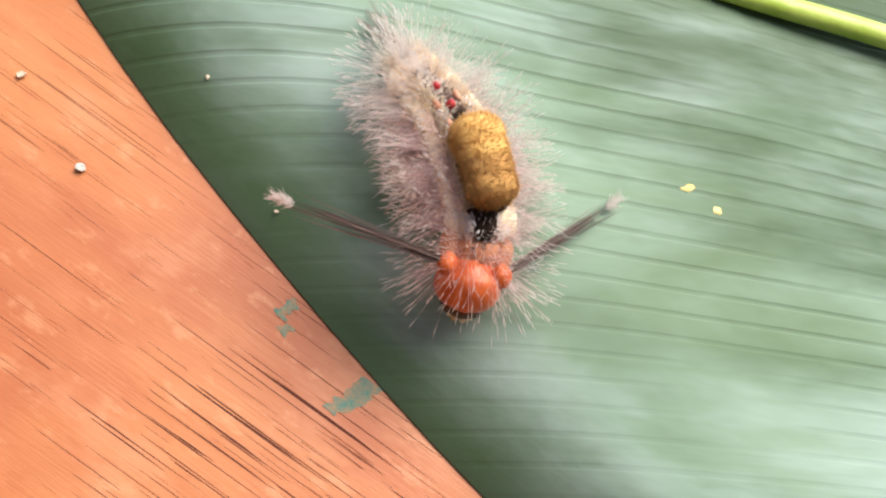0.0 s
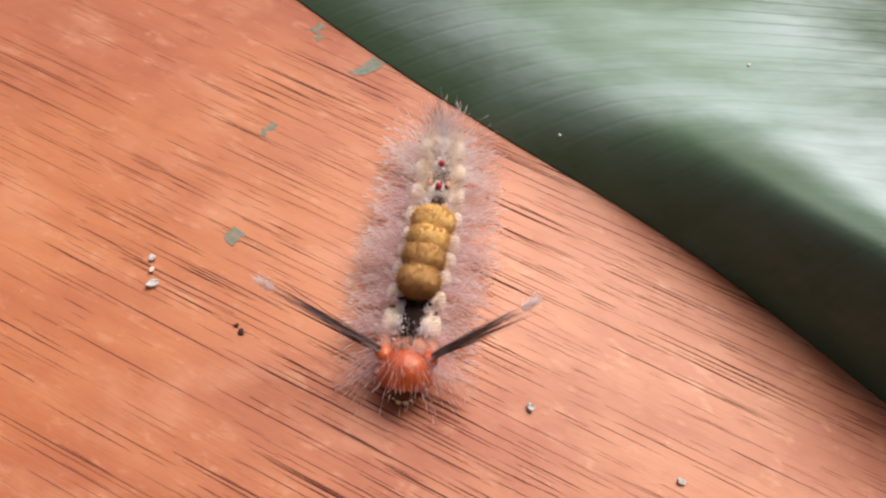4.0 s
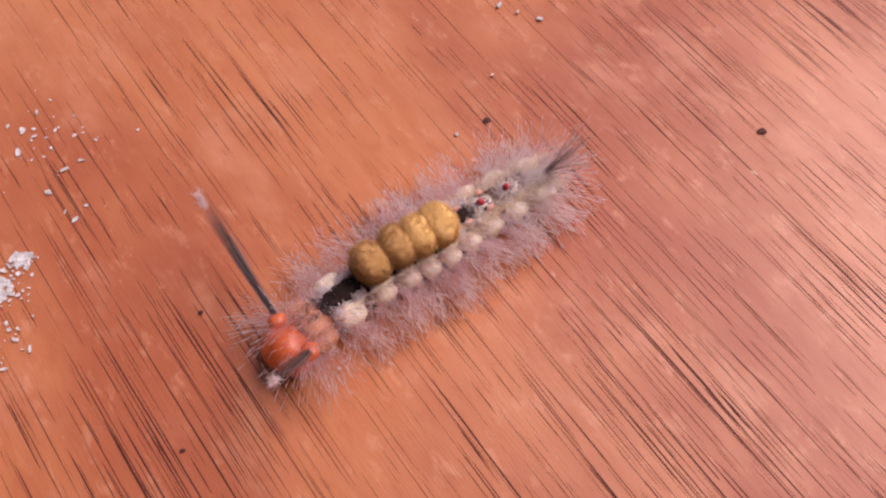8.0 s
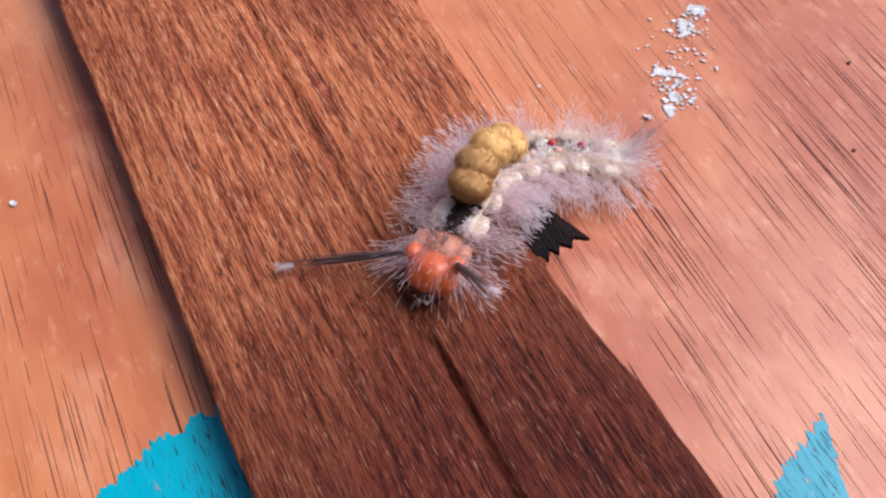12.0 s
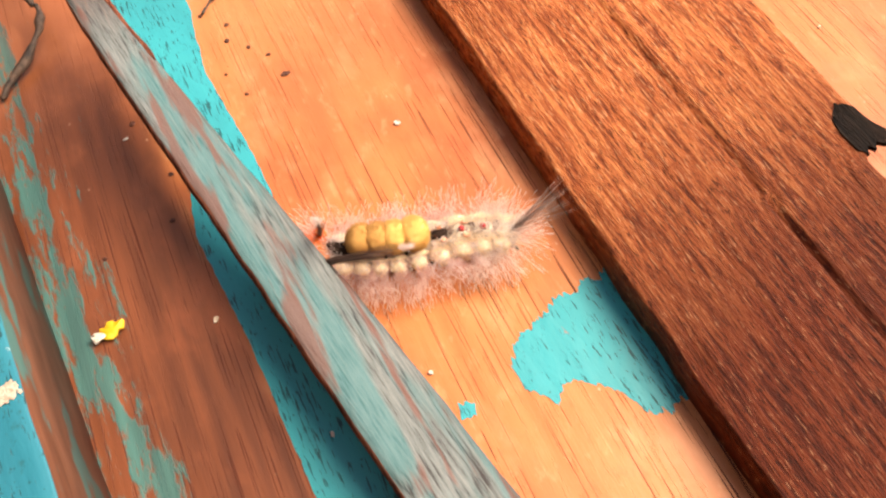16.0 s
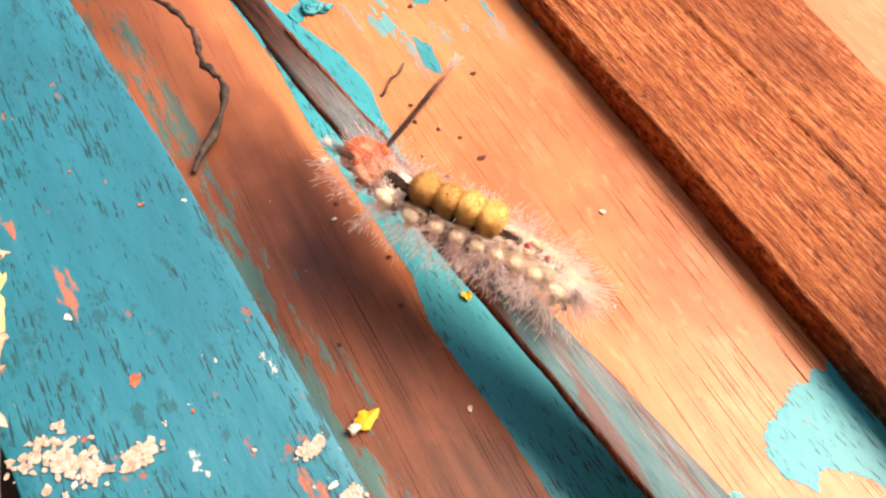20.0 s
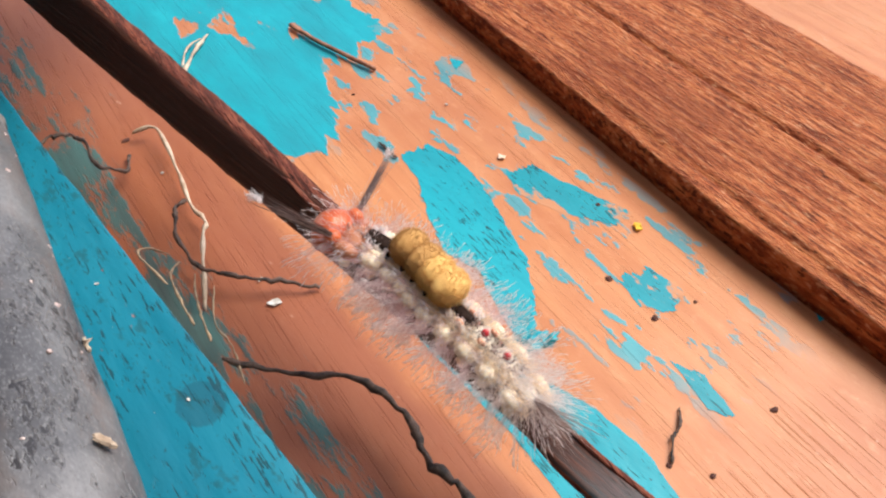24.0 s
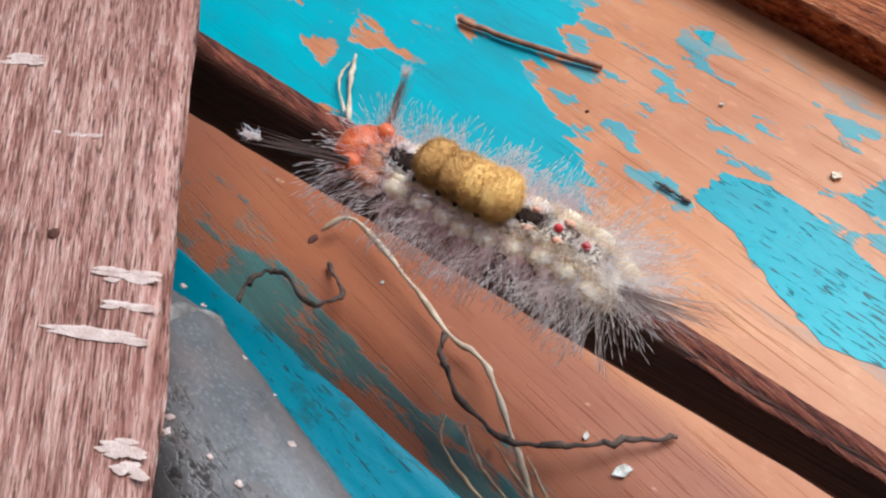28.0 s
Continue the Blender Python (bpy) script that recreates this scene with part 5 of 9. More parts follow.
segments = []
WIDE = (0.19, 0.185, 0.19, 0.195, 0.2, 0.2, 0.195, 0.19, 0.18, 0.15)
LONG = (0.21, 0.19, 0.15, 0.14, 0.14, 0.14, 0.15, 0.16, 0.17, 0.17)
for k in range(10):
    w, l = WIDE[k], LONG[k]
    body = part("body_segment", mesh("body_segment", *blob(w, l, w * 0.9, 0.06 if k else 0.02, k + 1, 20, 12), SKIN_ORANGE if k == 0 else SKIN_GREY), caterpillar, "orange-tan collar segment" if k == 0 else "cream-grey body segment")
    segments.append(body)
    for sx in (-1, 1):
        if k:
            # the pale scalloped band below the back, and the lobes that bear the long hairs
            part("side_band", mesh("side_band", *moved(blob(0.036 if k < 6 else 0.025, l * 0.86, 0.026 if k < 6 else 0.018, 0.35 if k < 6 else 0.2, k + 2 + sx, 16, 9), sx * w * 0.7, 0, w * (0.6 if k < 6 else 0.56)), SKIN_CREAM), body, "cream scalloped side band")
        part("wart", mesh("wart", *moved(pad(0.072, l * 0.62, 0.07, 0.85, 0.13, 5 + k + sx, 16, 9), sx * w * 1.0, 0.01, 0.05), SKIN_CREAM if k else SKIN_ORANGE), body, "cream side lobe" if k else "orange side lobe")
        part("wart", mesh("wart", *moved(blob(0.05, 0.06, 0.05, 0.15, 5, 10, 7), sx * w * 0.98, 0, -0.085), SKIN_CREAM), body)
        part("spiracle_patch", mesh("spiracle_patch", *moved(blob(0.024, 0.034, 0.034, 0.2, 6, 9, 6), sx * w * 1.04, -l * 0.85, -0.02), SPIRACLE), body)
        if k in (0, 1, 2, 4, 5, 6, 7, 9):
            part("leg", mesh("leg", *tube([(sx * 0.08, 0, -0.08), (sx * 0.1, 0.02, -0.16), (sx * 0.09, 0.03, -0.215)], [0.045, 0.04, 0.03], 8), SKIN_CREAM), body, "stubby leg")
    if k in (1, 6):
        part("dorsal_patch", mesh("dorsal_patch", *moved(pad(w * (0.44 if k == 1 else 0.3), l * (1.0 if k == 1 else 0.7), 0.05, 0.8, 0.4, 7, 16, 9), 0, 0.0, w * 0.8), SKIN_BLACK), body, "velvet-black back patch")
    if k in (0, 1, 6, 7, 8):
        dark = [((w * 0.4 * g.uniform(-1, 1), g.uniform(-l, l), w * 0.84), (0.5 * g.normal(), 0.5 * g.normal(), 0.6), g.uniform(0.03, 0.08), 0.3) for _ in range({1: 150, 6: 110}.get(k, 45))]
        part("dorsal_scaling", hairs("dorsal_scaling", dark, HAIR_DARK, 0.007, 2), body, "dark brown scaling on the back")
    for sx in (-1, 1):
        if k in (1, 6):
            tuft = []
            for y0 in (-0.6 * l, 0.5 * l):
                tuft += [((sx * w * 0.52 + 0.022 * g.normal(), y0 + 0.04 * g.normal(), w * 0.76 + 0.02 * g.normal()), (sx * 0.5 + 0.4 * g.normal(), g.normal() * 0.5, 0.9), g.uniform(0.03, 0.08), 0.2) for _ in range(70)]
            part("scale_tuft", hairs("scale_tuft", tuft, HAIR_WHITE, 0.011, 2), body, "white scale tuft")
    if k in (7, 8):
        part("red_wart", mesh("red_wart", *moved(blob(0.034, 0.036, 0.04, 0.1, 8, 12, 8), 0, 0.0, w * 0.93), RED), body, "shiny dark red wart")
    if k in (6, 7):
        for sx in (-1, 1):
            part("pink_wart", mesh("pink_wart", *moved(blob(0.026, 0.045, 0.03, 0.1, 8, 12, 8), 0.085 * sx, -0.04, w * 0.86), PINK), body, "pink wart")
    if 2 <= k <= 5:
        # a dense flat-topped brush stands on the back
        dim = 1.0 if k < 5 else 1.06
        core = []
        for x, y, z in pad(0.168 * dim, 0.142, 0.155, 0.95, 0.06, k * 2.3)[0]:
            spread = 1.0 + 0.14 * min(max(z + 0.05, 0) / 0.16, 1.0)
            core.append((x * spread, y * spread, z + w + 0.09))
        tan = k > 3
        brush = part("back_brush", mesh("back_brush", core, pad(1, 1, 1)[1], BRUSH_CORE if tan else BRUSH_CORE_DARK), body, "dense tan brush of hair" if tan else "dense brown brush of hair")
        dense = []
        for _ in range(5200):
            # short hairs stand out all over the brush like velvet
            d = Vector((g.normal(), g.normal(), g.normal())).normalized()
            x, y, z = (math.copysign(abs(q) ** 0.95, q) * size for q, size in zip(d, (0.168 * dim, 0.142, 0.155)))
            if z < -0.09:
                continue
            spread = 1.0 + 0.14 * min(max(z + 0.05, 0) / 0.16, 1.0)
            p = Vector((x * spread, y * spread, z + w + 0.09))
            d = d + Vector((0.25 * g.normal(), 0.25 * g.normal(), 0.3 + 0.15 * g.normal()))
            dense.append((p - d * 0.012, d, g.uniform(0.02, 0.042) + (0.03 * g.random() if g.random() < 0.25 else 0), 0.0))
        part("brush_hair", hairs("brush_hair", dense, HAIR_TAN if tan else HAIR_BROWN, 0.0026, 2), brush)
        part("gap", mesh("gap", *moved(blob(w * 0.8, 0.03, 0.07, 0.2, 9, 12, 7), 0, l * 0.85, w * 0.8), SKIN_BLACK), body, "black gap between brushes")
    if k:
        wool = []
        for _ in range(340 if k > 5 else 50):
            a = g.choice([-1, 1]) * (g.uniform(0.35, 1.25) if k > 5 else g.uniform(0.7, 1.35))
            wool.append(((w * math.sin(a), g.uniform(-l, l), w * 0.9 * math.cos(a)), (math.sin(a) + 0.4 * g.normal(), 0.45 * g.normal() - 0.3, math.cos(a) * 0.7 + 0.2 * g.normal()), g.uniform(0.05, 0.15), 0.2))
        part("wool", hairs("wool", wool, HAIR_WOOL, 0.0032, 3), body, "short cream wool")
    # the fringe: bursts of long plumed hairs from the lobes of both sides
    fringe = []
    for sx in (-1, 1):
        for row, (z0, lift, most) in enumerate(((0.03, 0.16, 0.52), (-0.08, -0.04, 0.46))):
            for _ in range(6 if k else 3):
                # each burst is a small bundle
                y0, dy, dz = l * 0.7 * g.uniform(-1, 1), 0.5 * g.normal() + (0.25 if k == 0 else -0.25 if k > 7 else 0), lift + (0.28, 0.14)[row] * g.normal()
                for _ in range(10):
                    fringe.append(((sx * w * 1.06, y0 + 0.02 * g.normal(), z0 + 0.015 * g.normal()), (sx, dy + 0.17 * g.normal(), dz + 0.1 * g.normal()), g.uniform(0.45, 1.0) * most, g.uniform(0.0, 0.25 if row == 0 else 0.1)))
        for _ in range(34):
            fringe.append(((sx * w * g.uniform(0.6, 0.95), g.uniform(-l, l), w * 0.6), (sx * 0.75, g.normal() * 0.45, 0.6 + 0.3 * g.normal()), g.uniform(0.12, 0.36), 0.15))
    if k == 0:
        for _ in range(150):
            a = g.uniform(-1.3, 1.3)
            fringe.append(((w * math.sin(a), g.uniform(-l, l * 0.6), w * 0.88 * math.cos(a)), (math.sin(a), 0.5 * g.normal(), 0.8 * math.cos(a)), g.uniform(0.06, 0.16), 0.2))
        for _ in range(40):
            # the collar's hairs arch over the head
            a = g.uniform(-1, 1)
            fringe.append(((0.17 * a, 0.08 + 0.05 * g.normal(), w * 0.9 * math.sqrt(1 - 0.8 * a * a)), (0.8 * a + 0.25 * g.normal(), 0.9 + 0.2 * g.normal(), 0.35 + 0.2 * g.normal()), g.uniform(0.25, 0.55), 0.35))
    if k > 7:
        for _ in range(110):
            fringe.append(((w * 0.7 * g.uniform(-1, 1), g.uniform(-l, l), w * 0.75), (0.5 * g.normal(), -0.5 + 0.4 * g.normal(), 0.5), g.uniform(0.12, 0.34), 0.3))
    if k > 7 or k == 0:
        for _ in range(170 if k == 9 else 90 if k else 36):
            way = -1 if k > 7 else 1
            fringe.append(((0.1 * g.normal(), way * l * 0.5, 0.05 + 0.06 * g.normal()), (0.6 * g.normal(), way * 0.9, 0.4 + 0.35 * g.normal()), g.uniform(0.2, 0.5), 0.15))
    part("fringe_hair", hairs("fringe_hair", fringe, HAIR_WHITE if k > 7 else HAIR_PALE, 0.0021, 3, True), body, "pale fringe of long plumed hairs")

pencils = []
for k, (length, n) in enumerate(((1.25, 44), (1.25, 44), (0.95, 60))):
    strands = []
    for _ in range(n):
        a, q = g.uniform(0, 2 * math.pi), math.sqrt(g.random())
        fan = 0.028 if k < 2 else 0.1
        strands.append(((0.03 * q * math.cos(a), 0.0, 0.026 * q * math.sin(a)), (fan * g.normal(), 1.0, fan * g.normal()), length * g.uniform(0.45, 1.0) ** 0.6, 0.02 if k < 2 else 0.05))
    pencil = part("hair_pencil", hairs("hair_pencil", strands, HAIR_DARK if k < 2 else HAIR_DUSTY, 0.004 if k < 2 else 0.0028, 4), caterpillar, "long grey-brown hair pencil")
    pencils.append(pencil)
    if k < 2:
        tuft = [((0.012 * g.normal(), length * g.uniform(0.86, 0.98), 0.012 * g.normal()), (0.5 * g.normal(), 0.9, 0.5 * g.normal()), g.uniform(0.04, 0.1), 0) for _ in range(110)]
        part("pencil_tip", hairs("pencil_tip", tuft, HAIR_WHITE, 0.0032, 2), pencil, "pale plume at the tip")


def motions():
    walk(caterpillar, [
        (0, pose(0.17341, -0.00459, 0.00951, 0.0, 0.0, 137.0)), (0.5, pose(0.17235, -0.00661, 0.00944, 0.0, 0.0, 130.0)),
        (1, pose(0.16934, -0.00918, 0.00890, 0.0, 0.0, 120.4)), (1.5, pose(0.16560, -0.01153, 0.00820, 0.0, 0.0, 117.7)),
        (2, pose(0.16244, -0.01291, 0.00724, 0.0, 0.0, 117.6)), (2.5, pose(0.16006, -0.01564, 0.00627, 0.0, 0.0, 121.4)),
        (3, pose(0.15487, -0.01823, 0.00309, 0.0, 0.0, 118.7)), (3.5, pose(0.14511, -0.02053, 0.00216, 0.0, 0.0, 109.0)),
        (4, pose(0.13588, -0.02152, 0.00216, 0.0, 0.0, 99.9)), (4.5, pose(0.12659, -0.02253, 0.00216, 0.0, 0.0, 90.7)),
        (5, pose(0.11729, -0.02353, 0.00216, 0.0, 0.0, 81.9)), (5.5, pose(0.10799, -0.02462, 0.00216, 0.0, 0.0, 71.1)),
        (6, pose(0.09932, -0.02316, 0.00216, 0.0, 0.0, 89.2)), (6.5, pose(0.09150, -0.02286, 0.00216, 0.0, 0.0, 94.9)),
        (7, pose(0.08248, -0.02288, 0.00216, 0.0, 0.0, 74.6)), (8, pose(0.06331, -0.01917, 0.00216, 0.0, 0.0, 78.8)),
        (8.5, pose(0.05361, -0.01686, 0.00216, 0.0, 0.0, 72.5)), (9, pose(0.04321, -0.01577, 0.00216, 0.0, 0.0, 87.1)),
        (9.5, pose(0.03394, -0.01356, 0.00216, 0.0, 0.0, 73.0)), (10, pose(0.02585, -0.01019, 0.00216, 0.0, 0.0, 62.1)),
        (10.5, pose(0.02007, -0.00871, 0.00216, 0.0, 0.0, 73.8)), (11, pose(0.01534, -0.00711, 0.00307, 0.0, 0.0, 62.8)),
        (11.5, pose(0.01011, -0.00517, 0.00597, 0.0, 0.0, 95.3)), (12, pose(0.00217, -0.00672, 0.00805, 0.0, 0.0, 111.4)),
        (12.5, pose(-0.00357, -0.00894, 0.00682, 0.0, 0.0, 112.7)), (13, pose(-0.01069, -0.01193, 0.00676, 0.0, 0.0, 100.1)),
        (13.5, pose(-0.01642, -0.01051, 0.00676, 0.0, 0.0, 82.5)), (14, pose(-0.02218, -0.00781, 0.00676, 0.0, 0.0, 77.3)),
        (14.5, pose(-0.02804, -0.00520, 0.00331, 0.0, 0.0, 72.4)), (15, pose(-0.03390, -0.00259, 0.00216, 0.0, 0.0, 67.7)),
        (15.5, pose(-0.03984, -0.00004, 0.00216, 0.0, 0.0, 61.3)), (16, pose(-0.04491, 0.00172, 0.00220, 0.0, 0.0, 68.5)),
        (16.5, pose(-0.04881, 0.00089, 0.00332, 0.0, 0.0, 65.8)), (17, pose(-0.05141, 0.00242, 0.00696, 0.0, 0.0, 30.6)),
        (17.5, pose(-0.05191, 0.00800, 0.01096, 0.0, 0.0, 63.2)), (18, pose(-0.05162, 0.00850, 0.01250, 0.0, 0.0, 66.0)),
        (18.5, pose(-0.05584, 0.01206, 0.01333, 0.0, 0.0, 33.5)), (19, pose(-0.05700, 0.01512, 0.01283, 0.0, 0.0, 24.1)),
        (19.5, pose(-0.05829, 0.01783, 0.01272, 0.0, 0.0, 35.8)), (20, pose(-0.05863, 0.01869, 0.01280, 0.0, 0.0, 33.6)),
        (20.5, pose(-0.05723, 0.01864, 0.01279, 0.0, 0.0, 30.4)), (21, pose(-0.05830, 0.02743, 0.01356, 0.0, 0.0, 26.3)),
        (21.5, pose(-0.05931, 0.03609, 0.01432, 0.0, 0.0, 23.8)), (22, pose(-0.06032, 0.04474, 0.01507, 0.0, 0.0, 21.0)),
        (22.5, pose(-0.06132, 0.05343, 0.01580, 0.0, 0.0, 18.3)), (23, pose(-0.06379, 0.05914, 0.01699, 0.0, 0.0, 30.7)),
        (23.5, pose(-0.06518, 0.06406, 0.01797, 0.0, 0.0, 8.8)), (24, pose(-0.06410, 0.06887, 0.01893, 0.0, 0.0, 2.2)),
        (24.5, pose(-0.06476, 0.07315, 0.01979, 0.0, 0.0, 20.9)), (25, pose(-0.06537, 0.07713, 0.02062, 0.0, 0.0, 26.6)),
        (25.5, pose(-0.06679, 0.08183, 0.02126, 0.0, 0.0, 24.4)), (26, pose(-0.06690, 0.08694, 0.02151, 0.0, 0.0, 19.4)),
        (27, pose(-0.06835, 0.09776, 0.02205, 0.0, 0.0, 4.7)), (27.5, pose(-0.06851, 0.10240, 0.02228, 0.0, 0.0, 8.4)),
        (28, pose(-0.06743, 0.10684, 0.02250, 0.0, 0.0, 8.5)),
    ])
    walk(head, [
        (0, pose(0.00233, 0.00774, -0.00147, -12.6, -0.0, -27.5)), (0.5, pose(-0.00028, 0.01002, -0.00133, -5.3, 0.1, 10.3)),
        (1, pose(-0.00268, 0.01060, -0.00138, -6.9, 0.2, 17.8)), (1.5, pose(-0.00164, 0.01261, -0.00544, -32.0, 0.3, 5.2)),
        (2, pose(-0.00366, 0.01522, -0.00508, -8.6, 0.5, 8.4)), (2.5, pose(0.00003, 0.01489, -0.00411, -0.3, 0.6, -7.8)),
        (3, pose(0.00388, 0.01437, -0.00092, -0.0, 0.8, -31.8)), (3.5, pose(-0.00111, 0.01176, 0.00000, -0.0, 0.9, 19.3)),
        (4, pose(-0.00064, 0.01151, 0.00000, 0.0, 1.0, 7.1)), (4.5, pose(-0.00018, 0.01165, 0.00000, 0.0, 1.1, -0.2)),
        (5, pose(0.00025, 0.01222, 0.00000, 0.0, 1.2, -5.2)), (5.5, pose(0.00006, 0.01320, -0.00000, -0.0, 1.4, -6.8)),
        (6, pose(-0.00086, 0.01245, -0.00000, -0.0, 1.5, 4.2)), (6.5, pose(-0.00041, 0.01308, -0.00000, -0.0, 1.6, 0.3)),
        (7, pose(-0.00074, 0.01404, -0.00000, -0.0, 1.8, 6.6)), (8, pose(-0.00217, 0.01346, 0.00000, -0.0, 2.0, 16.7)),
        (8.5, pose(-0.00168, 0.01513, -0.00000, -0.0, 2.1, 9.0)), (9, pose(-0.00054, 0.01346, -0.00000, -0.0, 2.3, 10.5)),
        (9.5, pose(0.00072, 0.01371, -0.00000, -0.0, 2.4, -7.5)), (10, pose(-0.00142, 0.01352, 0.00000, -0.0, 2.5, 15.4)),
        (10.5, pose(0.00239, 0.01178, 0.00092, 14.1, 2.5, -23.1)), (10.67, pose(0.00022, 0.01051, 0.00209, 21.1, 5.9, 3.5)),
        (10.83, pose(-0.00195, 0.00923, 0.00326, 28.9, 5.8, 30.4)), (11, pose(-0.00412, 0.00796, 0.00443, 35.8, 2.2, 57.1)),
        (11.5, pose(-0.00112, 0.01107, 0.00082, -1.2, 2.9, -1.9)), (12, pose(-0.00197, 0.00990, -0.00125, -2.5, 3.0, 15.8)),
        (12.5, pose(0.00090, 0.01253, -0.00002, 0.0, 3.1, -18.5)), (13, pose(0.00433, 0.01017, 0.00000, 0.0, 3.3, -33.2)),
        (13.5, pose(0.00567, 0.01024, -0.00184, -24.6, 3.1, -50.6)), (14, pose(0.00431, 0.01145, -0.00460, -4.7, 3.5, -33.6)),
        (14.5, pose(0.00299, 0.01240, -0.00115, 0.0, 3.6, -20.8)), (15, pose(0.00157, 0.01320, 0.00000, 0.0, 3.7, -8.4)),
        (15.5, pose(-0.00029, 0.01381, 0.00000, -0.0, 3.9, 6.9)), (16, pose(0.00109, 0.00945, 0.00080, 14.9, 3.9, -9.4)),
        (16.5, pose(0.00146, 0.00543, 0.01018, 80.0, -30.6, -27.3)), (17, pose(0.00129, 0.00582, 0.00724, 52.0, -10.1, 19.9)),
        (17.5, pose(0.00260, 0.00590, 0.00504, 51.9, -9.5, 0.1)), (18, pose(0.00502, 0.00872, 0.00430, 52.4, -9.5, -2.9)),
        (18.5, pose(-0.00188, 0.01174, 0.00367, 46.8, 0.7, 44.6)), (19, pose(-0.00209, 0.01119, 0.00337, 45.4, 14.7, 61.8)),
        (19.5, pose(-0.00503, 0.01075, 0.00051, 2.0, 16.0, 31.7)), (20, pose(0.00330, 0.01323, 0.00112, 5.2, 14.9, -31.5)),
        (20.5, pose(0.00479, 0.01423, 0.00129, 5.1, 13.9, -33.3)), (21, pose(0.00307, 0.01374, 0.00151, 6.4, 13.9, -21.0)),
        (21.5, pose(0.00181, 0.01319, 0.00174, 7.7, 13.9, -10.2)), (22, pose(0.00052, 0.01256, 0.00198, 8.9, 13.8, 2.0)),
        (22.5, pose(-0.00068, 0.01180, 0.00225, 9.6, 13.8, 18.7)), (23, pose(0.00055, 0.00962, 0.00171, 11.0, 12.9, -8.9)),
        (23.5, pose(0.00059, 0.00935, 0.00187, 11.3, 12.1, 5.3)), (24, pose(-0.00262, 0.01014, 0.00201, 10.6, 11.2, 22.8)),
        (24.5, pose(0.00230, 0.01310, 0.00168, 3.4, 10.6, -16.0)), (25, pose(0.00435, 0.01075, 0.00097, 2.9, 9.7, -28.5)),
        (25.5, pose(0.00312, 0.01105, 0.00056, 2.9, 8.8, -16.1)), (26, pose(0.00289, 0.01094, 0.00056, 2.8, 8.0, -5.8)),
        (27, pose(-0.00030, 0.00856, 0.00043, 3.0, -16.0, -8.3)), (27.5, pose(0.00067, 0.00969, 0.00048, 2.8, -14.0, 12.1)),
        (28, pose(-0.00002, 0.01100, 0.00054, 2.9, 6.0, -4.3)),
    ])
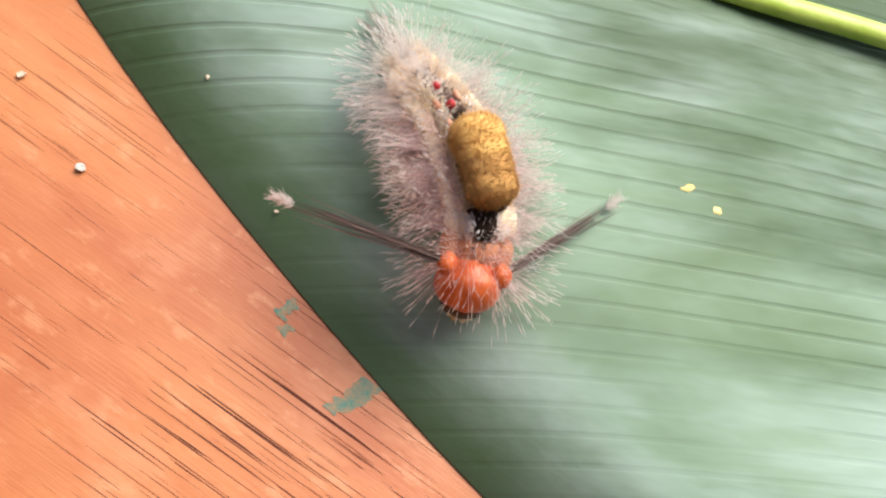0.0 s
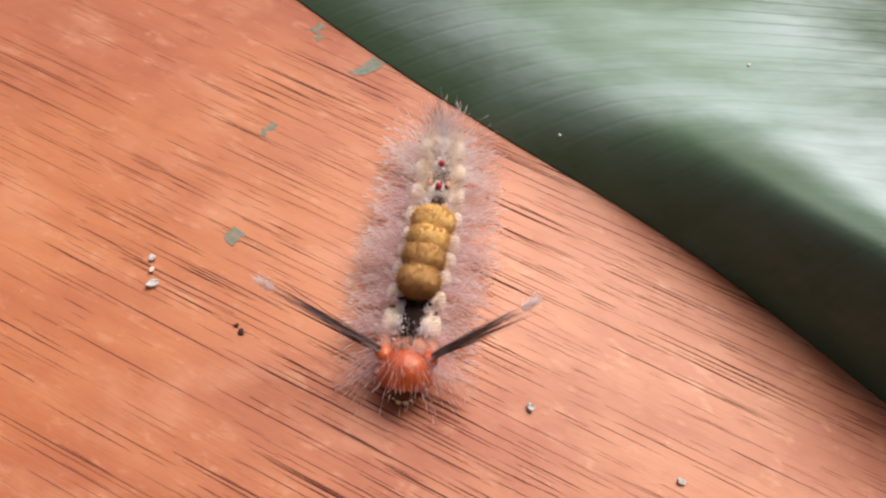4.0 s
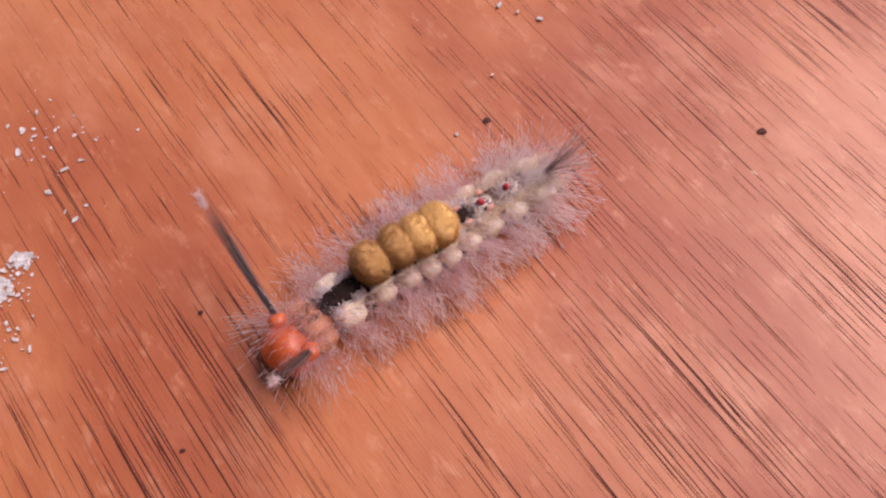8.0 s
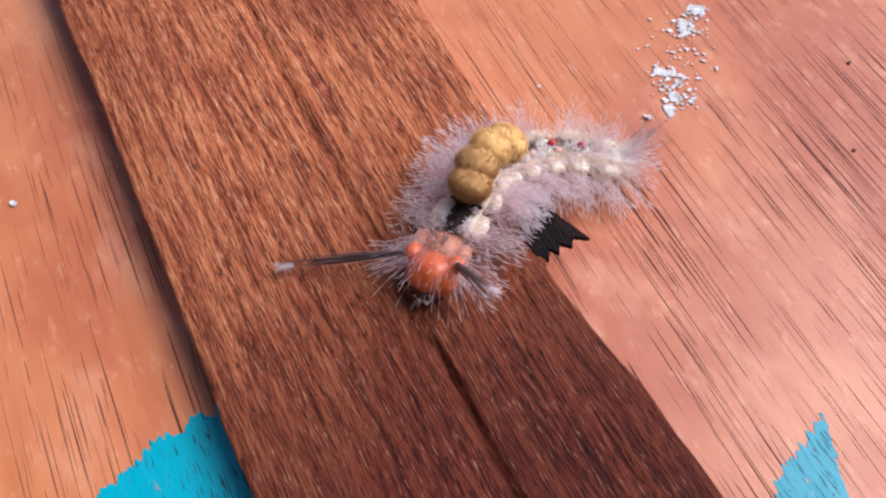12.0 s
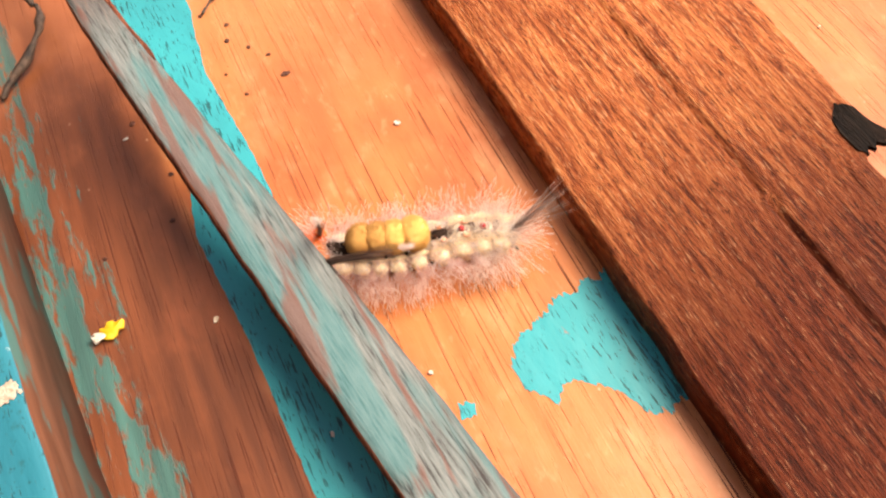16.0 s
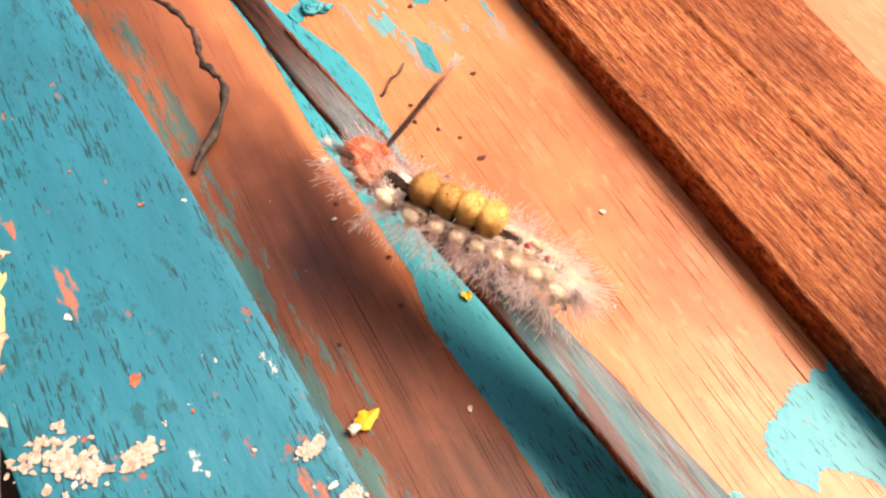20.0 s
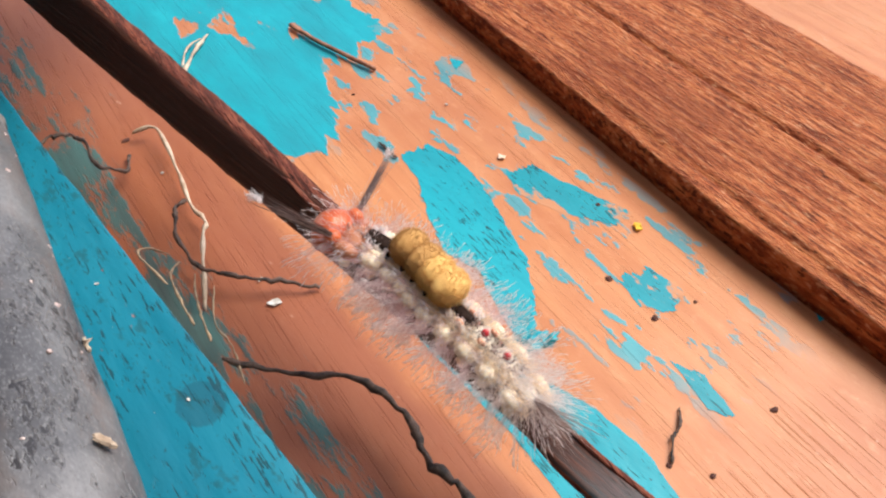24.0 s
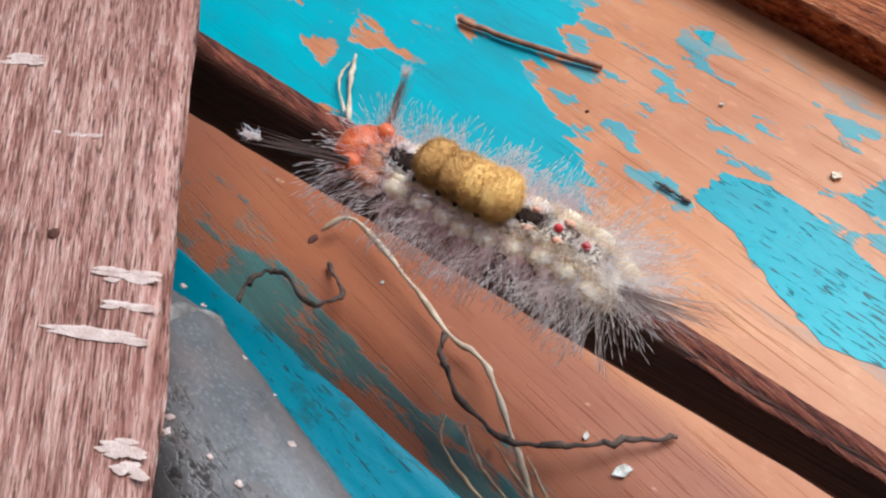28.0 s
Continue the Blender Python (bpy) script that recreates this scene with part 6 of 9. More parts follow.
    walk(segments[0], [
        (0, pose(0.00121, 0.00559, -0.00093, -12.4, -0.0, -26.1)), (0.5, pose(0.00018, 0.00743, -0.00109, -6.8, 0.1, 4.8)),
        (1, pose(-0.00194, 0.00831, -0.00109, -6.6, 0.2, 17.5)), (1.5, pose(-0.00138, 0.00982, -0.00369, -30.3, 0.3, 6.9)),
        (2, pose(-0.00310, 0.01150, -0.00451, -14.0, 0.5, 11.4)), (2.5, pose(-0.00036, 0.01207, -0.00410, -3.8, 0.6, -4.7)),
        (3, pose(0.00234, 0.01187, -0.00092, -0.0, 0.8, -27.8)), (3.5, pose(-0.00053, 0.01008, 0.00000, -0.0, 0.9, 11.4)),
        (4, pose(-0.00040, 0.00959, 0.00000, 0.0, 1.0, 5.7)), (4.5, pose(-0.00019, 0.00960, 0.00000, 0.0, 1.1, 0.9)),
        (5, pose(0.00004, 0.00992, 0.00000, 0.0, 1.2, -2.9)), (5.5, pose(-0.00025, 0.01065, -0.00000, -0.0, 1.4, -3.1)),
        (6, pose(-0.00069, 0.01009, 0.00000, -0.0, 1.5, 7.2)), (6.5, pose(-0.00040, 0.01060, -0.00000, -0.0, 1.6, 0.2)),
        (7, pose(-0.00041, 0.01119, -0.00000, -0.0, 1.8, 5.5)), (8, pose(-0.00141, 0.01094, 0.00000, -0.0, 2.0, 14.6)),
        (8.5, pose(-0.00119, 0.01206, 0.00000, -0.0, 2.1, 7.9)), (9, pose(-0.00007, 0.01091, -0.00000, -0.0, 2.3, 6.6)),
        (9.5, pose(0.00040, 0.01124, -0.00000, -0.0, 2.4, -6.1)), (10, pose(-0.00060, 0.01054, 0.00000, -0.0, 2.5, 11.3)),
        (10.5, pose(0.00128, 0.00927, 0.00023, 9.6, 2.6, -19.9)), (10.67, pose(0.00006, 0.00844, 0.00113, 17.6, 6.2, 5.0)),
        (10.83, pose(-0.00117, 0.00761, 0.00203, 26.5, 6.1, 30.2)), (11, pose(-0.00240, 0.00678, 0.00293, 34.4, 2.3, 55.1)),
        (11.5, pose(-0.00121, 0.00859, 0.00088, -2.1, 2.9, 0.8)), (12, pose(-0.00134, 0.00767, -0.00115, -5.2, 3.0, 9.8)),
        (12.5, pose(0.00020, 0.01044, -0.00002, -0.0, 3.1, -12.4)), (13, pose(0.00322, 0.00847, 0.00000, 0.0, 3.2, -31.2)),
        (13.5, pose(0.00339, 0.00827, -0.00046, -18.7, 3.2, -43.7)), (14, pose(0.00277, 0.00911, -0.00437, -11.8, 3.4, -30.5)),
        (14.5, pose(0.00200, 0.00979, -0.00115, 0.0, 3.6, -18.7)), (15, pose(0.00115, 0.01039, 0.00000, 0.0, 3.7, -8.0)),
        (15.5, pose(0.00004, 0.01103, 0.00000, -0.0, 3.9, 3.9)), (16, pose(0.00078, 0.00778, 0.00035, 10.8, 3.9, -8.2)),
        (16.5, pose(0.00100, 0.00514, 0.00693, 77.6, 5.7, -8.4)), (17, pose(0.00044, 0.00457, 0.00587, 53.2, 22.8, 2.4)),
        (17.5, pose(0.00127, 0.00483, 0.00344, 35.6, 28.3, -26.5)), (18, pose(0.00336, 0.00742, 0.00220, 34.6, 27.2, -25.6)),
        (18.5, pose(-0.00148, 0.00947, 0.00167, 31.4, 21.7, 26.3)), (19, pose(-0.00097, 0.01016, 0.00192, 31.9, 17.6, 35.4)),
        (19.5, pose(-0.00347, 0.00817, 0.00040, 1.8, 16.0, 34.7)), (20, pose(0.00185, 0.01097, 0.00089, 5.2, 14.9, -26.5)),
        (20.5, pose(0.00313, 0.01182, 0.00103, 5.1, 13.9, -31.3)), (21, pose(0.00203, 0.01125, 0.00122, 6.4, 13.9, -19.6)),
        (21.5, pose(0.00128, 0.01073, 0.00142, 7.8, 13.9, -10.4)), (22, pose(0.00052, 0.01016, 0.00161, 9.2, 13.8, -0.1)),
        (22.5, pose(-0.00004, 0.00964, 0.00188, 10.4, 13.8, 11.1)), (23, pose(0.00024, 0.00807, 0.00141, 10.7, 12.9, -5.5)),
        (23.5, pose(0.00068, 0.00760, 0.00152, 11.4, 12.1, 4.8)), (24, pose(-0.00178, 0.00790, 0.00157, 10.5, 11.2, 24.3)),
        (24.5, pose(0.00127, 0.00964, 0.00146, 4.4, 10.5, -13.4)), (25, pose(0.00318, 0.00864, 0.00085, 3.0, 9.7, -29.0)),
        (25.5, pose(0.00245, 0.00879, 0.00044, 2.9, 8.8, -18.9)), (26, pose(0.00266, 0.00878, 0.00046, 2.9, 8.0, -12.8)),
        (27, pose(-0.00054, 0.00673, 0.00033, 3.0, -16.0, -5.3)), (27.5, pose(0.00101, 0.00821, 0.00041, 2.9, -14.0, 3.0)),
        (28, pose(-0.00021, 0.00867, 0.00043, 2.8, 6.0, 1.4)),
    ])
    walk(segments[1], [
        (0, pose(0.00034, 0.00367, -0.00048, -10.8, -0.0, -18.6)), (0.5, pose(0.00017, 0.00458, -0.00068, -8.4, 0.1, -1.2)),
        (1, pose(-0.00108, 0.00553, -0.00077, -6.4, 0.2, 16.4)), (1.5, pose(-0.00089, 0.00657, -0.00189, -24.8, 0.3, 9.5)),
        (2, pose(-0.00209, 0.00753, -0.00312, -20.2, 0.5, 17.0)), (2.5, pose(-0.00051, 0.00818, -0.00367, -11.5, 0.6, 0.8)),
        (3, pose(0.00107, 0.00903, -0.00092, -0.6, 0.7, -18.4)), (3.5, pose(-0.00023, 0.00739, 0.00000, 0.0, 0.9, 4.0)),
        (4, pose(-0.00020, 0.00709, 0.00000, 0.0, 1.0, 3.9)), (4.5, pose(-0.00011, 0.00707, 0.00000, 0.0, 1.1, 2.3)),
        (5, pose(0.00001, 0.00726, 0.00000, 0.0, 1.2, 0.6)), (5.5, pose(-0.00024, 0.00766, -0.00000, -0.0, 1.4, 3.1)),
        (6, pose(-0.00017, 0.00702, 0.00000, -0.0, 1.5, 7.2)), (6.5, pose(-0.00039, 0.00762, -0.00000, 0.0, 1.6, 1.4)),
        (7, pose(-0.00016, 0.00793, -0.00000, -0.0, 1.8, 4.7)), (8, pose(-0.00069, 0.00778, 0.00000, 0.0, 2.0, 11.1)),
        (8.5, pose(-0.00075, 0.00849, 0.00000, 0.0, 2.1, 7.9)), (9, pose(0.00015, 0.00753, -0.00000, -0.0, 2.2, 1.2)),
        (9.5, pose(0.00014, 0.00823, -0.00000, -0.0, 2.4, -2.8)), (10, pose(-0.00019, 0.00735, 0.00000, 0.0, 2.5, 5.6)),
        (10.5, pose(0.00049, 0.00666, 0.00000, 2.5, 2.6, -12.4)), (11, pose(-0.00074, 0.00546, 0.00156, 30.8, 2.4, 39.3)),
        (11.5, pose(-0.00104, 0.00566, 0.00103, -2.2, 2.9, 5.4)), (12, pose(-0.00100, 0.00447, -0.00075, -9.9, 3.0, 6.9)),
        (12.5, pose(-0.00018, 0.00762, -0.00002, -0.0, 3.1, -3.6)), (13, pose(0.00195, 0.00623, 0.00000, 0.0, 3.2, -26.5)),
        (13.5, pose(0.00197, 0.00623, -0.00000, -5.3, 3.4, -30.0)), (14, pose(0.00158, 0.00669, -0.00345, -25.8, 3.2, -24.2)),
        (14.5, pose(0.00119, 0.00707, -0.00115, 0.0, 3.6, -14.8)), (15, pose(0.00076, 0.00744, 0.00000, 0.0, 3.7, -7.2)),
        (15.5, pose(0.00012, 0.00770, 0.00000, 0.0, 3.9, 1.3)), (16, pose(0.00049, 0.00567, 0.00007, 4.7, 4.0, -6.7)),
        (16.5, pose(0.00067, 0.00420, 0.00418, 69.2, 9.4, 8.4)), (17, pose(0.00023, 0.00354, 0.00449, 63.8, 17.2, 34.2)),
        (17.5, pose(-0.00013, 0.00319, 0.00274, 24.8, 31.0, -18.5)), (18, pose(0.00160, 0.00507, 0.00137, 13.2, 31.3, -24.2)),
        (18.5, pose(-0.00060, 0.00647, 0.00067, 14.0, 24.3, 19.0)), (19, pose(-0.00049, 0.00772, 0.00114, 13.2, 20.0, 13.8)),
        (19.5, pose(-0.00169, 0.00583, 0.00033, 1.8, 16.0, 34.2)), (20, pose(0.00055, 0.00802, 0.00061, 5.0, 14.9, -15.9)),
        (20.5, pose(0.00164, 0.00929, 0.00077, 5.1, 13.9, -23.4)), (21, pose(0.00106, 0.00854, 0.00090, 6.5, 13.9, -15.1)),
        (21.5, pose(0.00068, 0.00803, 0.00104, 8.0, 13.9, -9.0)), (22, pose(0.00032, 0.00751, 0.00119, 9.5, 13.8, -2.4)),
        (22.5, pose(0.00005, 0.00697, 0.00138, 11.2, 13.7, 2.8)), (23, pose(0.00008, 0.00622, 0.00108, 10.4, 12.9, -1.9)),
        (23.5, pose(0.00074, 0.00566, 0.00114, 11.5, 12.0, -0.5)), (24, pose(-0.00073, 0.00552, 0.00110, 10.7, 11.2, 21.6)),
        (24.5, pose(0.00064, 0.00652, 0.00116, 7.1, 10.5, -9.2)), (25, pose(0.00191, 0.00643, 0.00072, 3.4, 9.7, -27.3)),
        (25.5, pose(0.00147, 0.00635, 0.00031, 2.8, 8.8, -21.0)), (26, pose(0.00181, 0.00634, 0.00033, 2.9, 8.0, -21.0)),
        (27, pose(-0.00057, 0.00507, 0.00025, 2.9, -16.0, 2.6)), (27.5, pose(0.00090, 0.00610, 0.00031, 3.0, -14.0, -8.7)),
        (28, pose(0.00007, 0.00621, 0.00031, 2.8, 6.0, 5.0)),
    ])
    walk(segments[2], [
        (0, pose(0.00005, 0.00213, -0.00023, -7.8, -0.0, -6.6)), (0.5, pose(0.00008, 0.00223, -0.00032, -8.6, 0.1, -2.0)),
        (1, pose(-0.00035, 0.00291, -0.00046, -7.0, 0.2, 13.6)), (1.5, pose(-0.00031, 0.00354, -0.00074, -17.5, 0.4, 9.6)),
        (2, pose(-0.00083, 0.00419, -0.00169, -21.8, 0.5, 19.2)), (2.5, pose(-0.00023, 0.00434, -0.00252, -21.3, 0.6, 4.5)),
        (3, pose(0.00033, 0.00584, -0.00086, -3.1, 0.7, -9.2)), (3.5, pose(-0.00011, 0.00414, 0.00000, 0.0, 0.9, 2.0)),
        (4, pose(-0.00004, 0.00429, 0.00000, 0.0, 1.0, 2.4)), (4.5, pose(0.00003, 0.00432, 0.00000, 0.0, 1.1, 1.9)),
        (5, pose(0.00010, 0.00448, 0.00000, 0.0, 1.3, 1.1)), (5.5, pose(0.00008, 0.00466, -0.00000, -0.0, 1.4, 4.3)),
        (6, pose(0.00007, 0.00406, 0.00000, -0.0, 1.5, 2.2)), (6.5, pose(-0.00025, 0.00446, -0.00000, -0.0, 1.6, 3.2)),
        (7, pose(0.00013, 0.00462, -0.00000, -0.0, 1.8, 3.2)), (8, pose(-0.00015, 0.00451, 0.00000, 0.0, 2.0, 7.2)),
        (8.5, pose(-0.00021, 0.00495, 0.00000, 0.0, 2.1, 7.4)), (9, pose(0.00007, 0.00423, -0.00000, -0.0, 2.2, -1.6)),
        (9.5, pose(0.00009, 0.00484, -0.00000, -0.0, 2.4, -0.6)), (10, pose(0.00000, 0.00439, 0.00000, 0.0, 2.5, 2.7)),
        (10.5, pose(0.00012, 0.00402, 0.00000, 0.0, 2.6, -5.7)), (11, pose(0.00002, 0.00366, 0.00058, 20.6, 2.6, 13.3)),
        (11.5, pose(-0.00067, 0.00297, 0.00109, 3.4, 2.9, 10.2)), (12, pose(-0.00061, 0.00207, -0.00017, -14.0, 2.9, 12.3)),
        (12.5, pose(-0.00015, 0.00471, -0.00001, -0.1, 3.1, 1.5)), (13, pose(0.00092, 0.00385, 0.00000, 0.0, 3.2, -20.9)),
        (13.5, pose(0.00095, 0.00399, -0.00000, -0.0, 3.4, -22.1)), (14, pose(0.00075, 0.00428, -0.00184, -31.9, 3.0, -18.5)),
        (14.5, pose(0.00059, 0.00444, -0.00115, -2.6, 3.6, -11.7)), (15, pose(0.00042, 0.00460, 0.00000, 0.0, 3.7, -6.6)),
        (15.5, pose(0.00019, 0.00456, 0.00000, 0.0, 3.9, 0.3)), (16, pose(0.00026, 0.00358, 0.00000, 1.1, 4.0, -5.7)),
        (16.5, pose(0.00047, 0.00314, 0.00198, 58.6, 13.7, 10.4)), (17, pose(0.00053, 0.00287, 0.00303, 63.8, 17.2, 37.6)),
        (17.5, pose(-0.00062, 0.00179, 0.00207, 39.8, 27.0, 16.3)), (18, pose(0.00032, 0.00238, 0.00103, 10.8, 31.5, -15.4)),
        (18.5, pose(-0.00008, 0.00344, 0.00027, 6.8, 24.8, 9.5)), (19, pose(-0.00008, 0.00468, 0.00070, 8.8, 20.3, 9.3)),
        (19.5, pose(-0.00055, 0.00379, 0.00024, 2.8, 16.0, 22.5)), (20, pose(0.00000, 0.00501, 0.00037, 4.6, 15.0, -4.6)),
        (20.5, pose(0.00053, 0.00616, 0.00049, 4.9, 13.9, -12.9)), (21, pose(0.00033, 0.00557, 0.00056, 6.3, 13.9, -8.4)),
        (21.5, pose(0.00020, 0.00514, 0.00064, 7.9, 13.9, -5.1)), (22, pose(0.00007, 0.00472, 0.00072, 9.6, 13.8, -1.3)),
        (22.5, pose(-0.00004, 0.00413, 0.00082, 11.7, 13.7, 2.0)), (23, pose(-0.00006, 0.00400, 0.00068, 10.2, 12.9, 0.1)),
        (23.5, pose(0.00046, 0.00344, 0.00069, 11.6, 12.0, -6.3)), (24, pose(-0.00012, 0.00320, 0.00064, 11.3, 11.2, 12.5)),
        (24.5, pose(0.00023, 0.00404, 0.00076, 9.9, 10.4, -6.1)), (25, pose(0.00071, 0.00398, 0.00054, 4.9, 9.7, -20.7)),
        (25.5, pose(0.00050, 0.00383, 0.00018, 2.6, 8.8, -16.9)), (26, pose(0.00066, 0.00368, 0.00018, 2.9, 8.0, -20.0)),
        (27, pose(-0.00034, 0.00328, 0.00016, 2.9, -16.0, 7.0)), (27.5, pose(0.00034, 0.00348, 0.00017, 2.9, -14.0, -11.9)),
        (28, pose(0.00020, 0.00365, 0.00018, 2.8, 6.0, 0.4)),
    ])
    walk(segments[3], [
        (0, pose(0.00003, 0.00098, -0.00010, -6.1, -0.0, -1.2)), (0.5, pose(0.00004, 0.00086, -0.00012, -8.3, 0.1, -2.0)),
        (1, pose(-0.00002, 0.00114, -0.00021, -8.8, 0.2, 6.8)), (1.5, pose(-0.00001, 0.00143, -0.00025, -11.7, 0.4, 4.9)),
        (2, pose(-0.00009, 0.00182, -0.00070, -21.6, 0.5, 11.1)), (2.5, pose(0.00002, 0.00171, -0.00114, -30.1, 0.5, 2.7)),
        (3, pose(0.00005, 0.00275, -0.00058, -8.3, 0.7, -3.4)), (3.5, pose(-0.00003, 0.00166, 0.00000, 0.0, 0.9, 1.5)),
        (4, pose(0.00002, 0.00191, 0.00000, 0.0, 1.0, 0.5)), (4.5, pose(0.00007, 0.00195, 0.00000, 0.0, 1.1, -0.4)),
        (5, pose(0.00010, 0.00206, 0.00000, 0.0, 1.2, -1.3)), (5.5, pose(0.00018, 0.00214, -0.00000, -0.0, 1.4, -1.0)),
        (6, pose(0.00002, 0.00183, 0.00000, 0.0, 1.5, -1.0)), (6.5, pose(-0.00007, 0.00191, 0.00000, -0.0, 1.6, 3.2)),
        (7, pose(0.00018, 0.00198, 0.00000, -0.0, 1.8, -1.6)), (8, pose(0.00004, 0.00193, -0.00000, 0.0, 2.0, 1.9)),
        (8.5, pose(0.00007, 0.00215, 0.00000, 0.0, 2.1, 2.5)), (9, pose(-0.00002, 0.00182, 0.00000, -0.0, 2.2, -0.9)),
        (9.5, pose(0.00007, 0.00205, 0.00000, -0.0, 2.4, -1.0)), (10, pose(0.00006, 0.00201, 0.00000, 0.0, 2.5, -0.0)),
        (10.5, pose(0.00001, 0.00180, 0.00000, 0.0, 2.6, -1.6)), (11, pose(0.00007, 0.00174, 0.00012, 9.0, 2.7, 0.0)),
        (11.5, pose(-0.00025, 0.00115, 0.00076, 19.7, 2.7, 13.6)), (12, pose(-0.00018, 0.00091, 0.00016, -4.4, 3.0, 16.1)),
        (12.5, pose(-0.00003, 0.00223, -0.00000, -0.2, 3.1, 1.9)), (13, pose(0.00028, 0.00186, 0.00000, 0.0, 3.2, -13.4)),
        (13.5, pose(0.00022, 0.00191, 0.00000, -0.0, 3.4, -13.4)), (14, pose(0.00020, 0.00207, -0.00046, -23.0, 3.2, -11.3)),
        (14.5, pose(0.00018, 0.00211, -0.00092, -14.4, 3.5, -8.5)), (15, pose(0.00015, 0.00216, 0.00000, 0.0, 3.7, -5.3)),
        (15.5, pose(0.00015, 0.00210, 0.00000, 0.0, 3.9, -2.4)), (16, pose(0.00009, 0.00176, 0.00000, 0.0, 4.0, -4.2)),
        (16.5, pose(0.00022, 0.00183, 0.00060, 34.6, 21.0, 5.4)), (17, pose(0.00043, 0.00176, 0.00151, 51.8, 23.4, 16.3)),
        (17.5, pose(-0.00031, 0.00086, 0.00112, 52.6, 21.9, 45.0)), (18, pose(-0.00009, 0.00068, 0.00061, 26.9, 29.1, 6.3)),
        (18.5, pose(-0.00000, 0.00131, 0.00011, 4.9, 24.9, 3.3)), (19, pose(0.00013, 0.00207, 0.00032, 9.1, 20.3, 4.2)),
        (19.5, pose(-0.00012, 0.00189, 0.00013, 3.7, 16.0, 9.3)), (20, pose(-0.00003, 0.00238, 0.00017, 4.3, 15.0, 1.1)),
        (20.5, pose(0.00003, 0.00287, 0.00022, 4.7, 14.0, -3.8)), (21, pose(0.00002, 0.00261, 0.00025, 5.9, 13.9, -2.0)),
        (21.5, pose(-0.00001, 0.00240, 0.00028, 7.3, 13.9, -0.4)), (22, pose(-0.00002, 0.00218, 0.00031, 9.0, 13.8, 1.3)),
        (22.5, pose(-0.00003, 0.00182, 0.00034, 11.5, 13.7, 3.3)), (23, pose(-0.00009, 0.00188, 0.00031, 9.9, 13.0, 3.2)),
        (23.5, pose(0.00011, 0.00152, 0.00030, 11.6, 12.0, -5.2)), (24, pose(0.00001, 0.00140, 0.00028, 11.5, 11.2, 4.4)),
        (24.5, pose(0.00001, 0.00198, 0.00037, 10.9, 10.4, -1.2)), (25, pose(0.00007, 0.00178, 0.00030, 7.7, 9.6, -8.8)),
        (25.5, pose(0.00002, 0.00170, 0.00009, 2.7, 8.8, -7.0)), (26, pose(0.00003, 0.00154, 0.00007, 2.9, 8.0, -9.8)),
        (27, pose(-0.00009, 0.00154, 0.00008, 2.9, -16.0, 5.1)), (27.5, pose(-0.00002, 0.00141, 0.00007, 2.9, -14.0, -6.3)),
        (28, pose(0.00008, 0.00157, 0.00008, 2.9, 6.0, -2.9)),
    ])
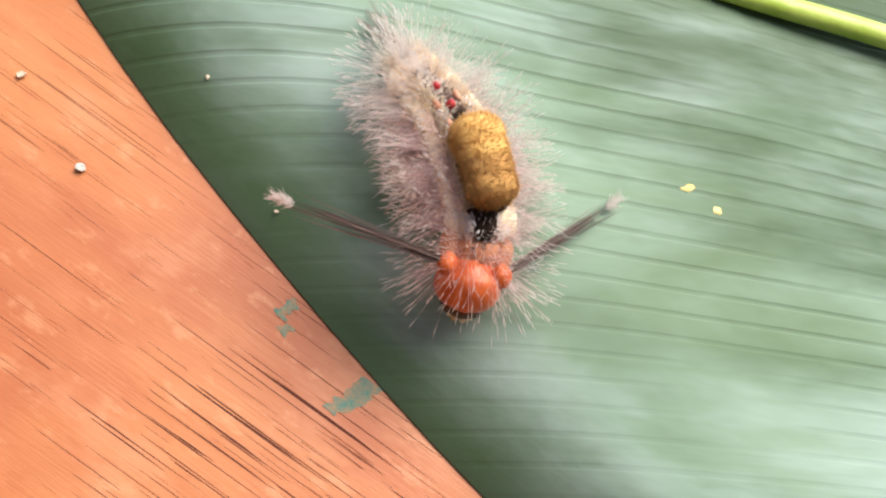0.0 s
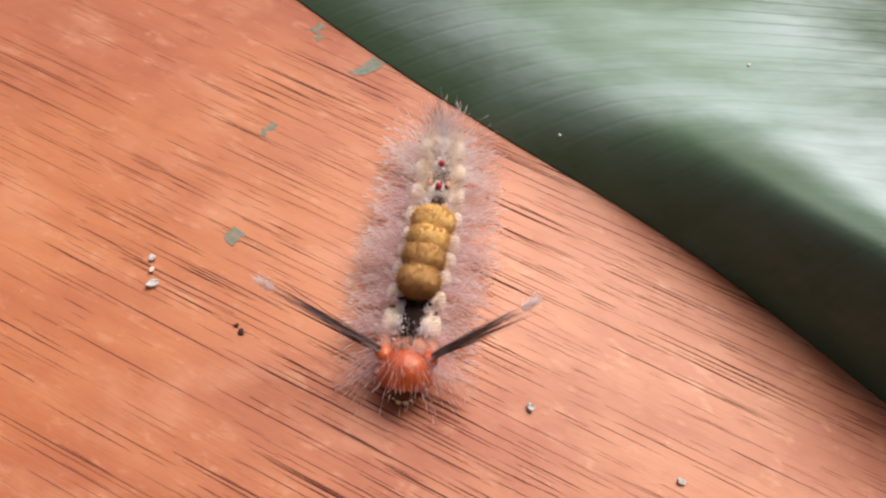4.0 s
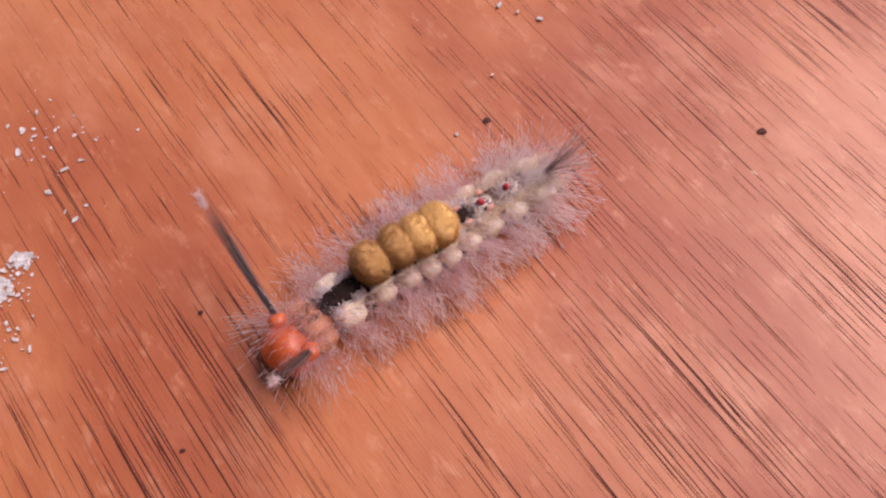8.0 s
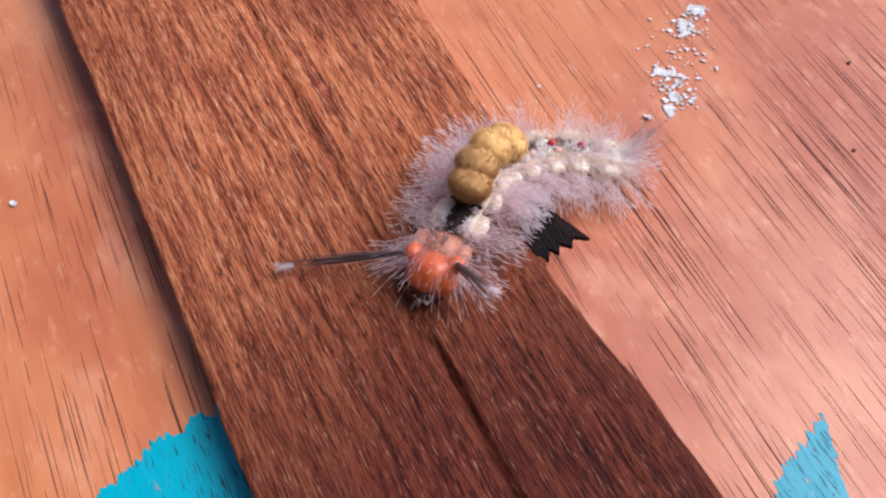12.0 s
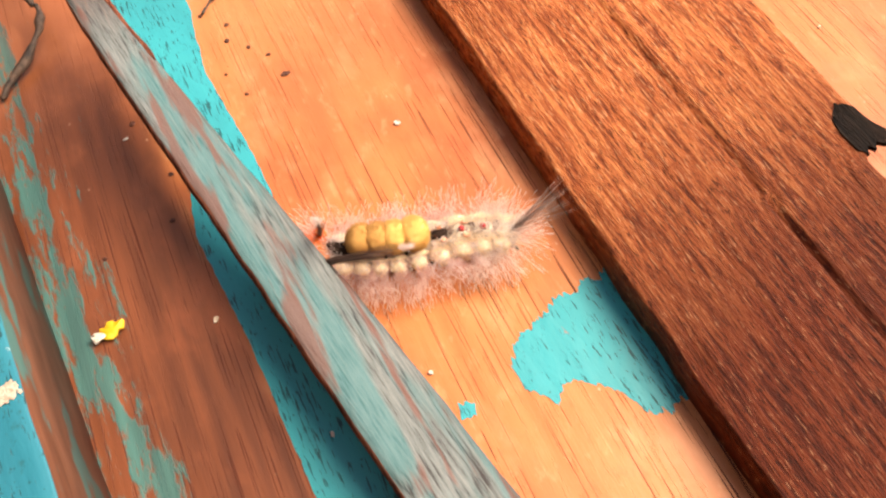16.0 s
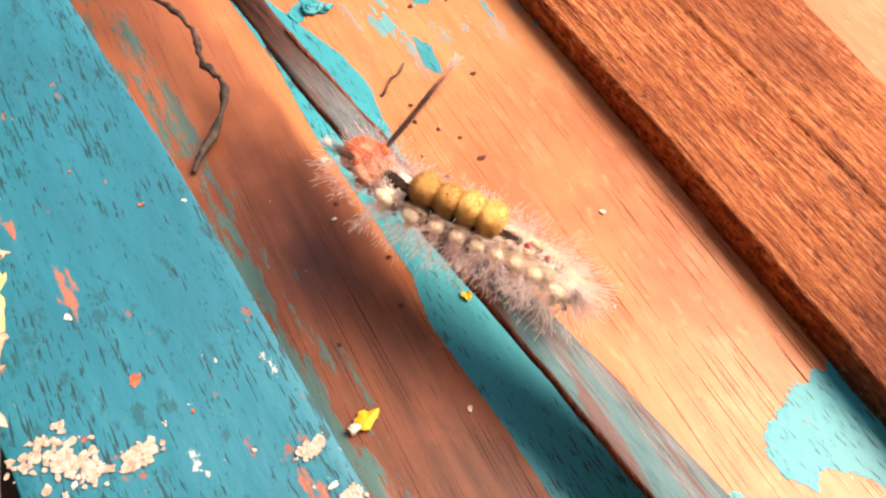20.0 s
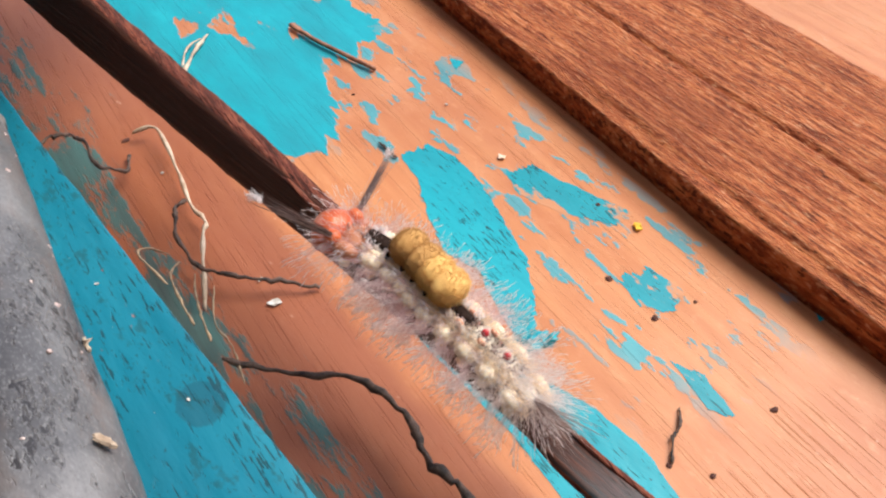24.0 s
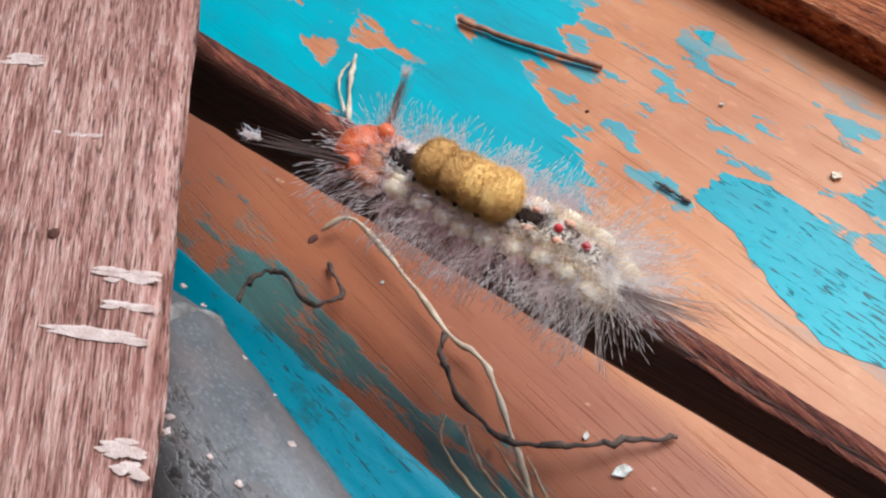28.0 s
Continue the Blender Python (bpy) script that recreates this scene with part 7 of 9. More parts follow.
    walk(segments[4], [
        (0, pose(0.00000, 0.00000, 0.00000, -5.4, -0.0, -0.0)), (0.5, pose(0.00000, 0.00000, 0.00000, -7.0, 0.1, -0.0)),
        (1, pose(0.00000, 0.00000, 0.00000, -10.2, 0.2, -0.0)), (1.5, pose(0.00000, 0.00000, 0.00000, -9.3, 0.4, -0.1)),
        (2, pose(0.00000, 0.00000, 0.00000, -18.8, 0.5, -0.2)), (2.5, pose(0.00000, 0.00000, 0.00000, -30.9, 0.5, -0.3)),
        (3, pose(0.00000, 0.00000, 0.00000, -16.7, 0.7, -0.2)), (3.5, pose(0.00000, 0.00000, 0.00000, 0.1, 0.9, 0.0)),
        (4, pose(0.00000, 0.00000, 0.00000, 0.0, 1.0, -0.0)), (4.5, pose(0.00000, 0.00000, 0.00000, 0.0, 1.1, 0.0)),
        (5, pose(0.00000, 0.00000, 0.00000, 0.0, 1.2, -0.0)), (5.5, pose(0.00000, 0.00000, 0.00000, 0.0, 1.4, 0.0)),
        (6, pose(0.00000, 0.00000, 0.00000, 0.0, 1.5, 0.0)), (6.5, pose(0.00000, 0.00000, 0.00000, 0.0, 1.6, 0.0)),
        (7, pose(0.00000, 0.00000, 0.00000, 0.0, 1.8, 0.0)), (8, pose(0.00000, 0.00000, 0.00000, -0.0, 2.0, 0.0)),
        (8.5, pose(0.00000, 0.00000, 0.00000, -0.0, 2.1, 0.0)), (9, pose(0.00000, 0.00000, 0.00000, 0.0, 2.2, 0.0)),
        (9.5, pose(0.00000, 0.00000, 0.00000, 0.0, 2.4, 0.0)), (10, pose(0.00000, 0.00000, 0.00000, -0.0, 2.5, 0.0)),
        (10.5, pose(0.00000, 0.00000, 0.00000, -0.0, 2.6, -0.0)), (11, pose(0.00000, 0.00000, 0.00000, 4.6, 2.7, 0.2)),
        (11.5, pose(0.00000, 0.00000, 0.00000, 38.7, 2.2, 1.8)), (12, pose(0.00000, 0.00000, 0.00000, 19.8, 2.8, 1.0)),
        (12.5, pose(0.00000, 0.00000, 0.00000, 0.1, 3.1, 0.0)), (13, pose(0.00000, 0.00000, 0.00000, 0.0, 3.2, -0.0)),
        (13.5, pose(0.00000, 0.00000, 0.00000, 0.0, 3.4, -0.0)), (14, pose(0.00000, 0.00000, 0.00000, -6.0, 3.5, -0.4)),
        (14.5, pose(0.00000, 0.00000, 0.00000, -30.0, 3.1, -1.8)), (15, pose(0.00000, 0.00000, 0.00000, 0.0, 3.7, -0.0)),
        (15.5, pose(0.00000, 0.00000, 0.00000, 0.0, 3.9, 0.0)), (16, pose(0.00000, 0.00000, 0.00000, 0.0, 4.0, -0.0)),
        (16.5, pose(0.00000, 0.00000, 0.00000, 14.9, 24.3, 6.2)), (17, pose(0.00000, 0.00000, 0.00000, 45.7, 26.0, 24.3)),
        (17.5, pose(0.00000, 0.00000, 0.00000, 61.1, 17.7, 28.9)), (18, pose(0.00000, 0.00000, 0.00000, 61.3, 16.7, 27.7)),
        (18.5, pose(0.00000, 0.00000, 0.00000, 16.4, 24.1, 6.8)), (19, pose(0.00000, 0.00000, 0.00000, 11.0, 20.2, 3.8)),
        (19.5, pose(0.00000, 0.00000, 0.00000, 4.2, 16.0, 1.2)), (20, pose(0.00000, 0.00000, 0.00000, 4.3, 15.0, 1.1)),
        (20.5, pose(0.00000, 0.00000, 0.00000, 4.4, 14.0, 1.1)), (21, pose(0.00000, 0.00000, 0.00000, 5.3, 13.9, 1.3)),
        (21.5, pose(0.00000, 0.00000, 0.00000, 6.2, 13.9, 1.5)), (22, pose(0.00000, 0.00000, 0.00000, 7.1, 13.9, 1.7)),
        (22.5, pose(0.00000, 0.00000, 0.00000, 8.6, 13.8, 2.1)), (23, pose(0.00000, 0.00000, 0.00000, 10.1, 12.9, 2.3)),
        (23.5, pose(0.00000, 0.00000, 0.00000, 11.4, 12.0, 2.4)), (24, pose(0.00000, 0.00000, 0.00000, 11.5, 11.2, 2.3)),
        (24.5, pose(0.00000, 0.00000, 0.00000, 10.8, 10.4, 2.0)), (25, pose(0.00000, 0.00000, 0.00000, 10.2, 9.6, 1.7)),
        (25.5, pose(0.00000, 0.00000, 0.00000, 4.4, 8.8, 0.7)), (26, pose(0.00000, 0.00000, 0.00000, 2.6, 8.0, 0.4)),
        (27, pose(0.00000, 0.00000, 0.00000, 3.0, -16.0, -0.8)), (27.5, pose(0.00000, 0.00000, 0.00000, 2.9, -14.0, -0.7)),
        (28, pose(0.00000, 0.00000, 0.00000, 2.8, 6.0, 0.3)),
    ])
    walk(segments[5], [
        (0, pose(0.00003, -0.00118, 0.00010, -4.3, -0.0, 3.3)), (0.5, pose(0.00004, -0.00116, 0.00012, -5.4, 0.1, 4.4)),
        (1, pose(-0.00002, -0.00128, 0.00023, -9.4, 0.2, 1.5)), (1.5, pose(-0.00001, -0.00155, 0.00024, -9.4, 0.4, 1.6)),
        (2, pose(-0.00009, -0.00178, 0.00053, -14.1, 0.5, -1.8)), (2.5, pose(0.00002, -0.00161, 0.00083, -21.0, 0.6, 3.4)),
        (3, pose(0.00005, -0.00249, 0.00099, -26.2, 0.7, 1.1)), (3.5, pose(-0.00003, -0.00192, -0.00001, 0.2, 0.9, -1.2)),
        (4, pose(0.00002, -0.00200, 0.00000, 0.0, 1.0, 2.2)), (4.5, pose(0.00007, -0.00201, 0.00000, 0.0, 1.1, 5.2)),
        (5, pose(0.00010, -0.00205, 0.00000, 0.0, 1.2, 7.6)), (5.5, pose(0.00018, -0.00207, -0.00000, 0.0, 1.4, 12.6)),
        (6, pose(0.00002, -0.00203, -0.00000, 0.0, 1.5, 1.1)), (6.5, pose(-0.00007, -0.00190, -0.00000, 0.0, 1.6, -3.8)),
        (7, pose(0.00018, -0.00192, -0.00000, 0.0, 1.8, 12.7)), (8, pose(0.00004, -0.00185, 0.00000, -0.0, 2.0, 4.6)),
        (8.5, pose(0.00007, -0.00207, 0.00000, -0.0, 2.1, 6.2)), (9, pose(-0.00002, -0.00187, 0.00000, -0.0, 2.2, -2.0)),
        (9.5, pose(0.00007, -0.00198, -0.00000, 0.0, 2.4, 4.8)), (10, pose(0.00006, -0.00209, 0.00000, -0.0, 2.5, 4.2)),
        (10.5, pose(0.00001, -0.00187, 0.00000, -0.0, 2.6, -0.3)), (11, pose(0.00007, -0.00176, -0.00015, 7.6, 2.7, 6.6)),
        (11.5, pose(-0.00025, -0.00111, -0.00106, 39.8, 2.2, -21.7)), (12, pose(-0.00018, -0.00155, -0.00072, 25.5, 2.7, -9.4)),
        (12.5, pose(-0.00003, -0.00240, -0.00001, 0.8, 3.1, -1.4)), (13, pose(0.00028, -0.00245, -0.00000, 0.0, 3.3, 10.9)),
        (13.5, pose(0.00022, -0.00227, -0.00000, 0.0, 3.4, 9.2)), (14, pose(0.00020, -0.00229, 0.00000, 0.0, 3.5, 9.1)),
        (14.5, pose(0.00018, -0.00227, 0.00161, -31.4, 3.1, 6.6)), (15, pose(0.00015, -0.00228, 0.00000, -8.1, 3.7, 7.1)),
        (15.5, pose(0.00015, -0.00225, -0.00000, 0.0, 3.9, 9.0)), (16, pose(0.00009, -0.00206, -0.00000, -0.0, 4.0, 4.9)),
        (16.5, pose(0.00022, -0.00219, -0.00037, 10.1, 24.7, 16.5)), (17, pose(0.00043, -0.00174, -0.00144, 41.3, 27.7, 57.1)),
        (17.5, pose(-0.00031, -0.00105, -0.00178, 61.4, 17.6, -2.1)), (18, pose(-0.00009, -0.00056, -0.00132, 68.7, 12.8, 3.0)),
        (18.5, pose(-0.00000, -0.00119, -0.00056, 37.0, 20.4, 14.3)), (19, pose(0.00013, -0.00159, -0.00035, 16.0, 19.8, 20.4)),
        (19.5, pose(-0.00012, -0.00187, -0.00014, 4.5, 16.0, -5.0)), (20, pose(-0.00003, -0.00228, -0.00017, 4.4, 15.0, -0.6)),
        (20.5, pose(0.00003, -0.00228, -0.00017, 4.5, 14.0, -0.7)), (21, pose(0.00002, -0.00221, -0.00018, 4.5, 14.0, -1.1)),
        (21.5, pose(-0.00001, -0.00214, -0.00019, 4.4, 14.0, -1.7)), (22, pose(-0.00002, -0.00208, -0.00020, 4.3, 14.0, -1.9)),
        (22.5, pose(-0.00003, -0.00196, -0.00021, 4.1, 14.0, -1.4)), (23, pose(-0.00009, -0.00194, -0.00035, 10.9, 12.9, -4.4)),
        (23.5, pose(0.00011, -0.00175, -0.00034, 11.2, 12.1, 7.9)), (24, pose(0.00001, -0.00170, -0.00034, 11.5, 11.2, 4.2)),
        (24.5, pose(0.00001, -0.00210, -0.00039, 10.8, 10.4, 1.2)), (25, pose(0.00007, -0.00178, -0.00034, 10.7, 9.5, 2.5)),
        (25.5, pose(0.00002, -0.00178, -0.00018, 7.3, 8.8, -0.6)), (26, pose(0.00003, -0.00162, -0.00007, 2.6, 8.0, -2.0)),
        (27, pose(-0.00009, -0.00167, -0.00008, 3.0, -16.0, -6.3)), (27.5, pose(-0.00002, -0.00164, -0.00008, 2.9, -14.0, -4.9)),
        (28, pose(0.00008, -0.00168, -0.00008, 2.8, 6.0, 5.5)),
    ])
    walk(segments[6], [
        (0, pose(0.00016, -0.00269, 0.00020, -3.1, -0.0, 8.4)), (0.5, pose(0.00023, -0.00295, 0.00028, -4.3, 0.1, 8.9)),
        (1, pose(0.00008, -0.00299, 0.00049, -8.2, 0.2, 5.0)), (1.5, pose(0.00010, -0.00354, 0.00058, -9.6, 0.4, 4.4)),
        (2, pose(-0.00011, -0.00375, 0.00095, -11.1, 0.5, -0.3)), (2.5, pose(0.00022, -0.00349, 0.00134, -12.2, 0.6, 6.1)),
        (3, pose(0.00012, -0.00476, 0.00235, -31.4, 0.6, 1.4)), (3.5, pose(-0.00010, -0.00457, -0.00002, -0.5, 0.9, -1.1)),
        (4, pose(0.00017, -0.00444, 0.00000, 0.0, 1.0, 4.4)), (4.5, pose(0.00039, -0.00435, 0.00000, 0.0, 1.1, 9.2)),
        (5, pose(0.00057, -0.00431, 0.00000, 0.0, 1.2, 13.2)), (5.5, pose(0.00095, -0.00425, -0.00000, 0.0, 1.4, 21.6)),
        (6, pose(0.00008, -0.00450, -0.00000, -0.0, 1.5, 0.3)), (6.5, pose(-0.00028, -0.00409, -0.00000, 0.0, 1.6, -5.8)),
        (7, pose(0.00092, -0.00407, 0.00000, -0.0, 1.8, 20.2)), (8, pose(0.00032, -0.00392, 0.00000, 0.0, 2.0, 7.9)),
        (8.5, pose(0.00047, -0.00432, 0.00000, -0.0, 2.1, 10.8)), (9, pose(-0.00015, -0.00411, 0.00000, -0.0, 2.2, -4.4)),
        (9.5, pose(0.00036, -0.00423, -0.00000, 0.0, 2.4, 8.7)), (10, pose(0.00033, -0.00445, 0.00000, -0.0, 2.5, 7.1)),
        (10.5, pose(-0.00002, -0.00405, 0.00000, -0.0, 2.6, -1.2)), (11, pose(0.00040, -0.00367, -0.00049, 8.5, 2.7, 11.0)),
        (11.5, pose(-0.00109, -0.00251, -0.00228, 30.6, 2.5, -30.9)), (12, pose(-0.00077, -0.00409, -0.00198, 25.9, 2.7, -15.2)),
        (12.5, pose(-0.00013, -0.00515, -0.00007, 3.1, 3.1, -3.3)), (13, pose(0.00111, -0.00576, -0.00000, 0.0, 3.2, 14.3)),
        (13.5, pose(0.00083, -0.00513, -0.00000, 0.0, 3.4, 15.2)), (14, pose(0.00080, -0.00495, 0.00000, 0.0, 3.5, 14.6)),
        (14.5, pose(0.00073, -0.00485, 0.00299, -18.7, 3.4, 12.5)), (15, pose(0.00064, -0.00480, 0.00069, -25.8, 3.4, 10.5)),
        (15.5, pose(0.00076, -0.00484, -0.00000, -0.0, 3.9, 13.8)), (16, pose(0.00039, -0.00453, 0.00000, -0.0, 4.0, 6.6)),
        (16.5, pose(0.00100, -0.00461, -0.00076, 8.3, 24.8, 23.3)), (17, pose(0.00219, -0.00314, -0.00276, 32.2, 30.7, 75.0)),
        (17.17, pose(0.00098, -0.00289, -0.00326, 38.2, 23.0, 45.1)), (17.33, pose(-0.00023, -0.00264, -0.00377, 47.2, 19.1, 15.7)),
        (17.5, pose(-0.00144, -0.00239, -0.00428, 57.1, 19.8, -13.7)), (18, pose(-0.00072, -0.00144, -0.00349, 64.1, 15.2, -14.3)),
        (18.5, pose(-0.00002, -0.00259, -0.00177, 48.0, 17.3, 13.6)), (19, pose(0.00075, -0.00282, -0.00078, 22.4, 19.1, 34.6)),
        (19.5, pose(-0.00041, -0.00373, -0.00029, 4.6, 16.0, -6.2)), (20, pose(-0.00014, -0.00453, -0.00034, 4.4, 15.0, -1.1)),
        (20.5, pose(-0.00012, -0.00396, -0.00030, 4.9, 14.0, -9.7)), (21, pose(-0.00016, -0.00413, -0.00032, 3.8, 14.0, -8.8)),
        (21.5, pose(-0.00020, -0.00418, -0.00031, 2.8, 14.0, -9.0)), (22, pose(-0.00022, -0.00424, -0.00031, 2.0, 14.0, -8.6)),
        (22.5, pose(-0.00018, -0.00433, -0.00030, 1.0, 14.0, -6.9)), (23, pose(-0.00050, -0.00410, -0.00077, 10.5, 12.9, -11.7)),
        (23.5, pose(0.00039, -0.00401, -0.00078, 11.2, 12.1, 8.9)), (24, pose(0.00013, -0.00397, -0.00079, 11.5, 11.2, 6.7)),
        (24.5, pose(-0.00006, -0.00436, -0.00082, 10.9, 10.4, -0.4)), (25, pose(0.00005, -0.00376, -0.00070, 10.7, 9.5, -1.8)),
        (25.5, pose(-0.00011, -0.00385, -0.00049, 9.3, 8.7, -4.3)), (26, pose(-0.00015, -0.00366, -0.00016, 3.3, 8.0, -6.2)),
        (27, pose(-0.00035, -0.00358, -0.00018, 3.0, -16.0, -8.7)), (27.5, pose(-0.00028, -0.00388, -0.00019, 3.0, -14.0, -8.4)),
        (28, pose(0.00034, -0.00377, -0.00018, 2.8, 6.0, 6.9)),
    ])
    walk(segments[7], [
        (0, pose(0.00048, -0.00424, 0.00027, -1.5, -0.0, 16.2)), (0.5, pose(0.00062, -0.00484, 0.00040, -2.9, 0.1, 14.7)),
        (1, pose(0.00028, -0.00465, 0.00072, -6.6, 0.2, 9.2)), (1.5, pose(0.00030, -0.00550, 0.00091, -9.4, 0.4, 4.2)),
        (2, pose(-0.00010, -0.00563, 0.00128, -10.7, 0.5, -2.0)), (2.5, pose(0.00043, -0.00532, 0.00164, -9.5, 0.6, 2.7)),
        (3, pose(0.00018, -0.00674, 0.00358, -26.3, 0.7, 0.9)), (3.5, pose(-0.00013, -0.00748, 0.00004, -6.6, 0.9, 0.8)),
        (4, pose(0.00042, -0.00717, 0.00000, 0.0, 1.0, 5.7)), (4.5, pose(0.00086, -0.00694, 0.00000, 0.0, 1.1, 9.7)),
        (5, pose(0.00121, -0.00677, 0.00000, 0.0, 1.2, 13.0)), (5.5, pose(0.00193, -0.00651, -0.00000, 0.0, 1.4, 19.8)),
        (6, pose(0.00005, -0.00696, -0.00000, -0.0, 1.5, -3.7)), (6.5, pose(-0.00053, -0.00641, -0.00000, -0.0, 1.6, -8.0)),
        (7, pose(0.00181, -0.00637, 0.00000, -0.0, 1.8, 17.2)), (8, pose(0.00066, -0.00628, 0.00000, -0.0, 2.0, 5.6)),
        (8.5, pose(0.00093, -0.00662, 0.00000, -0.0, 2.1, 6.9)), (9, pose(-0.00039, -0.00663, 0.00000, 0.0, 2.2, -6.3)),
        (9.5, pose(0.00079, -0.00667, -0.00000, 0.0, 2.4, 6.7)), (10, pose(0.00066, -0.00689, 0.00000, -0.0, 2.5, 6.4)),
        (10.5, pose(-0.00009, -0.00648, 0.00000, -0.0, 2.6, -3.3)), (11, pose(0.00084, -0.00585, -0.00078, 4.5, 2.7, 9.7)),
        (11.5, pose(-0.00224, -0.00426, -0.00326, 17.4, 2.7, -32.1)), (12, pose(-0.00182, -0.00707, -0.00352, 24.6, 2.7, -25.8)),
        (12.5, pose(-0.00038, -0.00807, -0.00032, 9.0, 3.1, -8.3)), (13, pose(0.00204, -0.00938, -0.00000, 0.0, 3.2, 11.3)),
        (13.5, pose(0.00182, -0.00820, -0.00000, 0.0, 3.4, 18.0)), (14, pose(0.00164, -0.00781, 0.00000, 0.0, 3.5, 15.9)),
        (14.5, pose(0.00146, -0.00756, 0.00345, -4.6, 3.6, 13.8)), (15, pose(0.00125, -0.00740, 0.00253, -33.1, 3.1, 9.0)),
        (15.5, pose(0.00142, -0.00738, 0.00000, -0.0, 3.9, 10.3)), (16, pose(0.00067, -0.00707, 0.00000, -0.0, 4.0, 3.1)),
        (16.5, pose(0.00194, -0.00697, -0.00104, 4.7, 24.9, 18.6)), (17, pose(0.00440, -0.00430, -0.00387, 25.2, 32.4, 71.4)),
        (17.17, pose(0.00202, -0.00415, -0.00477, 30.8, 26.7, 44.2)), (17.33, pose(-0.00037, -0.00399, -0.00566, 38.4, 23.9, 17.6)),
        (17.5, pose(-0.00276, -0.00384, -0.00655, 46.5, 24.5, -8.9)), (18, pose(-0.00181, -0.00242, -0.00575, 51.6, 21.2, -23.4)),
        (18.5, pose(-0.00023, -0.00391, -0.00330, 50.7, 16.4, -0.7)), (19, pose(0.00141, -0.00410, -0.00143, 25.9, 18.6, 19.6)),
        (19.5, pose(-0.00062, -0.00566, -0.00043, 4.6, 16.0, -6.6)), (20, pose(-0.00020, -0.00665, -0.00049, 4.6, 15.0, -4.0)),
        (20.5, pose(-0.00060, -0.00557, -0.00045, 5.1, 13.9, -18.7)), (21, pose(-0.00065, -0.00608, -0.00044, 3.4, 14.0, -16.6)),
        (21.5, pose(-0.00072, -0.00629, -0.00040, 2.0, 14.0, -16.8)), (22, pose(-0.00073, -0.00652, -0.00036, 0.7, 14.0, -16.3)),
        (22.5, pose(-0.00063, -0.00677, -0.00030, -0.6, 14.0, -15.7)), (23, pose(-0.00122, -0.00646, -0.00119, 7.5, 13.0, -20.0)),
        (23.5, pose(0.00066, -0.00656, -0.00128, 11.2, 12.1, 5.9)), (24, pose(0.00038, -0.00643, -0.00128, 11.5, 11.2, 6.2)),
        (24.5, pose(-0.00017, -0.00647, -0.00122, 11.1, 10.4, -4.5)), (25, pose(-0.00018, -0.00576, -0.00108, 11.1, 9.5, -10.2)),
        (25.5, pose(-0.00039, -0.00592, -0.00085, 10.6, 8.7, -9.5)), (26, pose(-0.00047, -0.00591, -0.00032, 5.7, 8.0, -8.7)),
        (27, pose(-0.00062, -0.00555, -0.00028, 3.0, -16.0, -8.4)), (27.5, pose(-0.00065, -0.00630, -0.00032, 2.9, -14.0, -10.5)),
        (28, pose(0.00058, -0.00602, -0.00029, 2.8, 6.0, 0.8)),
    ])
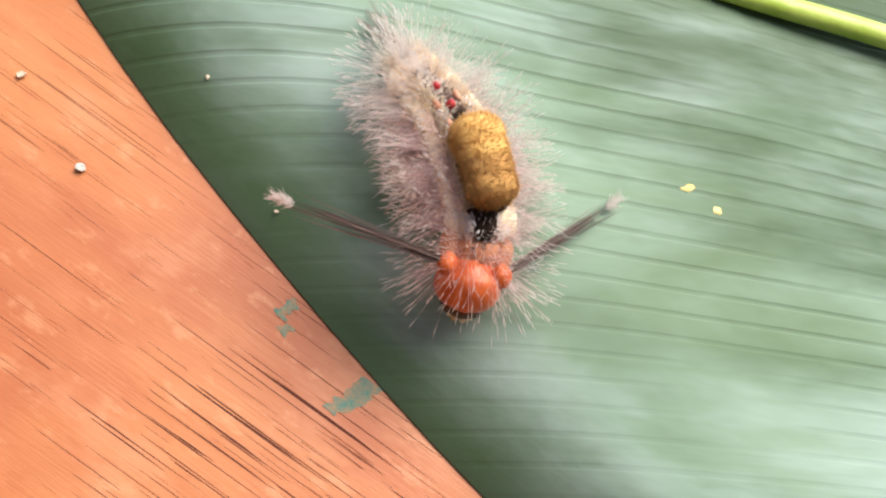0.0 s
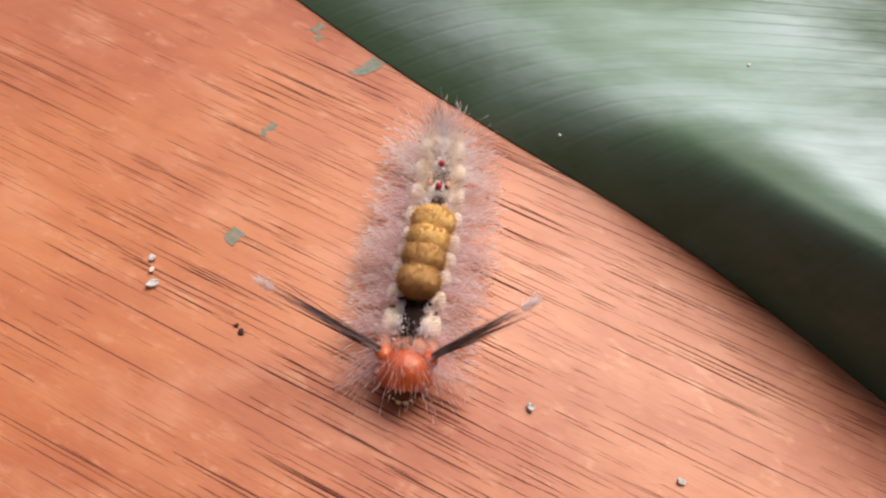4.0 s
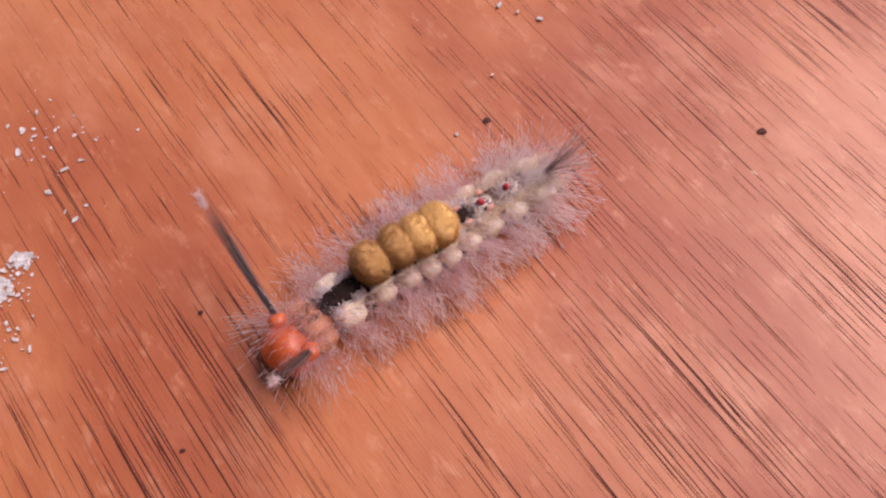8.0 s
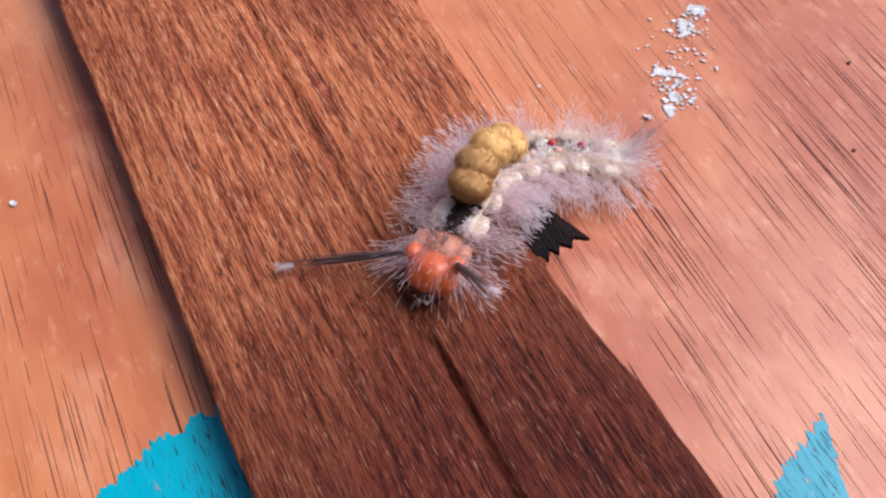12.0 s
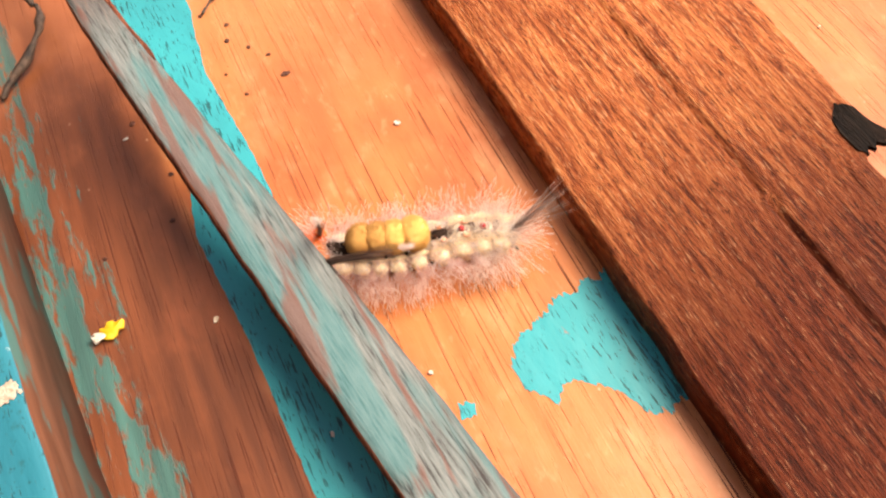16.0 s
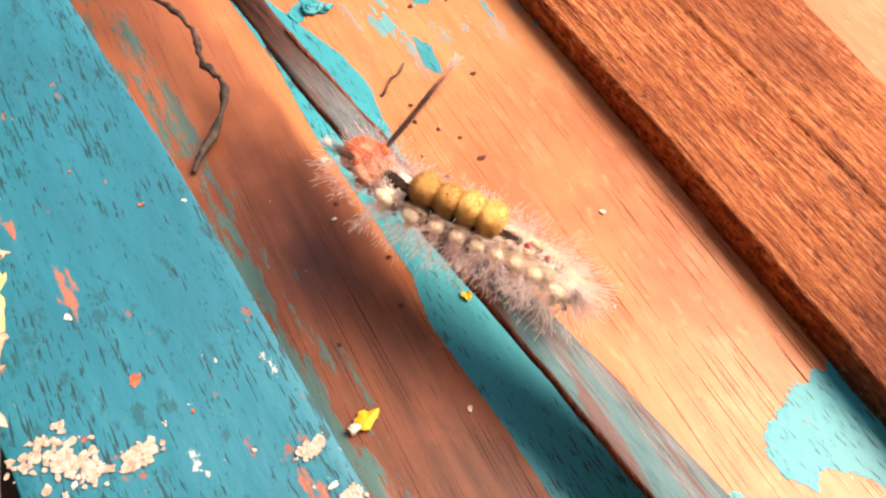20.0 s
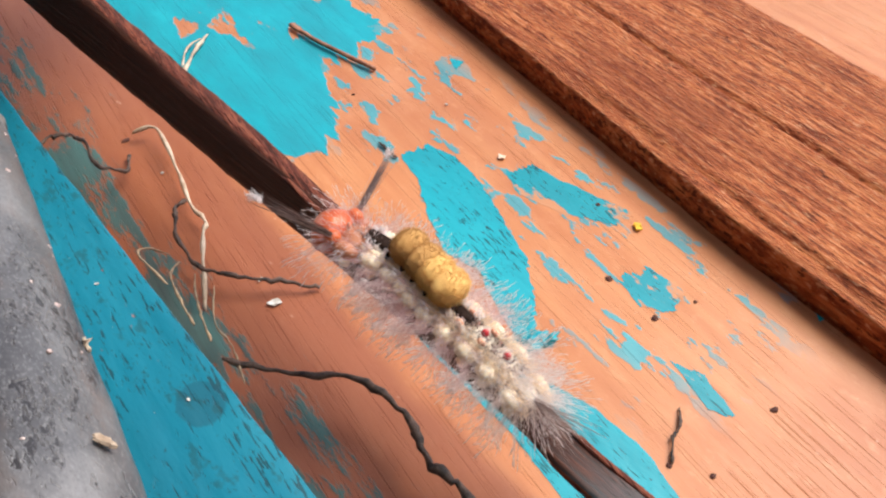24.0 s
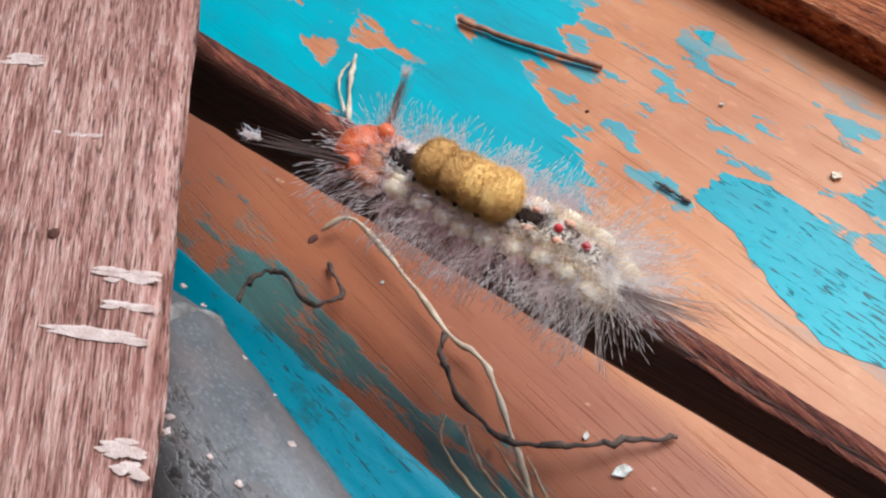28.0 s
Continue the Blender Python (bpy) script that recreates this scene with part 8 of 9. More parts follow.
    walk(segments[8], [
        (0, pose(0.00106, -0.00580, 0.00029, -0.5, -0.0, 20.8)), (0.5, pose(0.00119, -0.00663, 0.00047, -2.0, 0.1, 17.5)),
        (1, pose(0.00061, -0.00625, 0.00088, -5.0, 0.2, 11.9)), (1.5, pose(0.00039, -0.00743, 0.00123, -9.4, 0.4, -1.7)),
        (2, pose(-0.00024, -0.00770, 0.00169, -11.6, 0.5, -6.7)), (2.5, pose(0.00042, -0.00747, 0.00201, -10.5, 0.6, -3.2)),
        (3, pose(0.00021, -0.00885, 0.00437, -15.8, 0.7, 0.2)), (3.5, pose(-0.00001, -0.01042, 0.00066, -19.8, 0.8, 3.7)),
        (4, pose(0.00073, -0.01002, 0.00000, 0.0, 1.0, 6.2)), (4.5, pose(0.00131, -0.00969, 0.00000, 0.0, 1.1, 8.3)),
        (5, pose(0.00176, -0.00943, 0.00000, 0.0, 1.2, 9.7)), (5.5, pose(0.00268, -0.00905, -0.00000, -0.0, 1.4, 12.3)),
        (6, pose(-0.00022, -0.00919, 0.00000, -0.0, 1.5, -9.4)), (6.5, pose(-0.00092, -0.00870, -0.00000, -0.0, 1.6, -13.8)),
        (7, pose(0.00237, -0.00876, 0.00000, -0.0, 1.8, 8.7)), (8, pose(0.00082, -0.00899, 0.00000, -0.0, 2.0, 0.7)),
        (8.5, pose(0.00103, -0.00897, 0.00000, 0.0, 2.1, -3.5)), (9, pose(-0.00073, -0.00940, -0.00000, 0.0, 2.2, -7.6)),
        (9.5, pose(0.00095, -0.00922, -0.00000, 0.0, 2.4, -3.1)), (10, pose(0.00086, -0.00921, 0.00000, -0.0, 2.5, 3.5)),
        (10.5, pose(-0.00031, -0.00901, 0.00000, 0.0, 2.6, -7.5)), (11, pose(0.00120, -0.00841, -0.00087, 1.0, 2.7, 6.4)),
        (11.5, pose(-0.00357, -0.00633, -0.00370, 5.6, 2.9, -34.2)), (12, pose(-0.00365, -0.00972, -0.00488, 19.5, 2.8, -43.4)),
        (12.5, pose(-0.00107, -0.01122, -0.00104, 15.8, 3.0, -15.2)), (13, pose(0.00250, -0.01273, -0.00000, 0.0, 3.2, 3.0)),
        (13.5, pose(0.00288, -0.01145, -0.00000, -0.0, 3.4, 14.3)), (14, pose(0.00248, -0.01085, 0.00000, 0.0, 3.5, 13.3)),
        (14.5, pose(0.00210, -0.01036, 0.00345, 0.0, 3.6, 10.5)), (15, pose(0.00166, -0.01001, 0.00414, -21.2, 3.5, 4.7)),
        (15.5, pose(0.00166, -0.00976, 0.00000, -0.0, 3.9, 0.5)), (16, pose(0.00065, -0.00935, 0.00000, 0.0, 4.0, -5.2)),
        (16.5, pose(0.00237, -0.00920, -0.00112, 1.0, 25.0, 2.5)), (17, pose(0.00612, -0.00567, -0.00456, 13.8, 34.2, 48.6)),
        (17.5, pose(-0.00366, -0.00588, -0.00791, 25.5, 30.9, -1.8)), (18, pose(-0.00345, -0.00390, -0.00743, 31.7, 28.0, -27.7)),
        (18.5, pose(-0.00096, -0.00519, -0.00483, 43.7, 18.6, -18.7)), (19, pose(0.00138, -0.00617, -0.00233, 21.1, 19.2, -3.2)),
        (19.5, pose(-0.00100, -0.00798, -0.00062, 4.9, 15.9, -13.9)), (20, pose(-0.00054, -0.00890, -0.00067, 4.9, 14.9, -14.6)),
        (20.5, pose(-0.00150, -0.00776, -0.00065, 5.1, 13.9, -21.2)), (21, pose(-0.00150, -0.00840, -0.00058, 3.4, 14.0, -20.3)),
        (21.5, pose(-0.00161, -0.00871, -0.00048, 1.8, 14.0, -21.1)), (22, pose(-0.00164, -0.00905, -0.00037, 0.3, 14.0, -21.4)),
        (22.5, pose(-0.00157, -0.00932, -0.00024, -1.2, 14.0, -22.6)), (23, pose(-0.00248, -0.00908, -0.00146, 2.8, 13.1, -29.1)),
        (23.5, pose(0.00072, -0.00939, -0.00182, 10.9, 12.1, 1.0)), (24, pose(0.00049, -0.00904, -0.00180, 11.5, 11.2, 0.2)),
        (24.5, pose(-0.00053, -0.00852, -0.00163, 11.4, 10.4, -12.7)), (25, pose(-0.00083, -0.00787, -0.00152, 11.4, 9.5, -19.9)),
        (25.5, pose(-0.00093, -0.00797, -0.00126, 11.3, 8.7, -16.2)), (26, pose(-0.00092, -0.00827, -0.00062, 8.9, 7.9, -10.8)),
        (27, pose(-0.00088, -0.00765, -0.00038, 3.0, -16.0, -8.5)), (27.5, pose(-0.00112, -0.00873, -0.00044, 2.9, -14.0, -13.4)),
        (28, pose(0.00038, -0.00826, -0.00041, 2.9, 6.0, -12.4)),
    ])
    walk(segments[9], [
        (0, pose(0.00181, -0.00774, 0.00030, -0.4, -0.0, 21.2)), (0.5, pose(0.00184, -0.00871, 0.00054, -1.9, 0.1, 17.2)),
        (1, pose(0.00106, -0.00834, 0.00105, -4.6, 0.2, 12.1)), (1.5, pose(0.00017, -0.00989, 0.00164, -9.5, 0.4, -5.1)),
        (2, pose(-0.00068, -0.01056, 0.00231, -12.0, 0.5, -8.7)), (2.5, pose(0.00015, -0.01065, 0.00263, -11.0, 0.6, -5.0)),
        (3, pose(0.00022, -0.01165, 0.00498, -12.2, 0.7, -0.0)), (3.5, pose(0.00030, -0.01362, 0.00226, -26.4, 0.8, 5.1)),
        (4, pose(0.00106, -0.01301, 0.00000, 0.0, 1.0, 6.4)), (4.5, pose(0.00169, -0.01259, 0.00000, 0.0, 1.1, 7.5)),
        (5, pose(0.00216, -0.01231, 0.00000, 0.0, 1.2, 7.9)), (5.5, pose(0.00315, -0.01207, -0.00000, -0.0, 1.4, 8.7)),
        (6, pose(-0.00069, -0.01147, 0.00000, -0.0, 1.5, -11.7)), (6.5, pose(-0.00165, -0.01099, 0.00000, -0.0, 1.6, -17.6)),
        (7, pose(0.00256, -0.01124, 0.00000, 0.0, 1.8, 4.3)), (8, pose(0.00073, -0.01202, 0.00000, -0.0, 2.0, -1.7)),
        (8.5, pose(0.00063, -0.01154, 0.00000, 0.0, 2.1, -8.9)), (9, pose(-0.00115, -0.01237, -0.00000, 0.0, 2.2, -8.0)),
        (9.5, pose(0.00050, -0.01193, -0.00000, 0.0, 2.4, -9.4)), (10, pose(0.00094, -0.01149, 0.00000, -0.0, 2.5, 1.8)),
        (10.5, pose(-0.00076, -0.01151, 0.00000, 0.0, 2.6, -10.2)), (11, pose(0.00143, -0.01120, -0.00087, -0.0, 2.8, 4.9)),
        (11.5, pose(-0.00519, -0.00855, -0.00377, 1.6, 2.9, -36.1)), (12, pose(-0.00644, -0.01180, -0.00585, 15.7, 2.9, -52.6)),
        (12.5, pose(-0.00233, -0.01486, -0.00232, 18.4, 3.0, -18.2)), (13, pose(0.00239, -0.01582, -0.00000, 0.0, 3.2, -2.1)),
        (13.5, pose(0.00361, -0.01523, -0.00000, -0.0, 3.4, 11.0)), (14, pose(0.00314, -0.01412, 0.00000, 0.0, 3.5, 11.4)),
        (14.5, pose(0.00254, -0.01332, 0.00345, 0.0, 3.6, 8.3)), (15, pose(0.00182, -0.01273, 0.00460, -9.6, 3.7, 2.6)),
        (15.5, pose(0.00146, -0.01235, 0.00000, 0.0, 3.9, -4.2)), (16, pose(0.00028, -0.01141, 0.00000, 0.0, 4.0, -10.3)),
        (16.5, pose(0.00210, -0.01159, -0.00112, -0.0, 25.0, -6.5)), (17, pose(0.00729, -0.00765, -0.00476, 6.1, 34.8, 34.2)),
        (17.5, pose(-0.00424, -0.00918, -0.00876, 16.9, 32.3, -0.7)), (18, pose(-0.00571, -0.00649, -0.00870, 23.6, 29.8, -28.9)),
        (18.5, pose(-0.00227, -0.00676, -0.00633, 38.9, 19.9, -24.6)), (19, pose(0.00045, -0.00928, -0.00333, 18.2, 19.6, -10.4)),
        (19.5, pose(-0.00206, -0.01093, -0.00088, 5.0, 15.9, -18.4)), (20, pose(-0.00164, -0.01168, -0.00093, 5.1, 14.9, -20.3)),
        (20.5, pose(-0.00269, -0.01063, -0.00092, 5.1, 13.9, -21.3)), (21, pose(-0.00261, -0.01116, -0.00075, 3.4, 14.0, -21.1)),
        (21.5, pose(-0.00278, -0.01152, -0.00057, 1.8, 14.0, -22.2)), (22, pose(-0.00286, -0.01192, -0.00039, 0.2, 14.0, -22.9)),
        (22.5, pose(-0.00294, -0.01239, -0.00017, -1.3, 14.0, -24.3)), (23, pose(-0.00439, -0.01199, -0.00149, 0.6, 13.1, -33.1)),
        (23.5, pose(0.00052, -0.01270, -0.00244, 10.8, 12.1, -1.2)), (24, pose(0.00017, -0.01214, -0.00243, 11.5, 11.2, -3.5)),
        (24.5, pose(-0.00137, -0.01102, -0.00216, 11.5, 10.4, -16.5)), (25, pose(-0.00201, -0.01036, -0.00207, 11.5, 9.5, -23.5)),
        (25.5, pose(-0.00181, -0.01031, -0.00176, 11.4, 8.7, -19.0)), (26, pose(-0.00152, -0.01083, -0.00110, 10.4, 7.9, -11.8)),
        (27, pose(-0.00125, -0.01019, -0.00051, 3.0, -16.0, -8.9)), (27.5, pose(-0.00182, -0.01148, -0.00058, 2.9, -14.0, -15.0)),
        (28, pose(-0.00045, -0.01060, -0.00053, 2.8, 6.0, -19.3)),
    ])
    walk(pencils[0], [
        (0, pose(0.00033, 0.00800, 0.00002, -4.9, -0.0, 107.9)), (0.5, pose(-0.00200, 0.00882, 0.00006, -0.0, -0.8, 90.2)),
        (1, pose(-0.00423, 0.00922, 0.00004, 11.2, 0.5, 76.9)), (1.5, pose(-0.00351, 0.01228, -0.00380, 56.0, 18.2, 50.5)),
        (2, pose(-0.00541, 0.01415, -0.00363, 81.9, 10.8, 53.4)), (2.5, pose(-0.00197, 0.01417, -0.00279, 68.9, 22.1, 50.4)),
        (3, pose(0.00176, 0.01451, 0.00040, 77.6, -4.1, 58.3)), (3.5, pose(-0.00256, 0.01019, 0.00133, 74.0, -33.0, 65.9)),
        (4, pose(-0.00238, 0.01029, 0.00133, 64.5, -22.5, 61.4)), (4.5, pose(-0.00206, 0.01066, 0.00134, 59.1, -12.0, 55.5)),
        (5, pose(-0.00170, 0.01140, 0.00134, 55.1, -2.2, 49.1)), (5.5, pose(-0.00192, 0.01243, 0.00135, 51.4, 5.6, 43.4)),
        (6, pose(-0.00265, 0.01132, 0.00135, 69.3, -13.0, 53.9)), (6.5, pose(-0.00227, 0.01207, 0.00135, 67.8, -21.7, 57.5)),
        (7, pose(-0.00248, 0.01284, 0.00136, 46.5, -4.3, 46.0)), (8, pose(-0.00366, 0.01197, 0.00137, 62.5, -4.9, 46.4)),
        (8.5, pose(-0.00335, 0.01385, 0.00137, 66.8, -6.3, 47.1)), (9, pose(-0.00218, 0.01214, 0.00137, 63.6, -3.3, 45.7)),
        (9.5, pose(-0.00124, 0.01295, 0.00138, 49.3, 0.9, 42.9)), (10, pose(-0.00293, 0.01207, 0.00138, 62.1, -22.1, 58.7)),
        (10.5, pose(0.00018, 0.01133, 0.00202, 76.7, -38.1, 65.6)), (11, pose(-0.00382, 0.00553, 0.00498, 71.4, -47.7, 69.4)),
        (11.5, pose(-0.00299, 0.01016, 0.00224, 55.5, -14.2, 50.3)), (12, pose(-0.00348, 0.00850, 0.00019, 51.3, -9.3, 46.5)),
        (12.5, pose(-0.00115, 0.01216, 0.00138, 28.7, 10.6, 23.4)), (13, pose(0.00226, 0.01033, 0.00141, 37.9, 8.5, 26.6)),
        (13.5, pose(0.00424, 0.01141, -0.00014, 45.4, 1.5, 34.5)), (14, pose(0.00231, 0.01171, -0.00311, 47.5, -13.9, 49.1)),
        (14.5, pose(0.00094, 0.01211, 0.00027, 50.1, -19.5, 54.1)), (15, pose(-0.00037, 0.01248, 0.00142, 52.8, -22.2, 56.4)),
        (15.5, pose(-0.00197, 0.01260, 0.00143, 56.2, -26.0, 59.4)), (16, pose(-0.00093, 0.00846, 0.00192, 88.2, -59.8, 73.9)),
        (16.5, pose(-0.00032, 0.00472, 0.00856, 83.5, -69.3, 75.5)), (17, pose(0.00008, 0.00364, 0.00692, 118.5, -49.9, 82.9)),
        (17.5, pose(0.00073, 0.00425, 0.00474, 77.1, -25.3, 87.1)), (18, pose(0.00306, 0.00718, 0.00399, 88.2, -58.6, 92.9)),
        (18.5, pose(-0.00208, 0.00924, 0.00385, 42.0, -20.1, 70.5)), (19, pose(-0.00150, 0.00885, 0.00404, 58.0, -2.4, 55.5)),
        (19.5, pose(-0.00574, 0.00909, 0.00224, 121.7, -42.1, 55.6)), (20, pose(0.00142, 0.01307, 0.00278, 64.2, -23.9, 56.7)),
        (20.5, pose(0.00288, 0.01416, 0.00291, 50.5, 3.9, 39.0)), (21, pose(0.00121, 0.01324, 0.00311, 55.7, -1.8, 43.2)),
        (21.5, pose(0.00006, 0.01232, 0.00332, 61.5, -5.7, 45.6)), (22, pose(-0.00101, 0.01131, 0.00353, 68.0, -8.7, 47.1)),
        (22.5, pose(-0.00179, 0.01015, 0.00378, 74.9, -10.8, 47.8)), (23, pose(-0.00123, 0.00866, 0.00319, 31.8, -34.9, 66.9)),
        (23.5, pose(-0.00092, 0.00797, 0.00332, 76.6, -21.6, 56.1)), (24, pose(-0.00367, 0.00838, 0.00345, 64.9, -24.9, 57.3)),
        (24.5, pose(0.00043, 0.01252, 0.00324, 60.1, -28.0, 59.1)), (25, pose(0.00238, 0.01061, 0.00252, 54.2, -19.1, 52.9)),
        (25.5, pose(0.00121, 0.01050, 0.00208, 42.3, -28.5, 62.0)), (26, pose(0.00109, 0.01006, 0.00207, 50.4, -22.7, 55.9)),
        (27, pose(-0.00260, 0.00782, 0.00110, 62.7, -23.0, 56.1)), (27.5, pose(-0.00120, 0.00820, 0.00124, 44.1, -30.8, 62.6)),
        (28, pose(-0.00185, 0.01007, 0.00198, 64.6, -21.9, 55.5)),
    ])
    walk(pencils[1], [
        (0, pose(0.00370, 0.00625, 0.00002, 4.1, -0.0, -123.1)), (0.5, pose(0.00174, 0.00950, 0.00005, -3.5, -0.3, -71.9)),
        (1, pose(-0.00061, 0.01038, 0.00002, -5.4, -0.7, -76.9)), (1.5, pose(0.00028, 0.01262, -0.00382, 2.3, -1.0, -88.8)),
        (2, pose(-0.00165, 0.01471, -0.00366, -9.8, -0.0, -73.9)), (2.5, pose(0.00179, 0.01365, -0.00283, 3.4, -2.3, -112.8)),
        (3, pose(0.00499, 0.01251, 0.00035, 9.8, 0.6, -137.2)), (3.5, pose(0.00103, 0.01145, 0.00127, 40.6, -16.3, -102.3)),
        (4, pose(0.00139, 0.01076, 0.00127, 34.5, -16.6, -101.9)), (4.5, pose(0.00174, 0.01065, 0.00126, 27.5, -18.8, -98.1)),
        (5, pose(0.00208, 0.01105, 0.00126, 19.8, -21.1, -92.5)), (5.5, pose(0.00186, 0.01198, 0.00125, 12.0, -23.3, -84.3)),
        (6, pose(0.00114, 0.01160, 0.00125, -8.1, -23.8, -67.6)), (6.5, pose(0.00153, 0.01209, 0.00125, 4.1, -25.0, -103.9)),
        (7, pose(0.00130, 0.01327, 0.00124, 9.6, -26.9, -86.2)), (8, pose(-0.00002, 0.01306, 0.00123, 18.6, -25.3, -93.2)),
        (8.5, pose(0.00040, 0.01444, 0.00123, 6.4, -28.7, -76.1)), (9, pose(0.00156, 0.01283, 0.00122, 7.7, -25.5, -104.4)),
        (9.17, pose(0.00188, 0.01271, 0.00122, 37.4, -18.5, -122.4)), (9.33, pose(0.00220, 0.01259, 0.00122, 62.7, -4.6, -134.2)),
        (9.5, pose(0.00253, 0.01246, 0.00122, 85.3, 12.7, -139.2)), (9.67, pose(0.00193, 0.01267, 0.00122, 77.1, -16.0, -134.8)),
        (9.83, pose(0.00133, 0.01287, 0.00122, 63.3, -43.5, -123.6)), (10, pose(0.00073, 0.01308, 0.00122, 25.6, -64.7, -88.0)),
        (10.5, pose(0.00367, 0.00983, 0.00185, 32.2, -52.4, -128.9)), (10.67, pose(0.00186, 0.00946, 0.00284, 26.0, -61.3, -100.3)),
        (10.83, pose(0.00005, 0.00909, 0.00384, 8.1, -66.8, -61.0)), (11, pose(-0.00176, 0.00871, 0.00483, -15.3, -65.6, -16.2)),
        (11.5, pose(0.00081, 0.01003, 0.00205, -8.6, -68.1, -45.1)), (12, pose(0.00018, 0.00953, -0.00001, -30.4, -64.9, -23.2)),
        (12.5, pose(0.00245, 0.01096, 0.00118, 2.7, -73.2, -101.7)), (13, pose(0.00543, 0.00825, 0.00119, -47.2, -68.2, -65.6)),
        (13.5, pose(0.00665, 0.00848, -0.00035, -24.6, -72.9, -84.9)), (14, pose(0.00547, 0.00962, -0.00334, 30.1, -72.2, -126.6)),
        (14.5, pose(0.00449, 0.01077, 0.00003, 49.1, -68.7, -139.6)), (15, pose(0.00338, 0.01193, 0.00117, 60.3, -65.7, -145.0)),
        (15.5, pose(0.00180, 0.01305, 0.00117, 71.1, -63.0, -147.8)), (15.67, pose(0.00213, 0.01132, 0.00134, 83.4, -33.3, -157.7)),
        (15.83, pose(0.00247, 0.00958, 0.00150, 88.7, -3.0, -159.9)), (16, pose(0.00281, 0.00785, 0.00167, 93.5, 27.3, -159.3)),
        (16.5, pose(0.00259, 0.00321, 0.01050, 74.9, -6.9, -155.8)), (17, pose(0.00360, 0.00491, 0.00759, 93.3, -11.6, -155.3)),
        (17.5, pose(0.00448, 0.00426, 0.00537, 83.9, -2.4, -155.5)), (18, pose(0.00680, 0.00699, 0.00461, 88.6, -6.8, -155.2)),
        (18.5, pose(0.00062, 0.01191, 0.00380, 81.1, 18.1, -157.5)), (19, pose(0.00023, 0.01209, 0.00308, 70.3, -17.6, -148.5)),
        (19.5, pose(-0.00263, 0.01100, 0.00120, 80.1, -21.6, -147.4)), (20, pose(0.00455, 0.01116, 0.00180, 46.1, -30.6, -142.4)),
        (20.5, pose(0.00596, 0.01213, 0.00200, 22.5, -40.9, -123.9)), (21, pose(0.00465, 0.01192, 0.00220, 21.7, -41.3, -122.6)),
        (21.5, pose(0.00369, 0.01167, 0.00241, 19.1, -41.4, -122.3)), (22, pose(0.00268, 0.01144, 0.00262, 15.3, -42.0, -119.5)),
        (22.5, pose(0.00171, 0.01134, 0.00288, 11.2, -43.5, -110.6)), (23, pose(0.00243, 0.00809, 0.00235, 19.9, -53.5, -60.0)),
        (23.5, pose(0.00278, 0.00831, 0.00252, -35.4, -52.4, -45.7)), (24, pose(-0.00023, 0.00982, 0.00271, -17.1, -50.1, -38.5)),
        (24.5, pose(0.00402, 0.01149, 0.00255, 3.4, -54.2, -89.9)), (25, pose(0.00567, 0.00882, 0.00188, -11.5, -53.5, -73.8)),
        (25.5, pose(0.00481, 0.00945, 0.00150, 24.4, -52.2, -92.8)), (26, pose(0.00483, 0.00968, 0.00154, 15.9, -52.3, -92.2)),
        (27, pose(0.00101, 0.00729, 0.00215, 5.4, -56.6, -55.0)), (27.5, pose(0.00240, 0.00898, 0.00216, -28.8, -52.1, -18.9)),
        (28, pose(0.00191, 0.00978, 0.00159, -39.7, -53.4, -22.2)),
    ])
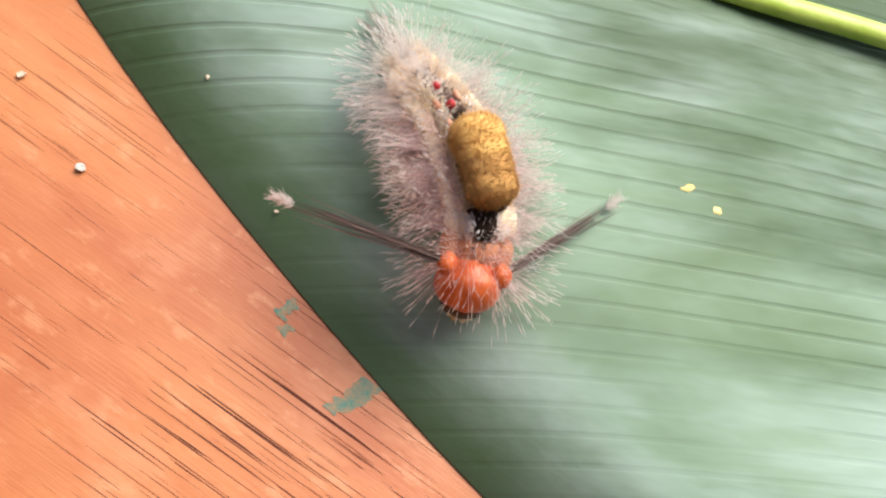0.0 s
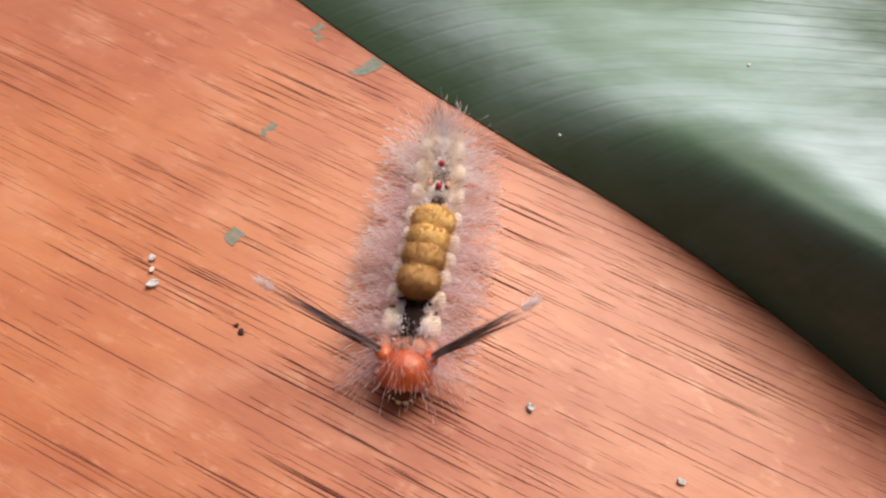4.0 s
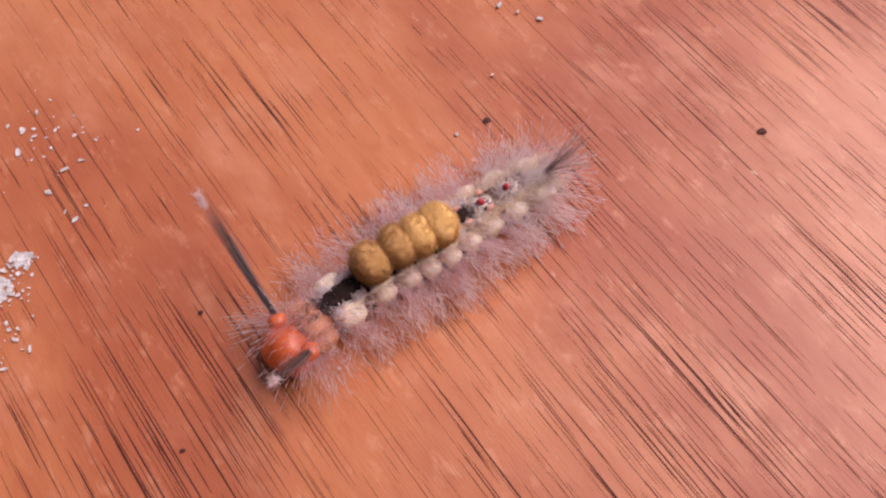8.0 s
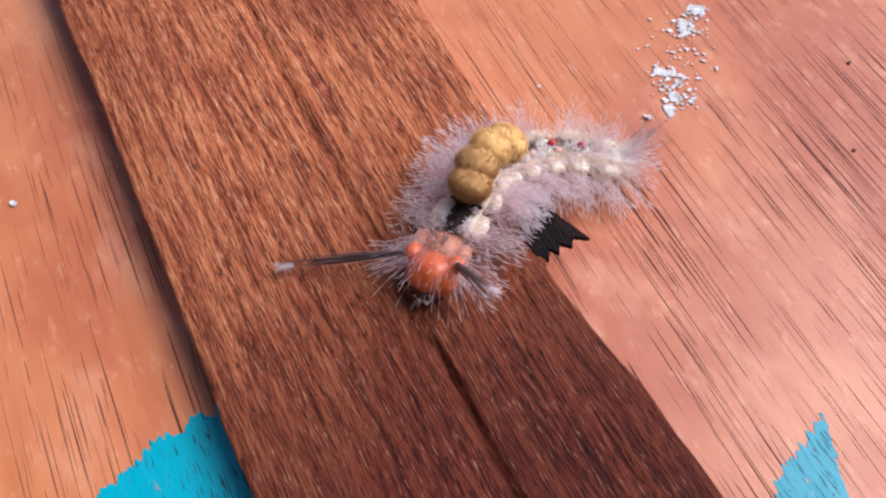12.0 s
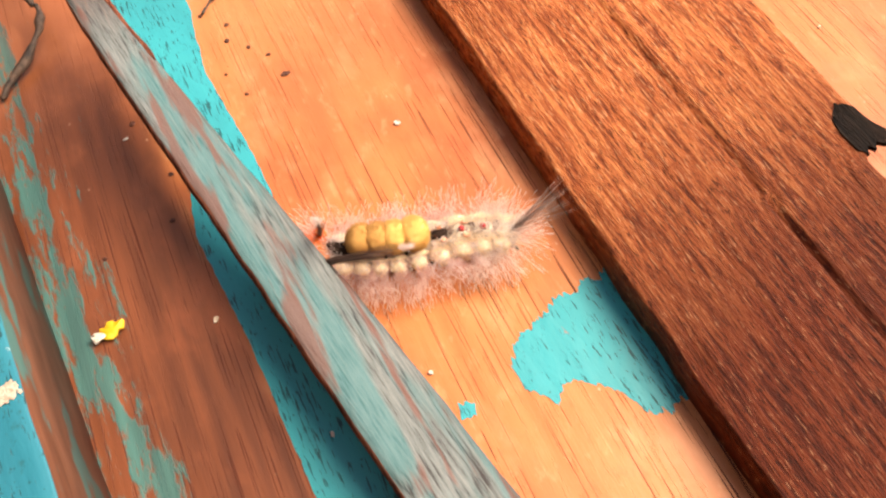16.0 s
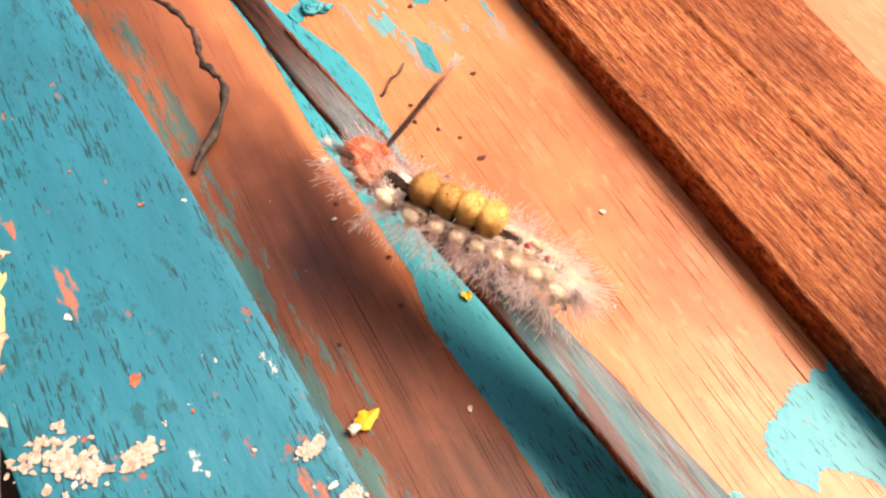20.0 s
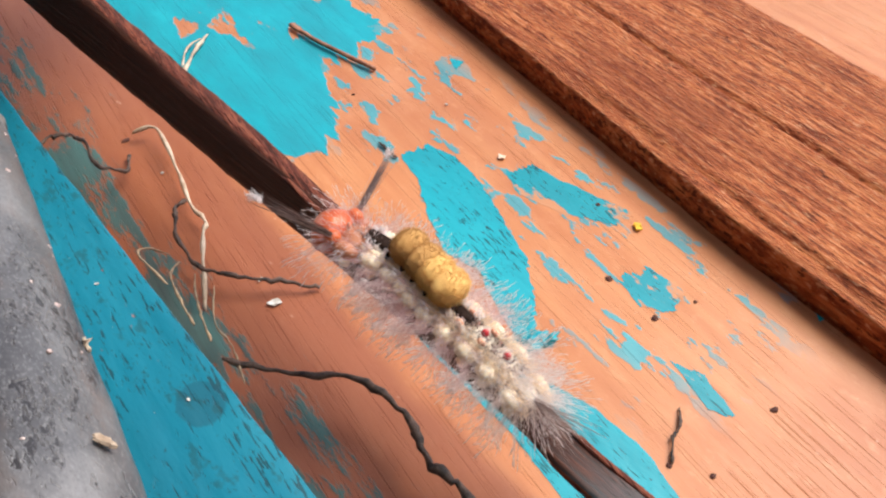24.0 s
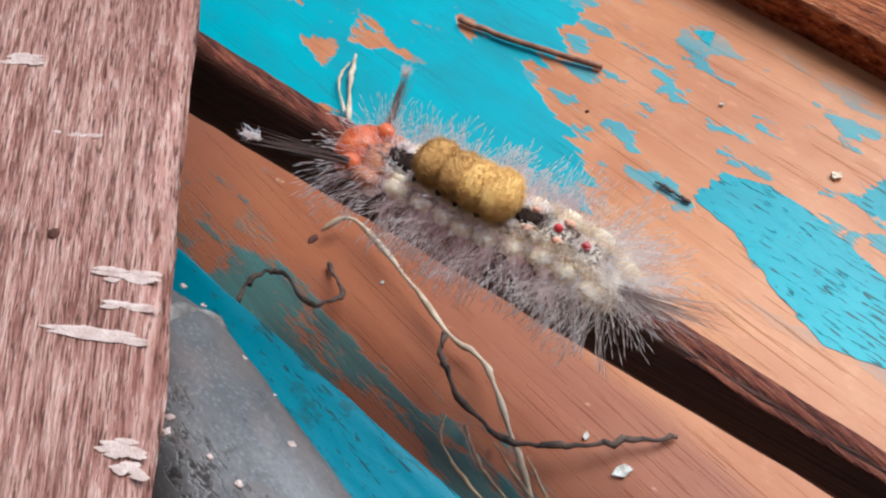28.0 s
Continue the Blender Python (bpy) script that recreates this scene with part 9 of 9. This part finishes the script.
    walk(pencils[2], [
        (0, pose(0.00217, -0.00867, 0.00131, -21.9, -0.0, -179.0)), (0.5, pose(0.00213, -0.00964, 0.00158, -23.0, -2.8, 174.2)),
        (1, pose(0.00125, -0.00923, 0.00213, -20.0, -2.8, 174.3)), (1.5, pose(0.00011, -0.01070, 0.00279, -18.3, -0.2, -178.3)),
        (2, pose(-0.00078, -0.01133, 0.00349, -15.5, -1.8, 176.5)), (2.5, pose(0.00009, -0.01144, 0.00381, -10.8, -3.3, 170.2)),
        (3, pose(0.00023, -0.01242, 0.00616, -6.7, -3.4, 169.5)), (3.5, pose(0.00036, -0.01407, 0.00360, 7.3, -3.4, -179.9)),
        (4, pose(0.00119, -0.01401, 0.00100, -16.0, -2.5, -167.9)), (4.5, pose(0.00184, -0.01358, 0.00100, -12.4, 0.2, -157.1)),
        (5, pose(0.00232, -0.01330, 0.00100, -8.4, 2.1, -146.7)), (5.5, pose(0.00332, -0.01305, 0.00100, -4.5, 3.3, -136.4)),
        (6, pose(-0.00087, -0.01246, 0.00100, 41.5, 13.5, -166.5)), (6.5, pose(-0.00193, -0.01196, 0.00100, 22.4, 20.1, -177.5)),
        (7, pose(0.00266, -0.01224, 0.00100, -5.4, 16.8, -154.5)), (7.33, pose(0.00202, -0.01250, 0.00100, 26.7, 17.3, -157.5)),
        (7.67, pose(0.00138, -0.01276, 0.00100, 59.0, 19.3, -159.7)), (8, pose(0.00073, -0.01302, 0.00100, 91.7, 22.1, -160.5)),
        (8.17, pose(0.00066, -0.01285, 0.00100, 61.9, 19.0, -159.7)), (8.33, pose(0.00059, -0.01269, 0.00100, 32.5, 16.7, -157.5)),
        (8.5, pose(0.00051, -0.01253, 0.00100, 3.2, 15.7, -154.3)), (9, pose(-0.00126, -0.01337, 0.00100, -9.1, 14.9, -170.3)),
        (9.5, pose(0.00038, -0.01292, 0.00100, -12.3, 18.1, -153.2)), (10, pose(0.00101, -0.01249, 0.00100, 25.0, 18.8, -160.3)),
        (10.5, pose(-0.00089, -0.01250, 0.00100, 30.0, 21.6, -166.1)), (11, pose(0.00157, -0.01219, 0.00013, 27.5, 20.9, -164.7)),
        (11.5, pose(-0.00575, -0.00940, -0.00280, 31.5, 27.6, -177.6)), (12, pose(-0.00740, -0.01258, -0.00516, -17.0, 29.6, 165.0)),
        (12.5, pose(-0.00270, -0.01607, -0.00168, -38.0, 32.9, 172.6)), (13, pose(0.00241, -0.01682, 0.00100, -29.8, 31.5, 170.1)),
        (13.5, pose(0.00386, -0.01620, 0.00100, -28.2, 40.2, -170.7)), (14, pose(0.00340, -0.01509, 0.00100, -5.4, 42.4, -161.0)),
        (14.5, pose(0.00274, -0.01430, 0.00445, 27.6, 40.8, -150.2)), (15, pose(0.00193, -0.01354, 0.00575, 67.9, 29.4, -137.5)),
        (15.5, pose(0.00146, -0.01335, 0.00100, 81.0, 28.8, -137.3)), (16, pose(0.00017, -0.01241, 0.00100, 70.9, 31.2, -138.0)),
        (16.17, pose(0.00091, -0.01249, 0.00059, 43.3, 35.2, -141.1)), (16.33, pose(0.00166, -0.01256, 0.00019, 14.2, 37.4, -146.2)),
        (16.5, pose(0.00241, -0.01263, -0.00021, -15.4, 37.4, -152.1)), (17, pose(0.00833, -0.00828, -0.00403, -10.0, 41.9, -126.8)),
        (17.17, pose(0.00426, -0.00899, -0.00542, 28.3, 40.0, -111.5)), (17.33, pose(0.00018, -0.00971, -0.00681, 62.5, 31.7, -101.4)),
        (17.5, pose(-0.00390, -0.01043, -0.00820, 92.1, 20.3, -98.5)), (18, pose(-0.00613, -0.00777, -0.00825, 98.2, 16.6, -98.9)),
        (18.17, pose(-0.00502, -0.00786, -0.00757, 61.0, 48.6, -105.7)), (18.33, pose(-0.00392, -0.00796, -0.00688, -18.3, 61.7, -159.9)),
        (18.5, pose(-0.00281, -0.00806, -0.00619, -77.8, 36.6, 166.8)), (18.67, pose(-0.00173, -0.00889, -0.00504, -29.9, 37.3, 167.4)),
        (18.83, pose(-0.00065, -0.00973, -0.00389, 18.2, 37.3, 168.4)), (19, pose(0.00043, -0.01056, -0.00273, 66.2, 36.8, 169.1)),
        (19.5, pose(-0.00216, -0.01204, -0.00001, 66.8, 46.2, 163.7)), (20, pose(-0.00179, -0.01278, -0.00005, 65.7, 47.3, 162.9)),
        (20.5, pose(-0.00289, -0.01172, -0.00004, 68.7, 47.4, 162.9)), (21, pose(-0.00278, -0.01223, 0.00016, 61.5, 47.8, 162.6)),
        (21.5, pose(-0.00295, -0.01256, 0.00037, 54.7, 48.4, 162.0)), (22, pose(-0.00302, -0.01294, 0.00058, 47.7, 48.8, 161.6)),
        (22.5, pose(-0.00311, -0.01338, 0.00082, 41.3, 49.3, 160.8)), (23, pose(-0.00475, -0.01296, -0.00053, 55.8, 45.9, 165.3)),
        (23.5, pose(0.00066, -0.01387, -0.00166, 44.0, 35.2, 177.0)), (24, pose(0.00025, -0.01333, -0.00166, 40.6, 29.6, -175.7)),
        (24.5, pose(-0.00157, -0.01219, -0.00139, 52.8, 42.8, 169.0)), (25, pose(-0.00237, -0.01149, -0.00130, 47.7, 43.7, 168.0)),
        (25.5, pose(-0.00208, -0.01146, -0.00099, 37.1, 42.2, 170.3)), (26, pose(-0.00165, -0.01199, -0.00031, 20.5, 38.2, 179.6)),
        (27, pose(-0.00167, -0.01119, 0.00040, 55.0, 28.9, -166.0)), (27.5, pose(-0.00231, -0.01244, 0.00034, 60.9, 29.1, -166.2)),
        (28, pose(-0.00071, -0.01162, 0.00042, 39.8, 35.4, -172.3)),
    ])


motions()
